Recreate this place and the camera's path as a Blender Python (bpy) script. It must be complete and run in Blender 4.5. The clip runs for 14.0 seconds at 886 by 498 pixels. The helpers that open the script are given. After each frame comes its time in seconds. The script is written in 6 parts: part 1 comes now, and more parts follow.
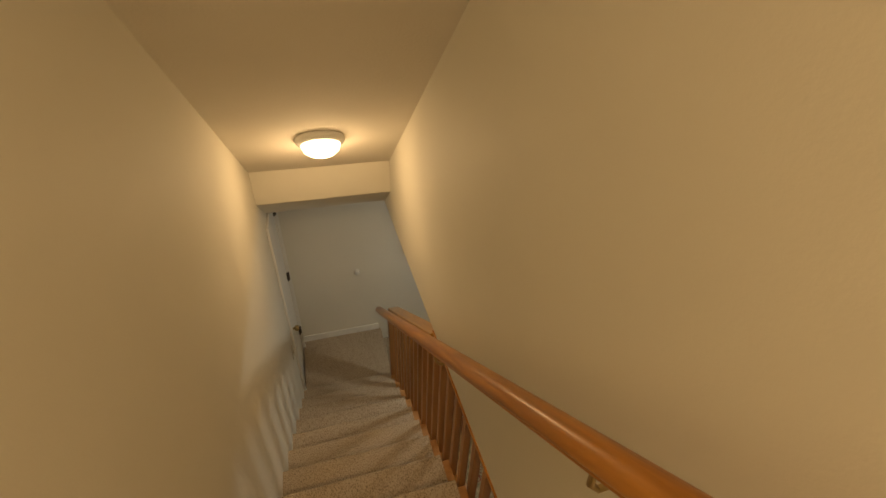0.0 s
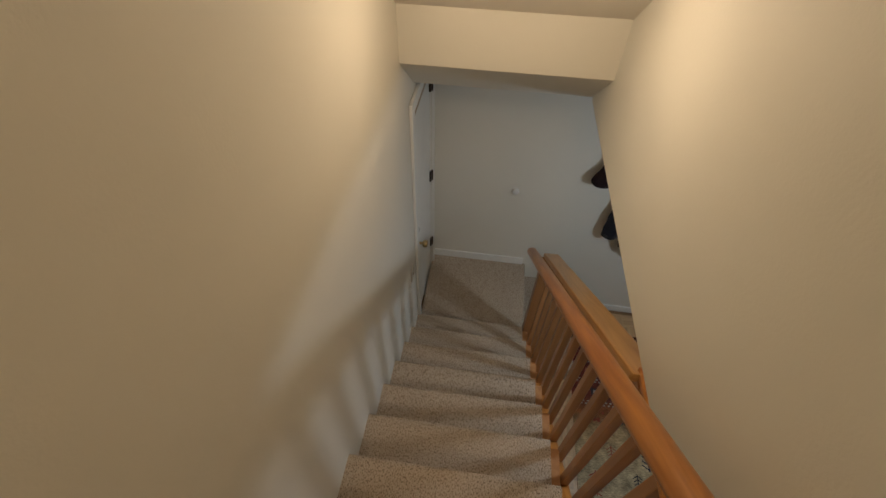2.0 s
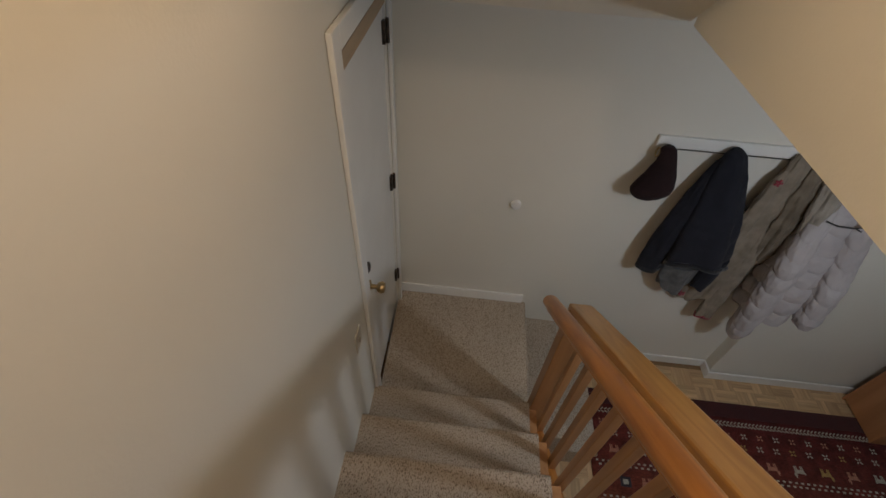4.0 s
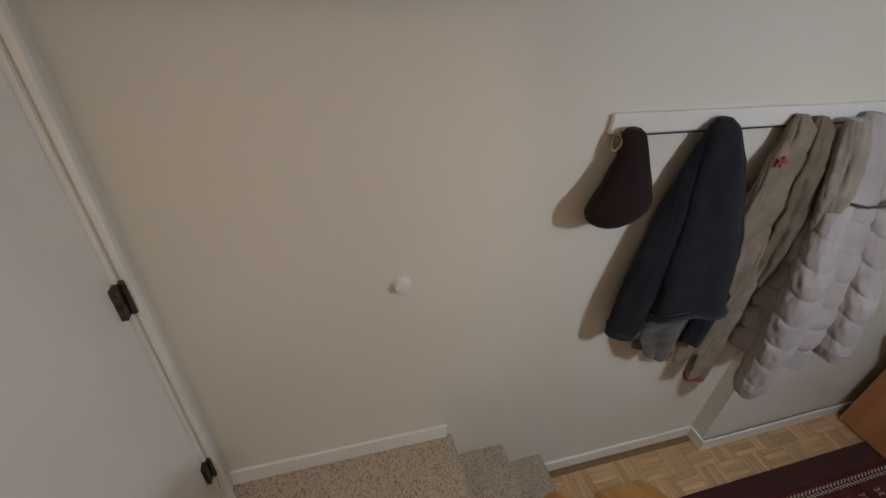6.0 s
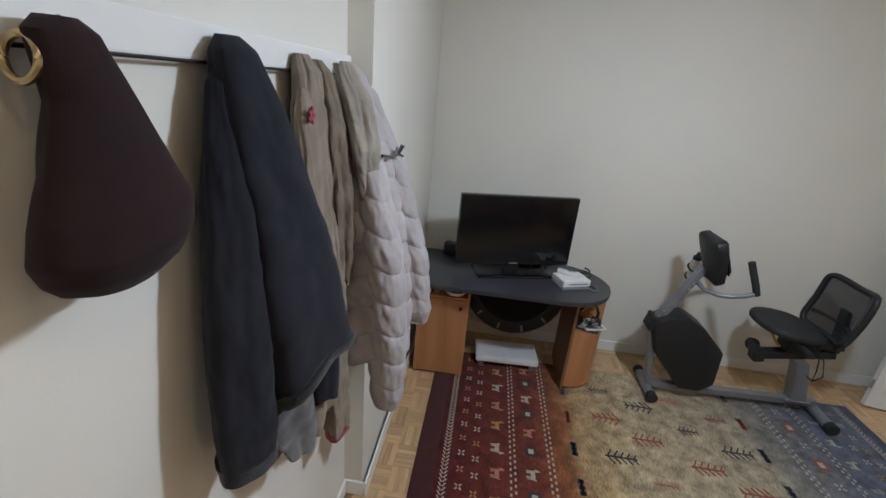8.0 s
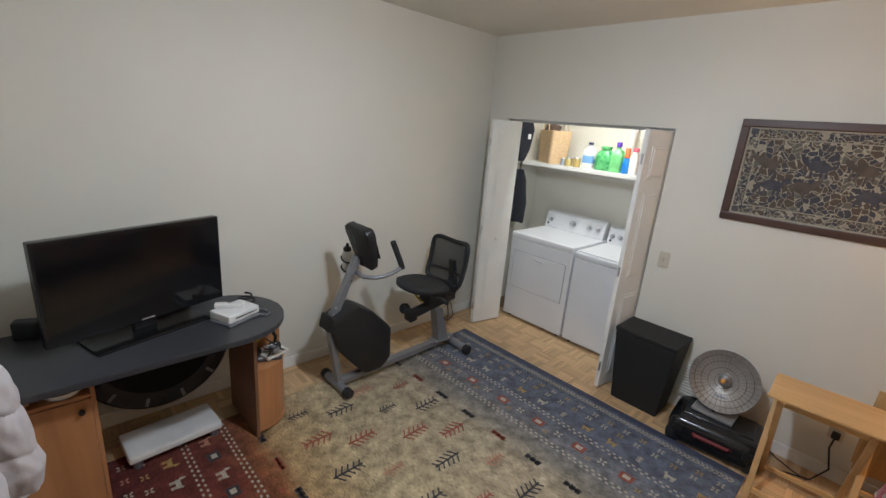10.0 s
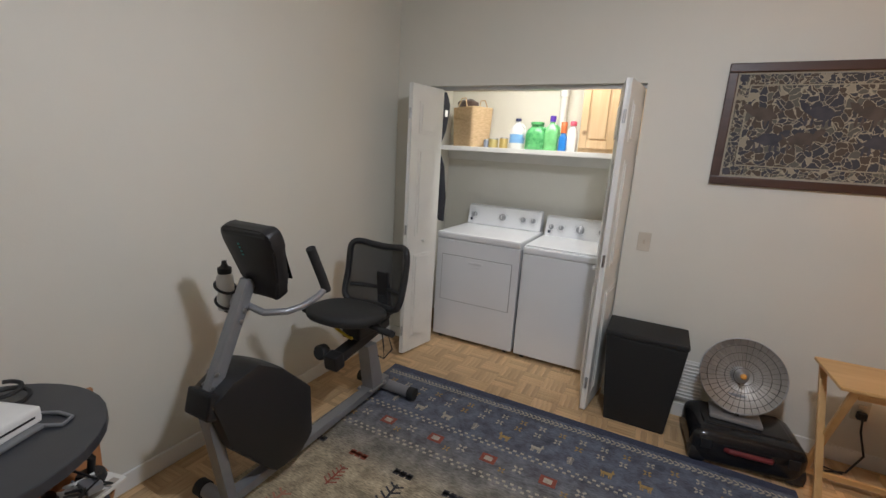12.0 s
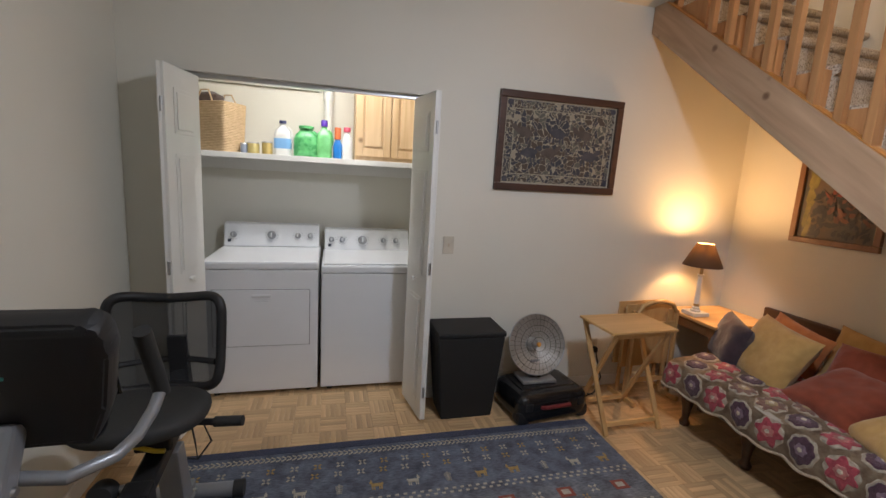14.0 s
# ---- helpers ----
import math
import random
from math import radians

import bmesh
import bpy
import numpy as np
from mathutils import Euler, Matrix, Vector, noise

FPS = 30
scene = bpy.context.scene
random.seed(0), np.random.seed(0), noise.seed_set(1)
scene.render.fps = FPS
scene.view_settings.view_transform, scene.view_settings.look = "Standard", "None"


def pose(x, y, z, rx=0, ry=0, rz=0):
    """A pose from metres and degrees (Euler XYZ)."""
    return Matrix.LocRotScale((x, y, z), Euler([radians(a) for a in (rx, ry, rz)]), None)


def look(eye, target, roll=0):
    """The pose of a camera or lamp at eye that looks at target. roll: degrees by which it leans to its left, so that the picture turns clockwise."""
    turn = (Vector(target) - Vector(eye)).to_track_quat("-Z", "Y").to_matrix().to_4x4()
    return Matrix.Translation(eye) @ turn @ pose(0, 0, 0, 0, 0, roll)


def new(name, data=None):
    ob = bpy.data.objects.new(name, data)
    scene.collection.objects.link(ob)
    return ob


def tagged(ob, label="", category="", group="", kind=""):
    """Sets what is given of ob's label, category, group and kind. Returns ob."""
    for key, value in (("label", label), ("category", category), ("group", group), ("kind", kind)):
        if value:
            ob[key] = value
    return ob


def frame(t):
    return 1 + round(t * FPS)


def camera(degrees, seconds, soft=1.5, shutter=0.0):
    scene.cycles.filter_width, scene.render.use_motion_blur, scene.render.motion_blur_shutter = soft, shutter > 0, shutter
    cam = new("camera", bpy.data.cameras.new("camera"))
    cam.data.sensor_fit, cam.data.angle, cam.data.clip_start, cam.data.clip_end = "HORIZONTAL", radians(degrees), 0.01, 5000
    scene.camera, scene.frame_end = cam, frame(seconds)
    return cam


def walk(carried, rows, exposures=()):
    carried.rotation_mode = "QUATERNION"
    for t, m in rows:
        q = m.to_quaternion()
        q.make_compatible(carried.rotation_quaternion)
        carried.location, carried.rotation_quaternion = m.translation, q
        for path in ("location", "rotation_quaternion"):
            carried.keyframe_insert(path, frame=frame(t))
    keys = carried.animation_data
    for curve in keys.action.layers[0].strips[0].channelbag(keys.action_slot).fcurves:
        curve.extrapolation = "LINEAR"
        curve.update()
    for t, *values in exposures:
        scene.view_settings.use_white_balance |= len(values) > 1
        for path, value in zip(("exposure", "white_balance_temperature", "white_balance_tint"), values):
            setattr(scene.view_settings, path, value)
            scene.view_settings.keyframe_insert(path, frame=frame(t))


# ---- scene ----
cam = camera(91.4, 14.0)
PATH = [
    (0, (0.429, -0.04, 4.398), (0.934, 1.518, 3.25), 2.4),
    (0.5, (0.444, 0.196, 4.325), (0.591, 1.653, 2.963), 2.0),
    (1, (0.467, 0.439, 4.157), (0.454, 1.808, 2.698), 1.8),
    (1.5, (0.451, 0.689, 3.956), (0.336, 2.033, 2.479), 1.5),
    (2, (0.426, 0.929, 3.782), (0.269, 2.262, 2.299), 1.5),
    (2.5, (0.428, 1.163, 3.605), (0.261, 2.486, 2.114), 1.8),
    (3, (0.405, 1.392, 3.445), (0.265, 2.714, 1.951), 2.0),
    (3.5, (0.409, 1.583, 3.263), (0.287, 2.934, 1.794), 3.2),
    (3.7, (0.382, 1.67, 3.181), (0.283, 3.032, 1.719), 3.6),
    (6, (0.495, 2.696, 2.345), (0.975, 4.267, 1.205), 3.1),
    (6.5, (0.583, 2.853, 2.203), (1.551, 4.283, 1.193), 3.5),
    (7, (0.674, 3.019, 2.082), (2.086, 4.105, 1.173), 4.5),
    (7.5, (0.817, 3.151, 1.948), (2.528, 3.823, 1.16), 5.0),
    (8, (0.886, 3.227, 1.926), (2.749, 3.392, 1.217), 5.3),
    (8.5, (0.988, 3.266, 1.931), (2.817, 2.798, 1.272), 4.6),
    (9, (1.113, 3.354, 1.938), (2.783, 2.445, 1.319), 4.8),
    (11.5, (1.778, 3.082, 1.619), (2.82, 1.441, 1.149), 3.8),
    (12, (2.207, 2.909, 1.514), (3.082, 1.163, 1.082), 3.5),
    (12.5, (2.591, 2.779, 1.497), (3.214, 0.92, 1.102), 3.2),
    (13, (2.825, 2.766, 1.486), (3.109, 0.818, 1.131), 3.0),
    (13.5, (2.972, 2.706, 1.501), (2.809, 0.744, 1.15), 2.9),
    (14, (3.024, 2.723, 1.498), (2.521, 0.815, 1.169), 3.3),
]
# the phone's exposure and white balance drift along the walk
EXPOSURES = [
    (0.0, -0.5, 8400, 12), (0.5, -0.37, 7900, 14), (1.0, -0.22, 7000, 13), (2.0, -0.46, 5950, 12), (3.0, -0.43, 5900, 13), (3.5, -0.48, 6000, 15), (6.0, 0.12, 6200, 19),
    (7.0, 0.14, 6250, 20), (7.5, 0.6, 6020, 18), (8.0, 0.88, 5680, 15), (9.0, 1.06, 5760, 14), (11.5, 0.76, 6220, 19), (13.0, 0.84, 6200, 19), (13.5, 0.85, 6180, 19), (14.0, 0.65, 6150, 20),
]
walk(cam, [(t, look(eye, target, roll)) for t, eye, target, roll in PATH], EXPOSURES)

# ---- world and lights ----
world = bpy.data.worlds.new("world")
scene.world = world
world.use_nodes = True
world.node_tree.nodes["Background"].inputs["Color"].default_value = (0.75, 0.82, 1.0, 1)
world.node_tree.nodes["Background"].inputs["Strength"].default_value = 0.02


def lamp(name, kind, where, power, color, size=0.1, size_y=None, target=None):
    data = bpy.data.lights.new(name, kind)
    data.energy, data.color = power, color
    if kind == "AREA":
        data.size = size
        if size_y:
            data.shape, data.size_y = "RECTANGLE", size_y
    else:
        data.shadow_soft_size = size
    ob = new(name, data)
    ob.location = where
    if target:
        ob.matrix_world = look(where, target)
    return ob


ROOM_LAMP = (2.03, 2.12, 2.46)
lamp("stair_lamp_light", "POINT", (0.46, 2.19, 3.40), 8.0, (1.0, 0.72, 0.43), 0.07)
# Unseen fill added over the upper hall to even out the stairwell walls.
lamp("upper_hall_fill", "AREA", (0.45, -1.0, 5.4), 27, (1.0, 0.76, 0.50), 0.4, None, (0.45, -0.9, 3.0))
lamp("room_ceiling_light", "POINT", ROOM_LAMP, 21, (0.84, 0.945, 1.0), 0.075)
# Second source added at the same lamp, to send more of its light down.
lamp("room_ceiling_light_down", "AREA", (ROOM_LAMP[0], ROOM_LAMP[1], 2.53), 8.7, (0.84, 0.945, 1.0), 0.12, None, (ROOM_LAMP[0], ROOM_LAMP[1] + 0.001, 0.0))
lamp("closet_light", "AREA", (3.1, -0.15, 2.38), 7.6, (0.98, 1.0, 0.90), 0.9, 0.12, (3.1, -0.35, 0.0))
lamp("table_lamp_light", "POINT", (0.47, 0.27, 1.11), 18.5, (1.0, 0.56, 0.20), 0.03)


# ---- materials ----
def material(name, color, rough=0.6, metal=0.0, color2=None, scale=8.0, bump=0.0, bump_scale=60.0, detail=4.0, spec=0.5, per_object=0.0, stretch=(1, 1, 1), emit=None, strength=0.0, sheen=0.0):
    """A surface with broad and fine variation of colour, and fine relief."""
    m = bpy.data.materials.new(name)
    m.use_nodes = True
    nt = m.node_tree
    b = nt.nodes["Principled BSDF"]
    b.inputs["Roughness"].default_value, b.inputs["Metallic"].default_value = rough, metal
    b.inputs["Specular IOR Level"].default_value = spec
    if sheen:
        b.inputs["Sheen Weight"].default_value = sheen
    co = nt.nodes.new("ShaderNodeTexCoord")
    mp = nt.nodes.new("ShaderNodeMapping")
    mp.inputs["Scale"].default_value = stretch
    nt.links.new(co.outputs["Object"], mp.inputs["Vector"])
    c2 = color2 or tuple(c * 0.86 for c in color)
    n1 = nt.nodes.new("ShaderNodeTexNoise")
    n1.inputs["Scale"].default_value, n1.inputs["Detail"].default_value = scale, detail
    nt.links.new(mp.outputs["Vector"], n1.inputs["Vector"])
    ramp = nt.nodes.new("ShaderNodeValToRGB")
    ramp.color_ramp.elements[0].position, ramp.color_ramp.elements[1].position = 0.34, 0.66
    ramp.color_ramp.elements[0].color, ramp.color_ramp.elements[1].color = (*c2, 1), (*color, 1)
    nt.links.new(n1.outputs["Fac"], ramp.inputs["Fac"])
    out = ramp.outputs["Color"]
    if per_object:
        info = nt.nodes.new("ShaderNodeObjectInfo")
        isl = nt.nodes.new("ShaderNodeNewGeometry")
        add = nt.nodes.new("ShaderNodeMath")
        add.operation = "ADD"
        nt.links.new(info.outputs["Random"], add.inputs[0])
        nt.links.new(isl.outputs["Random Per Island"], add.inputs[1])
        fr = nt.nodes.new("ShaderNodeMath")
        fr.operation = "FRACT"
        nt.links.new(add.outputs[0], fr.inputs[0])
        rng = nt.nodes.new("ShaderNodeMapRange")
        rng.inputs["To Min"].default_value, rng.inputs["To Max"].default_value = 1 - per_object, 1 + per_object
        nt.links.new(fr.outputs[0], rng.inputs["Value"])
        hsv = nt.nodes.new("ShaderNodeHueSaturation")
        nt.links.new(rng.outputs["Result"], hsv.inputs["Value"])
        nt.links.new(out, hsv.inputs["Color"])
        out = hsv.outputs["Color"]
    nt.links.new(out, b.inputs["Base Color"])
    n2 = nt.nodes.new("ShaderNodeTexNoise")
    n2.inputs["Scale"].default_value, n2.inputs["Detail"].default_value = bump_scale, 3.0
    nt.links.new(mp.outputs["Vector"], n2.inputs["Vector"])
    rr = nt.nodes.new("ShaderNodeMapRange")
    rr.inputs["To Min"].default_value, rr.inputs["To Max"].default_value = max(rough - 0.07, 0.02), min(rough + 0.07, 1)
    nt.links.new(n1.outputs["Fac"], rr.inputs["Value"])
    nt.links.new(rr.outputs["Result"], b.inputs["Roughness"])
    if bump:
        bp = nt.nodes.new("ShaderNodeBump")
        bp.inputs["Strength"].default_value, bp.inputs["Distance"].default_value = bump, 0.004
        nt.links.new(n2.outputs["Fac"], bp.inputs["Height"])
        nt.links.new(bp.outputs["Normal"], b.inputs["Normal"])
    if emit:
        b.inputs["Emission Color"].default_value, b.inputs["Emission Strength"].default_value = (*emit, 1), strength
    return m


def wood(name, dark, light, rough=0.4, axis=1, ring=9.0, per_object=0.12, knots=False, tilt=0.0):
    """Wood with grain along one axis of the object."""
    m = bpy.data.materials.new(name)
    m.use_nodes = True
    nt = m.node_tree
    b = nt.nodes["Principled BSDF"]
    b.inputs["Roughness"].default_value = rough
    co = nt.nodes.new("ShaderNodeTexCoord")
    mp = nt.nodes.new("ShaderNodeMapping")
    sc = [ring, ring, ring]
    sc[axis] = ring * 0.07
    mp.vector_type = "TEXTURE"
    mp.inputs["Rotation"].default_value = (radians(tilt), 0, 0)
    mp.inputs["Scale"].default_value = [1 / k for k in sc]
    nt.links.new(co.outputs["Object"], mp.inputs["Vector"])
    n = nt.nodes.new("ShaderNodeTexNoise")
    n.inputs["Scale"].default_value, n.inputs["Detail"].default_value, n.inputs["Distortion"].default_value = 3.0, 6.0, 0.6
    nt.links.new(mp.outputs["Vector"], n.inputs["Vector"])
    ramp = nt.nodes.new("ShaderNodeValToRGB")
    ramp.color_ramp.elements[0].position, ramp.color_ramp.elements[1].position = 0.3, 0.7
    ramp.color_ramp.elements[0].color, ramp.color_ramp.elements[1].color = (*dark, 1), (*light, 1)
    nt.links.new(n.outputs["Fac"], ramp.inputs["Fac"])
    out = ramp.outputs["Color"]
    if knots:
        v = nt.nodes.new("ShaderNodeTexVoronoi")
        v.inputs["Scale"].default_value = 5.0
        nt.links.new(co.outputs["Object"], v.inputs["Vector"])
        kr = nt.nodes.new("ShaderNodeValToRGB")
        kr.color_ramp.elements[0].position, kr.color_ramp.elements[1].position = 0.05, 0.13
        kr.color_ramp.elements[0].color, kr.color_ramp.elements[1].color = (0.25, 0.16, 0.10, 1), (1, 1, 1, 1)
        nt.links.new(v.outputs["Distance"], kr.inputs["Fac"])
        mx = nt.nodes.new("ShaderNodeMix")
        mx.data_type, mx.blend_type = "RGBA", "MULTIPLY"
        mx.inputs[0].default_value = 0.8
        nt.links.new(out, mx.inputs[6])
        nt.links.new(kr.outputs["Color"], mx.inputs[7])
        out = mx.outputs[2]
    info = nt.nodes.new("ShaderNodeObjectInfo")
    isl = nt.nodes.new("ShaderNodeNewGeometry")
    add = nt.nodes.new("ShaderNodeMath")
    add.operation = "ADD"
    nt.links.new(info.outputs["Random"], add.inputs[0])
    nt.links.new(isl.outputs["Random Per Island"], add.inputs[1])
    fr = nt.nodes.new("ShaderNodeMath")
    fr.operation = "FRACT"
    nt.links.new(add.outputs[0], fr.inputs[0])
    rng = nt.nodes.new("ShaderNodeMapRange")
    rng.inputs["To Min"].default_value, rng.inputs["To Max"].default_value = 1 - per_object, 1 + per_object
    nt.links.new(fr.outputs[0], rng.inputs["Value"])
    hsv = nt.nodes.new("ShaderNodeHueSaturation")
    nt.links.new(rng.outputs["Result"], hsv.inputs["Value"])
    nt.links.new(out, hsv.inputs["Color"])
    nt.links.new(hsv.outputs["Color"], b.inputs["Base Color"])
    bp = nt.nodes.new("ShaderNodeBump")
    bp.inputs["Strength"].default_value, bp.inputs["Distance"].default_value = 0.12, 0.002
    nt.links.new(n.outputs["Fac"], bp.inputs["Height"])
    nt.links.new(bp.outputs["Normal"], b.inputs["Normal"])
    return m


def carpet_material():
    """Looped pile: small cells of beige with darker flecks."""
    m = bpy.data.materials.new("berber_carpet")
    m.use_nodes = True
    nt = m.node_tree
    b = nt.nodes["Principled BSDF"]
    b.inputs["Roughness"].default_value, b.inputs["Specular IOR Level"].default_value = 0.95, 0.15
    co = nt.nodes.new("ShaderNodeTexCoord")
    mp = nt.nodes.new("ShaderNodeMapping")
    mp.inputs["Scale"].default_value = (1.15, 0.6, 0.6)
    nt.links.new(co.outputs["Object"], mp.inputs["Vector"])
    v = nt.nodes.new("ShaderNodeTexVoronoi")
    v.inputs["Scale"].default_value = 150.0
    nt.links.new(mp.outputs["Vector"], v.inputs["Vector"])
    n = nt.nodes.new("ShaderNodeTexNoise")
    n.inputs["Scale"].default_value, n.inputs["Detail"].default_value = 200.0, 2.0
    nt.links.new(mp.outputs["Vector"], n.inputs["Vector"])
    fl = nt.nodes.new("ShaderNodeValToRGB")
    fl.color_ramp.elements[0].position, fl.color_ramp.elements[1].position = 0.36, 0.50
    fl.color_ramp.elements[0].color, fl.color_ramp.elements[1].color = (0.215, 0.162, 0.112, 1), (0.48, 0.40, 0.31, 1)
    nt.links.new(n.outputs["Fac"], fl.inputs["Fac"])
    big = nt.nodes.new("ShaderNodeTexNoise")
    big.inputs["Scale"].default_value, big.inputs["Detail"].default_value = 2.5, 3.0
    nt.links.new(co.outputs["Object"], big.inputs["Vector"])
    rng = nt.nodes.new("ShaderNodeMapRange")
    rng.inputs["To Min"].default_value, rng.inputs["To Max"].default_value = 0.86, 1.10
    nt.links.new(big.outputs["Fac"], rng.inputs["Value"])
    hsv = nt.nodes.new("ShaderNodeHueSaturation")
    nt.links.new(rng.outputs["Result"], hsv.inputs["Value"])
    nt.links.new(fl.outputs["Color"], hsv.inputs["Color"])
    nt.links.new(hsv.outputs["Color"], b.inputs["Base Color"])
    bp = nt.nodes.new("ShaderNodeBump")
    bp.inputs["Strength"].default_value, bp.inputs["Distance"].default_value = 0.6, 0.006
    bp.invert = True
    nt.links.new(v.outputs["Distance"], bp.inputs["Height"])
    nt.links.new(bp.outputs["Normal"], b.inputs["Normal"])
    return m


PAINT = material("wall_paint", (0.72, 0.695, 0.615), 0.62, color2=(0.69, 0.665, 0.585), scale=1.3, bump=0.10, bump_scale=130.0, spec=0.35)
CEILING = material("ceiling_paint", (0.74, 0.70, 0.62), 0.85, color2=(0.70, 0.66, 0.58), scale=2.0, bump=0.25, bump_scale=90.0, spec=0.2)
WHITE = material("white_gloss_paint", (0.80, 0.79, 0.75), 0.38, color2=(0.75, 0.74, 0.70), scale=4.0, bump=0.03, bump_scale=25.0)
CARPET = carpet_material()
PINE = wood("varnished_pine", (0.33, 0.120, 0.024), (0.57, 0.245, 0.052), 0.28, 1, 15.0, 0.10, tilt=-38)
HONEY = wood("honey_pine", (0.43, 0.205, 0.048), (0.63, 0.345, 0.098), 0.28, 1, 13.0, 0.08, knots=True, tilt=-38)
PINE_V = wood("varnished_pine_upright", (0.33, 0.150, 0.055), (0.47, 0.235, 0.090), 0.33, 2, 8.0, 0.14)
BEAM = wood("knotty_beam", (0.36, 0.22, 0.125), (0.50, 0.325, 0.20), 0.5, 1, 9.0, 0.08, knots=True, tilt=-38)
OAK = wood("parquet_oak", (0.45, 0.285, 0.145), (0.60, 0.41, 0.22), 0.36, 0, 22.0, 0.20)
GROUT = material("subfloor", (0.25, 0.15, 0.07), 0.7)


# ---- mesh helpers ----
def mesh_of(bm, name, mat, smooth=False):
    bmesh.ops.recalc_face_normals(bm, faces=bm.faces[:])
    me = bpy.data.meshes.new(name)
    if smooth:
        for f in bm.faces:
            f.smooth = True
    bm.to_mesh(me)
    bm.free()
    me.materials.append(mat)
    if smooth:
        me.set_sharp_from_angle(angle=radians(40))
    return me


def part(name, bm, mat, parent=None, label="", smooth=False):
    ob = new(name, mesh_of(bm, name, mat, smooth))
    if parent:
        ob.parent = parent
    if label:
        ob["label"] = label
    return ob


def thing(name, label, category, at=(0, 0, 0), rz=0.0, group="", kind=""):
    ob = new(name)
    ob.empty_display_size = 0.1
    ob.matrix_basis = pose(*at, 0, 0, rz)
    return tagged(ob, label, category, group, kind)


def box(c, s, bevel=0.0, m=None, seg=2, bm=None):
    """A box with centre c and size s, its edges rounded by bevel."""
    one = bmesh.new()
    bmesh.ops.create_cube(one, size=1.0)
    bmesh.ops.scale(one, vec=s, verts=one.verts)
    if bevel:
        bmesh.ops.bevel(one, geom=one.edges[:], offset=bevel, segments=seg, profile=0.6, affect="EDGES")
    bmesh.ops.translate(one, vec=c, verts=one.verts)
    if m is not None:
        bmesh.ops.transform(one, matrix=m, verts=one.verts)
    return join(bm, one)


def join(bm, other):
    if bm is None:
        return other
    me = bpy.data.meshes.new("tmp")
    other.to_mesh(me)
    other.free()
    bm.from_mesh(me)
    bpy.data.meshes.remove(me)
    return bm


def span(x0, x1, y0, y1, z0, z1, bevel=0.0, bm=None):
    return box(((x0 + x1) / 2, (y0 + y1) / 2, (z0 + z1) / 2), (abs(x1 - x0), abs(y1 - y0), abs(z1 - z0)), bevel, bm=bm)


def prism(points, axis, a, b, bm=None, bevel=0.0):
    """The outline (two coordinates a point, in the order of the two other axes) drawn out along axis from a to b."""
    one = bmesh.new()
    ring = []
    for v in (a, b):
        row = []
        for p, q in points:
            co = {0: (v, p, q), 1: (p, v, q), 2: (p, q, v)}[axis]
            row.append(one.verts.new(co))
        ring.append(row)
    n = len(points)
    one.faces.new(ring[0])
    one.faces.new(ring[1][::-1])
    for i in range(n):
        one.faces.new((ring[0][i], ring[0][(i + 1) % n], ring[1][(i + 1) % n], ring[1][i]))
    bmesh.ops.recalc_face_normals(one, faces=one.faces[:])
    if bevel:
        bmesh.ops.bevel(one, geom=one.edges[:], offset=bevel, segments=2, profile=0.6, affect="EDGES")
    return join(bm, one)


def tube(points, r, seg=12, bm=None, caps=True, radii=None, flat=1.0):
    """A round bar through the points; flat squashes it upright."""
    one = bmesh.new()
    pts = [Vector(p) for p in points]
    rings = []
    up = Vector((0, 0, 1))
    for i, p in enumerate(pts):
        d = (pts[min(i + 1, len(pts) - 1)] - pts[max(i - 1, 0)]).normalized()
        side = d.cross(up)
        if side.length < 0.05:
            side = d.cross(Vector((0, 1, 0)))
        side.normalize()
        top = side.cross(d).normalized()
        rad = radii[i] if radii else r
        rings.append([one.verts.new(p + side * math.cos(a) * rad + top * math.sin(a) * rad * flat) for a in [2 * math.pi * k / seg for k in range(seg)]])
    for u, w in zip(rings, rings[1:]):
        for k in range(seg):
            one.faces.new((u[k], u[(k + 1) % seg], w[(k + 1) % seg], w[k]))
    if caps:
        one.faces.new(rings[0][::-1])
        one.faces.new(rings[-1])
    return join(bm, one)


def lathe(profile, c=(0, 0, 0), seg=24, bm=None, m=None):
    """The profile of (radius, height) turned about the upright through c."""
    one = bmesh.new()
    rings = []
    for r, z in profile:
        if r < 1e-5:
            rings.append([one.verts.new((c[0], c[1], c[2] + z))])
        else:
            rings.append([one.verts.new((c[0] + r * math.cos(2 * math.pi * k / seg), c[1] + r * math.sin(2 * math.pi * k / seg), c[2] + z)) for k in range(seg)])
    for u, w in zip(rings, rings[1:]):
        for k in range(seg):
            a, b2, c2, d = u[k % len(u)], u[(k + 1) % len(u)], w[(k + 1) % len(w)], w[k % len(w)]
            vs = [a]
            for v in (b2, c2, d):
                if v not in vs:
                    vs.append(v)
            if len(vs) > 2:
                one.faces.new(vs)
    if m is not None:
        bmesh.ops.transform(one, matrix=m, verts=one.verts)
    return join(bm, one)


def structure(name, bm, mat, label="", category="", smooth=False):
    ob = part(name, bm, mat, None, "", smooth)
    return tagged(ob, label, category, "", "structure")


# ---- the building ----
XE, YS, YN, YN2, XJ, ZC, ZU = 4.10, 0.035, 3.744, 3.655, 2.42, 2.69, 3.04
RISE, RUN, NOSE0, LAND = 0.19, 0.2433, 2.905, 0.57
XR, XT = 0.912, 0.862
OX0, OX1, OZ = 2.395, 3.885, 1.98
DY0, DY1, DZ1 = 2.955, 3.640, 2.585

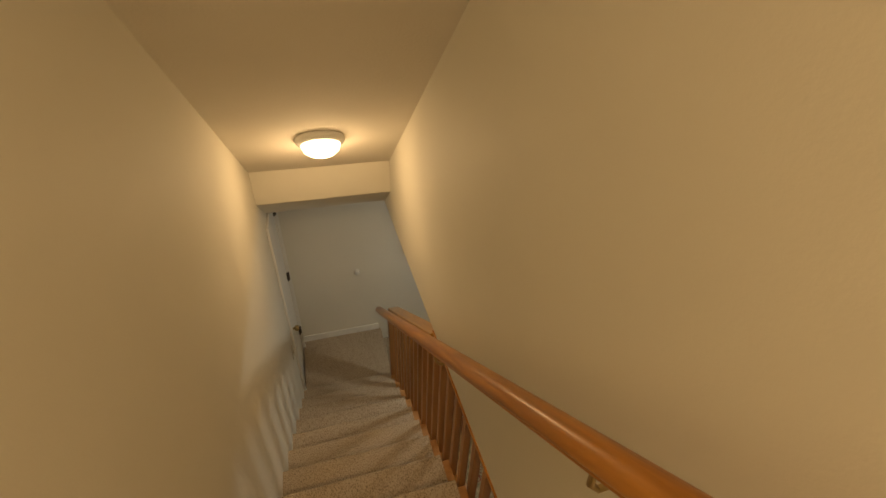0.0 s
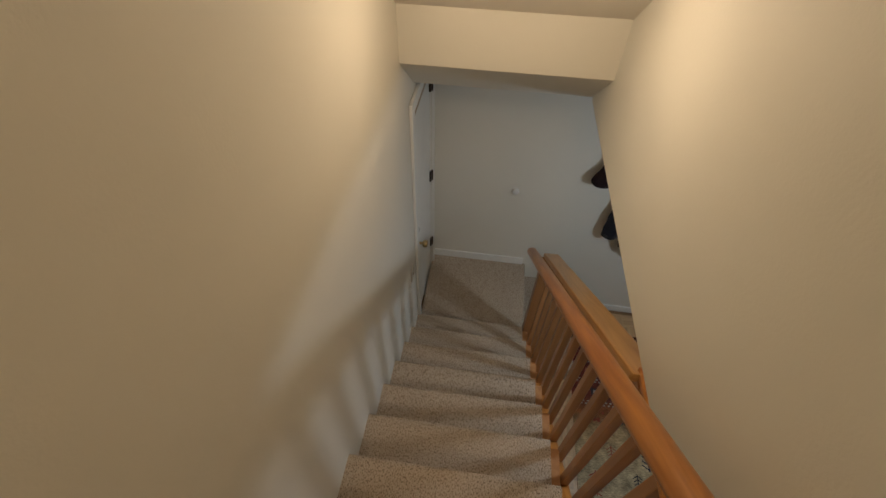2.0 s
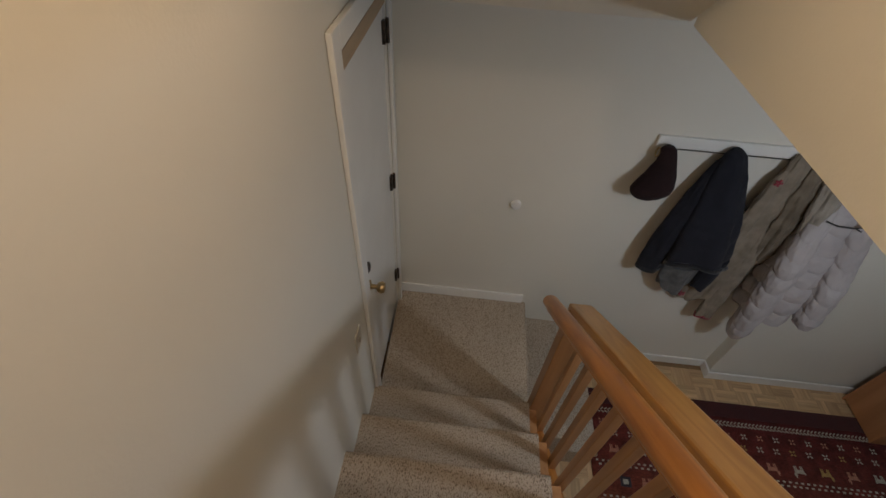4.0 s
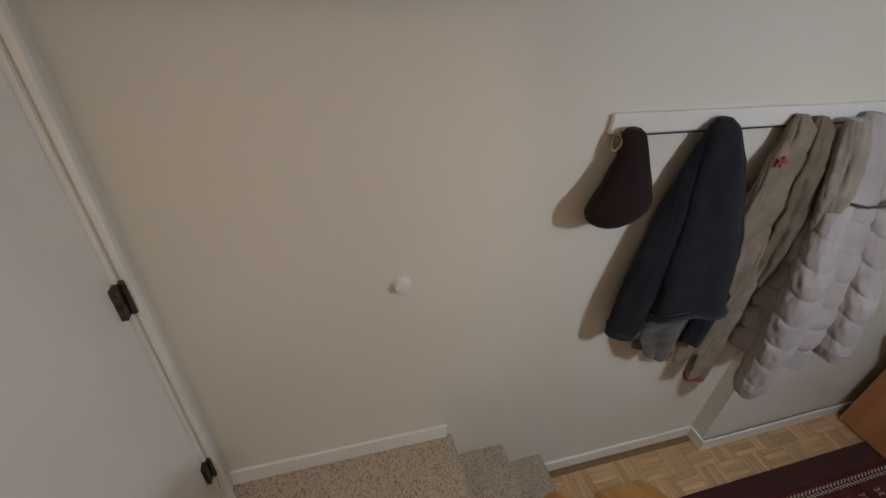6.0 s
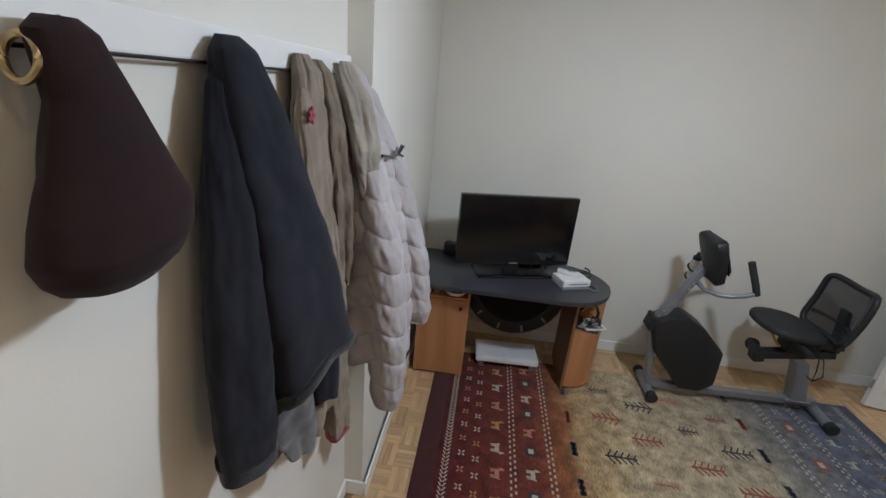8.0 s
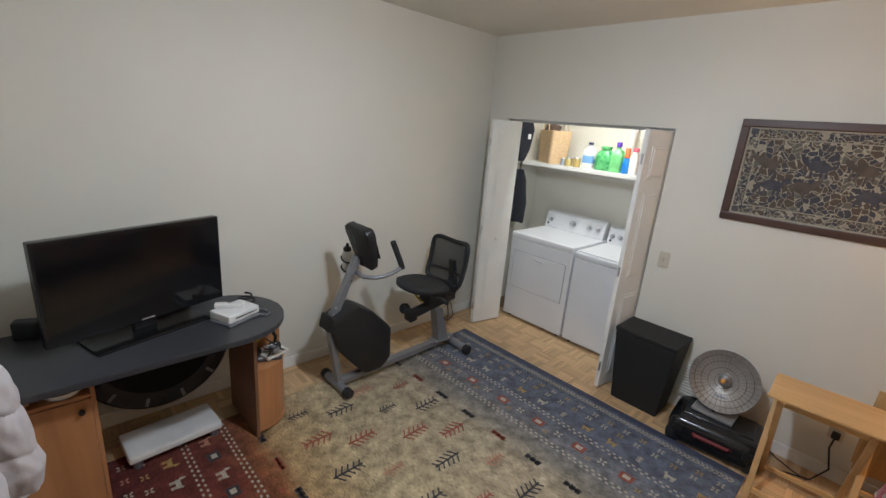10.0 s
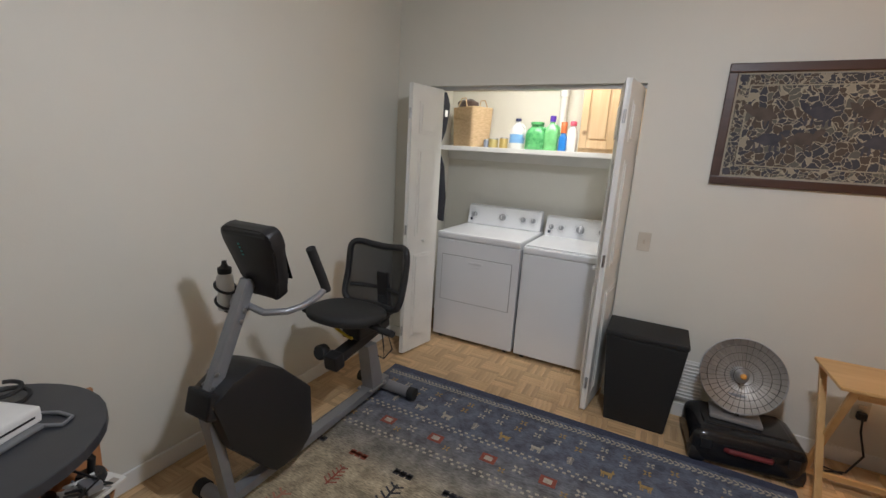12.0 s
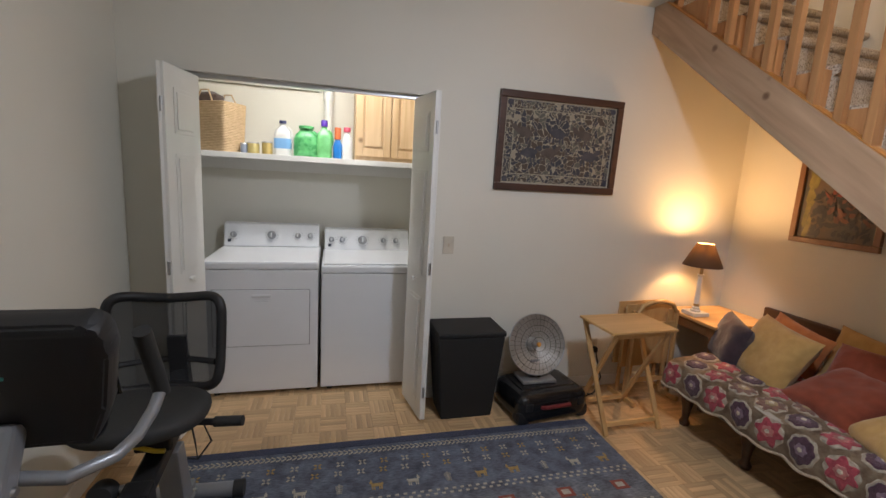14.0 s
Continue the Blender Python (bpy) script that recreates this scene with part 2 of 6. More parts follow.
# west wall with the doorway on the landing
structure("wall_west", prism([(-1.72, 0), (DY0, 0), (DY0, DZ1), (DY1, DZ1), (DY1, 0), (3.87, 0), (3.87, 5.6), (-1.72, 5.6)], 0, -0.12, 0.0), PAINT, "cream painted plaster wall beside the stairs", "wall")
structure("wall_north", prism([(0.0, YN), (XJ, YN), (XJ, YN2), (XE + 0.12, YN2), (XE + 0.12, 3.87), (0.0, 3.87)], 2, 0, ZC), PAINT, "cream painted plaster wall with a shallow jog", "wall")
structure("wall_east", span(XE, XE + 0.12, -0.90, YN2 - 0.001, 0, ZC), PAINT, "cream painted plaster wall", "wall")
structure("wall_south", prism([(0.0, 0), (OX0, 0), (OX0, OZ), (OX1, OZ), (OX1, 0), (XE, 0), (XE, ZC), (0.0, ZC)], 1, YS - 0.12, YS), PAINT, "cream painted plaster wall with a closet opening", "wall")
structure("wall_stair_east", span(XR, XR + 0.12, -1.6, 3.02, ZC, 5.6), PAINT, "cream painted stairwell wall that ends at the ceiling", "wall")
# Unseen wall, added to close the upper hall behind the walk's start.
structure("wall_stair_south", span(0.0, XR, -1.72, -1.6, 2.6, 5.6), PAINT, "unseen cream wall added to close the upper hall", "wall")
structure("wall_closet_back", span(2.28, XE, -1.0, -0.88, 0, 2.5), PAINT, "cream closet wall", "wall")
structure("wall_closet_west", span(2.16, 2.28, -1.0, YS - 0.12, 0, 2.5), PAINT, "cream closet wall", "wall")
structure("ceiling_closet", span(2.28, XE, -0.88, YS - 0.12, 2.42, 2.5), CEILING, "white closet ceiling", "ceiling")
structure("ceiling_room", span(XR + 0.12, XE, YS, YN2, ZC, ZC + 0.3), CEILING, "white textured ceiling", "ceiling")
SL = 0.767
HY, HZ0, HZ1 = 2.74, 2.93, 3.168
YTOP = HY - (5.44 - HZ1) / SL
structure("ceiling_landing", prism([(HY, HZ1), (HY, HZ0), (3.05, ZC), (YN, ZC), (YN, 3.4), (HY, 3.4)], 0, 0.0, XR), PAINT, "painted header and soffit above the landing", "ceiling")
structure("ceiling_stair", prism([(HY, HZ1), (YTOP, 5.44), (-1.6, 5.44), (-1.6, 5.6), (HY, 5.6)], 0, 0.0, XR), CEILING, "painted ceiling that slopes with the stairs", "ceiling")
structure("upper_floor", span(0.0, XR, -1.6, NOSE0 - 12 * RUN, 2.72, ZU, 0.012), CARPET, "beige speckled loop carpet of the upper hall", "floor")
structure("floor", span(-0.12, XE + 0.12, -1.0, 3.87, -0.10, -0.006), GROUT, "subfloor below oak parquet", "floor")


# ---- stairs ----
stairs = thing("staircase", "carpeted wooden staircase with a pine balustrade", "stairs", kind="structure")
for k in range(12):
    zt, yn = LAND + RISE * (k + 1), NOSE0 - RUN * k
    prof = [(yn - 0.03, zt - RISE), (yn - 0.028, zt - 0.045)]
    for a in range(-80, 95, 25):
        prof.append((yn - 0.02 + 0.022 * math.cos(radians(a)), zt - 0.022 + 0.022 * math.sin(radians(a))))
    prof += [(yn - RUN - 0.03, zt), (yn - RUN - 0.03, zt - RISE)]
    part("step", prism(prof, 0, 0.0, XT), CARPET, stairs, "beige speckled loop carpet")
part("landing", prism([(0.0, 0.0), (0.882, 0.0), (0.882, LAND - 0.05), (0.904, LAND - 0.03), (0.904, LAND - 0.012), (0.892, LAND), (0.0, LAND)], 1, 2.875, YN), CARPET, stairs, "worn beige loop carpet")
for x0, x1, z in ((0.883, 1.171, 2 * RISE), (1.15, 1.412, RISE)):
    part("step", prism([(x0, 0.0), (x1 - 0.02, 0.0), (x1 - 0.02, z - 0.05), (x1, z - 0.03), (x1, z - 0.012), (x1 - 0.012, z), (x0, z)], 1, 2.875, YN), CARPET, stairs, "beige speckled loop carpet")


def slope_bar(x0, x1, y0, y1, top, depth, bevel=0.004):
    """A bar along the flight: top is a function of y, depth upright."""
    return prism([(y0, top(y0)), (y1, top(y1)), (y1, top(y1) - depth), (y0, top(y0) - depth)], 0, x0, x1, bevel=bevel)


def stringer_top(y):
    return 2.80 - 0.764 * y


def cap_top(y):
    return 3.872 - 0.770 * y


def rail_top(y):
    return 3.962 - 0.789 * y


part("stringer", slope_bar(XT + 0.004, 0.952, YS + 0.003, 2.87, stringer_top, 0.245), BEAM, stairs, "thick knotty pine stringer")
saw = [(2.872, LAND - 0.05)]
for k in range(12):
    zt, yn = LAND + RISE * (k + 1), NOSE0 - RUN * k
    saw += [(yn - 0.034, zt - RISE - 0.024), (yn - 0.034, zt - 0.024)]
saw += [(YS + 0.003, LAND + RISE * 12 - 0.024), (YS + 0.003, stringer_top(YS) - 0.10), (2.872, stringer_top(2.872) - 0.10)]
part("cut_stringer", prism(saw, 0, XT + 0.001, 0.905), PINE_V, stairs, "pine board notched under the treads")
part("stringer_cap", slope_bar(0.9055, 0.9515, YS + 0.004, 2.868, lambda y: stringer_top(y) + 0.007, 0.0065, 0.001), PINE, stairs, "varnished strip along the stringer")
part("soffit", slope_bar(0.002, XT, YS + 0.003, 2.87, lambda y: 2.72 - 0.764 * y, 0.03), PAINT, stairs)
part("cap_rail", slope_bar(0.885, 0.985, 1.535, 2.985, cap_top, 0.045, 0.008), HONEY, stairs, "broad varnished pine cap rail")
rb = tube([(0.800, y, rail_top(y) - 0.030) for y in np.linspace(-0.5, 2.97, 24)], 0.033, 24, flat=0.86)
part("handrail", rb, PINE, stairs, "rounded varnished pine handrail", True)
part("handrail_fillet", slope_bar(0.786, 0.814, -0.5, 2.95, lambda y: rail_top(y) - 0.056, 0.022, 0.003), PINE, stairs)
for y in (1.15, 0.24, -0.42):
    b = tube([(XR, y, rail_top(y) - 0.15), (0.825, y, rail_top(y) - 0.15), (0.802, y, rail_top(y) - 0.12), (0.800, y, rail_top(y) - 0.085)], 0.007, 10)
    lathe([(0, 0), (0.028, 0), (0.028, 0.006), (0, 0.008)], (0, 0, 0), 16, b, Matrix.Translation((XR, y, rail_top(y) - 0.15)) @ pose(0, 0, 0, 0, -90, 0))
    part("bracket", b, material("bracket_brass", (0.55, 0.42, 0.22), 0.35, 1.0), stairs, "brass handrail bracket", True)
y = 2.80
while y > 0.42:
    z0 = stringer_top(y) - 0.01
    z1 = min(cap_top(y) - 0.045, ZC)
    part("baluster", span(0.912, 0.948, y - 0.018, y + 0.018, z0, z1, 0.003), PINE_V, stairs, "square varnished pine baluster")
    y -= 0.1265
part("newel_post", span(0.868, 0.945, 2.872, 2.945, 0.40, cap_top(2.92) - 0.046, 0.006), PINE_V, stairs, "square pine newel post")
part("wall_edge_trim", span(0.905, 1.04, 0.34, 1.56, ZC - 0.022, ZC - 0.002, 0.004), PINE, stairs, "pine trim below the wall's lower edge")


# ---- doors, trim and wall fittings ----
BRASS = material("aged_brass", (0.50, 0.38, 0.20), 0.32, 1.0)
STEEL = material("brushed_steel", (0.55, 0.55, 0.56), 0.35, 1.0, bump=0.02)
DARKMETAL = material("dark_bronze", (0.06, 0.05, 0.045), 0.45, 0.8)
BLACK = material("black_plastic", (0.013, 0.013, 0.0145), 0.48, bump=0.05, bump_scale=200.0)
GLOSSBLACK = material("glossy_black_plastic", (0.012, 0.012, 0.013), 0.16)
GREY = material("silver_grey_paint", (0.27, 0.275, 0.29), 0.36, 0.45, bump=0.03, bump_scale=150.0)
RUBBER = material("black_rubber", (0.02, 0.02, 0.02), 0.75, bump=0.15, bump_scale=120.0)
PLASTIC = material("white_plastic", (0.78, 0.77, 0.74), 0.4)
ENAMEL = material("white_enamel", (0.80, 0.81, 0.83), 0.24, color2=(0.78, 0.79, 0.81), scale=3.0)

HINGE = material("worn_bronze", (0.13, 0.10, 0.075), 0.42, 0.8, color2=(0.035, 0.03, 0.028), scale=45.0)

door = thing("door_1", "white painted flush door with brass knob, shut", "door", (0.0, DY0, LAND), kind="structure")
W, HT = DY1 - DY0, DZ1 - LAND
part("door_leaf", span(-0.050, -0.012, 0.035, W - 0.006, 0.008, HT - 0.093, 0.003), WHITE, door)
for y0, y1, z0, z1 in ((-0.065, 0.004, 0.0, HT + 0.06), (W + 0.006, W + 0.034, 0.0, HT + 0.06)):
    part("door_casing", span(0.001, 0.020, y0, y1, z0, z1, 0.005), WHITE, door)
part("door_casing", span(0.001, 0.020, 0.005, W + 0.005, HT - 0.008, HT + 0.06, 0.005), WHITE, door)
for y0, y1 in ((0.0, 0.032), (W - 0.005, W)):
    part("door_jamb", span(-0.118, -0.001, y0 + 0.001, y1 - 0.001, 0.0, HT - 0.001), WHITE, door)
part("door_jamb", span(-0.118, -0.001, 0.034, W - 0.007, HT - 0.032, HT - 0.001), WHITE, door)
for z in (0.30, 1.06, 1.82):
    b = span(-0.013, 0.002, W - 0.036, W - 0.006, z - 0.045, z + 0.045, 0.002)
    tube([(0.006, W - 0.003, z - 0.048), (0.006, W - 0.003, z + 0.048)], 0.007, 10, b)
    part("hinge", b, HINGE, door, "worn bronze butt hinge", True)
b = lathe([(0, 0), (0.030, 0), (0.030, 0.006), (0.012, 0.012), (0.010, 0.035), (0.024, 0.045), (0.029, 0.060), (0.024, 0.074), (0, 0.080)], (0, 0, 0), 20, None, Matrix.Translation((-0.012, 0.085, 0.90)) @ pose(0, 0, 0, 0, 90, 0))
part("door_knob", b, BRASS, door, "round brass knob", True)
part("deadbolt", lathe([(0, 0), (0.027, 0), (0.027, 0.010), (0.015, 0.016), (0, 0.016)], (0, 0, 0), 16, None, Matrix.Translation((-0.012, 0.085, 1.03)) @ pose(0, 0, 0, 0, 90, 0)), DARKMETAL, door, "dark deadbolt", True)
part("strike_plate", span(0.0015, 0.006, 0.004, 0.016, 0.88, 0.98), DARKMETAL, door)
part("head_strip", span(-0.011, 0.0005, 0.036, W - 0.007, HT - 0.090, HT - 0.034, 0.002), wood("bare_wood_strip", (0.36, 0.26, 0.16), (0.46, 0.34, 0.22), 0.6, 1, 8.0), door, "bare wooden strip above the door leaf")


def baseboard(x0, x1, y0, y1, z0=0.0, h=0.085):
    structure("baseboard", span(x0, x1, y0, y1, z0, z0 + h, 0.004), WHITE, "white painted baseboard", "baseboard")


baseboard(0.0, 0.875, YN - 0.014, YN - 0.001, LAND + 0.001)
baseboard(1.415, XJ - 0.002, YN - 0.014, YN - 0.001)
baseboard(XJ - 0.014, XJ - 0.001, YN2 - 0.013, YN - 0.015)
baseboard(XJ - 0.014, XE - 0.001, YN2 - 0.027, YN2 - 0.014)
baseboard(XE - 0.014, XE - 0.001, YS + 0.015, YN2 - 0.028)
baseboard(0.001, OX0 - 0.02, YS + 0.001, YS + 0.014)
baseboard(OX1 + 0.02, XE - 0.015, YS + 0.001, YS + 0.014)
baseboard(0.001, 0.014, YS + 0.015, 2.87)

tagged(part("door_bumper", lathe([(0, 0), (0.030, 0), (0.030, 0.008), (0.026, 0.022), (0.014, 0.028), (0, 0.026)], (0, 0, 0), 24, None, Matrix.Translation((0.686, YN, 1.468)) @ pose(0, 0, 0, 90, 0, 0)), PLASTIC, None, "", True), "round white plastic door bumper on the wall", "door bumper")


def wall_plate(name, label, cat, x, z, slots, y=YS, rz=0):
    t = thing(name, label, cat, (x, y, z), rz)
    part("plate", span(-0.036, 0.036, 0.0005, 0.007, -0.058, 0.058, 0.003), material("almond_plastic", (0.60, 0.55, 0.45), 0.4), t)
    for s in slots:
        part("insert", span(-0.006 if len(slots) == 1 else -0.016, 0.006 if len(slots) == 1 else 0.016, 0.007, 0.014, s - 0.012, s + 0.012, 0.002), material("almond_insert", (0.55, 0.47, 0.35), 0.4), t)
    return t


wall_plate("light_switch", "almond plastic light switch on the cream wall", "light switch", 2.281, 1.062, [0.0])
wall_plate("light_switch", "almond light switch beside the landing door", "light switch", 0.0, 1.46, [0.0], 2.76, -90)
wall_plate("wall_outlet", "almond outlet beside the tray table", "outlet", 1.12, 0.32, [0.02, -0.022])
tagged(part("power_plug", span(1.10, 1.14, YS + 0.0145, YS + 0.05, 0.28, 0.32, 0.008), BLACK), "black plug in the wall outlet", "plug")
tagged(part("power_cable", tube([(1.12, YS + 0.05, 0.30), (1.13, 0.13, 0.24), (1.10, 0.15, 0.12), (1.16, 0.18, 0.02), (1.3, 0.22, 0.006), (1.45, 0.25, 0.006)], 0.005, 8), BLACK, None, "", True), "black power cable from the outlet to the heater", "cable")

for pts in (((1.52, 0.20, 0.20), (1.44, 0.19, 0.13), (1.34, 0.17, 0.05), (1.24, 0.16, 0.008), (1.17, 0.18, 0.007)), ((1.42, 0.26, 0.006), (1.34, 0.24, 0.006), (1.26, 0.27, 0.006), (1.18, 0.22, 0.012))):
    tagged(part("appliance_cable", tube(pts, 0.004, 8), BLACK, None, "", True), "thin black cable trailing over the parquet", "cable")

# flush ceiling lamp above the stairs
sl = thing("ceiling_lamp", "flush ceiling lamp with a lit frosted glass bowl", "ceiling lamp")
tilt = Matrix.Translation((0.462, 2.25, HZ1 + (HY - 2.25) * SL)) @ pose(0, 0, 0, -37.5, 0, 0)
part("base", lathe([(0, -0.001), (0.128, -0.001), (0.130, -0.012), (0.122, -0.028), (0.108, -0.036), (0, -0.036)], (0, 0, 0), 32, None, tilt), WHITE, sl, "white stepped metal base", True)
bowl = material("lit_frosted_glass", (0.9, 0.85, 0.75), 0.4, emit=(1.0, 0.80, 0.52), strength=9.0)
part("bowl", lathe([(0.102, -0.036), (0.101, -0.046), (0.090, -0.070), (0.063, -0.090), (0.032, -0.099), (0, -0.101)], (0, 0, 0), 32, None, tilt), bowl, sl, "lit frosted glass bowl", True)

# ---- coats on the rack ----
rack = thing("coat_rack", "white wooden board with dark hooks on the wall", "coat rack")
part("board", span(1.29, 2.405, YN - 0.020, YN - 0.001, 1.928, 1.988, 0.004), WHITE, rack)
part("rod", tube([(1.30, YN - 0.0235, 1.926), (2.40, YN - 0.0235, 1.926)], 0.0028, 8), DARKMETAL, rack)
for x in (1.345, 1.685, 1.985, 2.31):
    b = tube([(x, YN - 0.02, 1.932), (x, YN - 0.040, 1.936), (x, YN - 0.050, 1.944), (x, YN - 0.049, 1.950)], 0.005, 10)
    tube([(x, YN - 0.02, 1.930), (x, YN - 0.036, 1.905), (x, YN - 0.050, 1.912)], 0.005, 10, b)
    lathe([(0, 0), (0.009, 0.004), (0.007, 0.012), (0, 0.015)], (x, YN - 0.049, 1.945), 12, b)
    part("hook", b, DARKMETAL, rack, "dark metal double hook", True)


def hung_at(ob, cut_x, hook_x, sx, sy, sz):
    """Hangs a garment, cut round cut_x, from the hook at hook_x with its own fullness."""
    top = Vector((0, YN, 1.965))
    ob.matrix_basis = Matrix.Translation((hook_x, top.y, top.z)) @ Matrix.Diagonal((sx, sy, sz, 1.0)) @ Matrix.Translation((-cut_x, -top.y, -top.z))


def cloth(name, color, color2, rough=0.9, scale=14.0, bump=0.5, bump_scale=220.0, sheen=0.3):
    return material(name, color, rough, color2=color2, scale=scale, bump=bump, bump_scale=bump_scale, spec=0.2, sheen=sheen)


def hang(levels, folds=6, ripple=0.12, quilt=0.0, quilts=9, seg=72, rows=110, seed=1.0, hem=0.02, slant=0.0, crease=0.0):
    """Hanging cloth: levels of (height, centre x, centre y, half width, half depth) from top to bottom, with folds that deepen downwards."""
    bm = bmesh.new()
    zs = [l[0] for l in levels][::-1]
    rings = []
    for i in range(rows + 1):
        v = i / rows
        z = levels[0][0] + (levels[-1][0] - levels[0][0]) * v
        cx, cy, w, d = [float(np.interp(z, zs, [l[k] for l in levels][::-1])) for k in (1, 2, 3, 4)]
        ring = []
        for k in range(seg):
            a = 2 * math.pi * k / seg
            f = 1 + ripple * (0.25 + v) * math.sin(folds * a + seed + 1.7 * math.sin(2.2 * v + seed)) + 0.6 * ripple * noise.noise((3 * math.cos(a) + seed, 3 * math.sin(a), 5 * v))
            if crease:
                drop = (levels[0][0] - levels[-1][0]) * v
                f += crease * (noise.noise((2.0 * math.cos(a) + seed, 2.0 * math.sin(a), 13 * drop + 1.5 * math.sin(a))) + 0.7 * noise.noise((4.5 * math.cos(a), 4.5 * math.sin(a) + seed, 31 * drop)))
            if quilt:
                f *= 1 + quilt * (abs(math.sin(math.pi * quilts * v + 0.35 * math.sin(2 * a + seed))) ** 0.24 - 0.90)
            zz = z + (hem * math.sin(2 * a + seed) - slant * math.sin(a)) * v
            ring.append(bm.verts.new((cx + w * f * math.cos(a), min(cy + d * f * math.sin(a), YN - 0.022), zz)))
        rings.append(ring)
    for u, w2 in zip(rings, rings[1:]):
        for k in range(seg):
            bm.faces.new((u[k], u[(k + 1) % seg], w2[(k + 1) % seg], w2[k]))
    bm.faces.new(rings[0][::-1])
    bm.faces.new(rings[-1])
    return bm


CAPC = cloth("dark_maroon_wool", (0.021, 0.0095, 0.0100), (0.015, 0.007, 0.0075), bump=0.2, bump_scale=400.0, sheen=0.05)
NAVY = cloth("charcoal_fleece", (0.0175, 0.018, 0.025), (0.012, 0.0125, 0.018), bump=0.22, bump_scale=350.0, sheen=0.06)
TRIM = cloth("black_binding", (0.008, 0.008, 0.010), (0.006, 0.006, 0.008))
KHAKI = cloth("khaki_cotton", (0.27, 0.225, 0.17), (0.19, 0.155, 0.115), bump=0.2, bump_scale=300.0, sheen=0.05)
PUFF = cloth("pale_mauve_nylon", (0.43, 0.395, 0.385), (0.36, 0.325, 0.315), 0.6, 6.0, 0.45, 34.0, 0.05)
REDC = cloth("red_embroidery", (0.27, 0.03, 0.045), (0.17, 0.018, 0.03))
GREYF = cloth("grey_lining", (0.11, 0.106, 0.10), (0.07, 0.07, 0.07))

cap = thing("flat_cap", "dark maroon wool cap hanging from a wall hook", "cap")
part("crown", hang([(1.958, 1.338, 3.690, 0.018, 0.016), (1.945, 1.338, 3.686, 0.034, 0.024), (1.88, 1.350, 3.678, 0.045, 0.034), (1.81, 1.345, 3.664, 0.068, 0.052), (1.765, 1.336, 3.652, 0.086, 0.066), (1.732, 1.328, 3.650, 0.089, 0.068), (1.708, 1.325, 3.651, 0.079, 0.058), (1.692, 1.324, 3.654, 0.064, 0.044), (1.684, 1.324, 3.656, 0.048, 0.032)], 2, 0.05, seed=2.0, hem=0.006, rows=60, slant=0.012, crease=0.02), CAPC, cap, "", True)
part("loop_ring", tube([(1.305 + 0.004 * math.cos(a), 3.700 + 0.020 * math.sin(a), 1.918 + 0.021 * math.cos(a)) for a in [2 * math.pi * k / 24 for k in range(25)]], 0.0042, 8, caps=False), BRASS, cap, "brass ring", True)
hung_at(cap, 1.338, 1.338, 1.12, 0.98, 1.07)

jk = thing("fleece_jacket", "charcoal fleece jacket with black binding hanging from a hook", "jacket")
JB = [(1.972, 1.605, 3.690, 0.020, 0.020), (1.950, 1.605, 3.680, 0.044, 0.038), (1.85, 1.618, 3.662, 0.080, 0.058), (1.60, 1.652, 3.628, 0.125, 0.088), (1.40, 1.670, 3.610, 0.155, 0.098), (1.275, 1.680, 3.602, 0.165, 0.103)]
part("body", hang(JB, 5, 0.09, seed=0.8, hem=0.015, slant=0.085, crease=0.035), NAVY, jk, "", True)
rim = []
for k in range(41):
    a = 2 * math.pi * k / 40
    f = 1 + 0.09 * 1.25 * math.sin(5 * a + 0.8 + 1.7 * math.sin(2.2 + 0.8)) + 0.054 * noise.noise((3 * math.cos(a) + 0.8, 3 * math.sin(a), 5.0))
    rim.append((1.68 + 0.165 * f * math.cos(a), min(3.602 + 0.103 * f * math.sin(a), YN - 0.022), 1.275 + 0.015 * math.sin(2 * a + 0.8) - 0.085 * math.sin(a) + 0.008))
part("hem", tube(rim, 0.011, 8, caps=False, flat=1.4), TRIM, jk, "black bound hem", True)
part("sleeve", hang([(1.935, 1.588, 3.685, 0.014, 0.014), (1.90, 1.575, 3.680, 0.034, 0.030), (1.70, 1.540, 3.662, 0.058, 0.052), (1.45, 1.505, 3.645, 0.068, 0.062), (1.30, 1.492, 3.635, 0.067, 0.060), (1.248, 1.490, 3.635, 0.062, 0.056)], 4, 0.07, seed=3.0, hem=0.006, crease=0.06), NAVY, jk, "", True)
part("cuff", hang([(1.253, 1.490, 3.635, 0.066, 0.060), (1.222, 1.490, 3.635, 0.065, 0.059)], 4, 0.05, rows=3, seed=3.0, hem=0.003), TRIM, jk, "black bound cuff", True)
part("lining", hang([(1.26, 1.66, 3.645, 0.10, 0.06), (1.16, 1.665, 3.64, 0.095, 0.055), (1.07, 1.67, 3.64, 0.065, 0.045)], 5, 0.22, seed=1.1, hem=0.03), GREYF, jk, "grey lining hanging below the hem", True)
part("sleeve", hang([(1.36, 1.80, 3.60, 0.045, 0.045), (1.20, 1.79, 3.60, 0.046, 0.045), (1.13, 1.785, 3.60, 0.042, 0.04)], 4, 0.08, seed=6.6, hem=0.01), NAVY, jk, "", True)
hung_at(jk, 1.605, 1.652, 1.11, 0.90, 1.07)

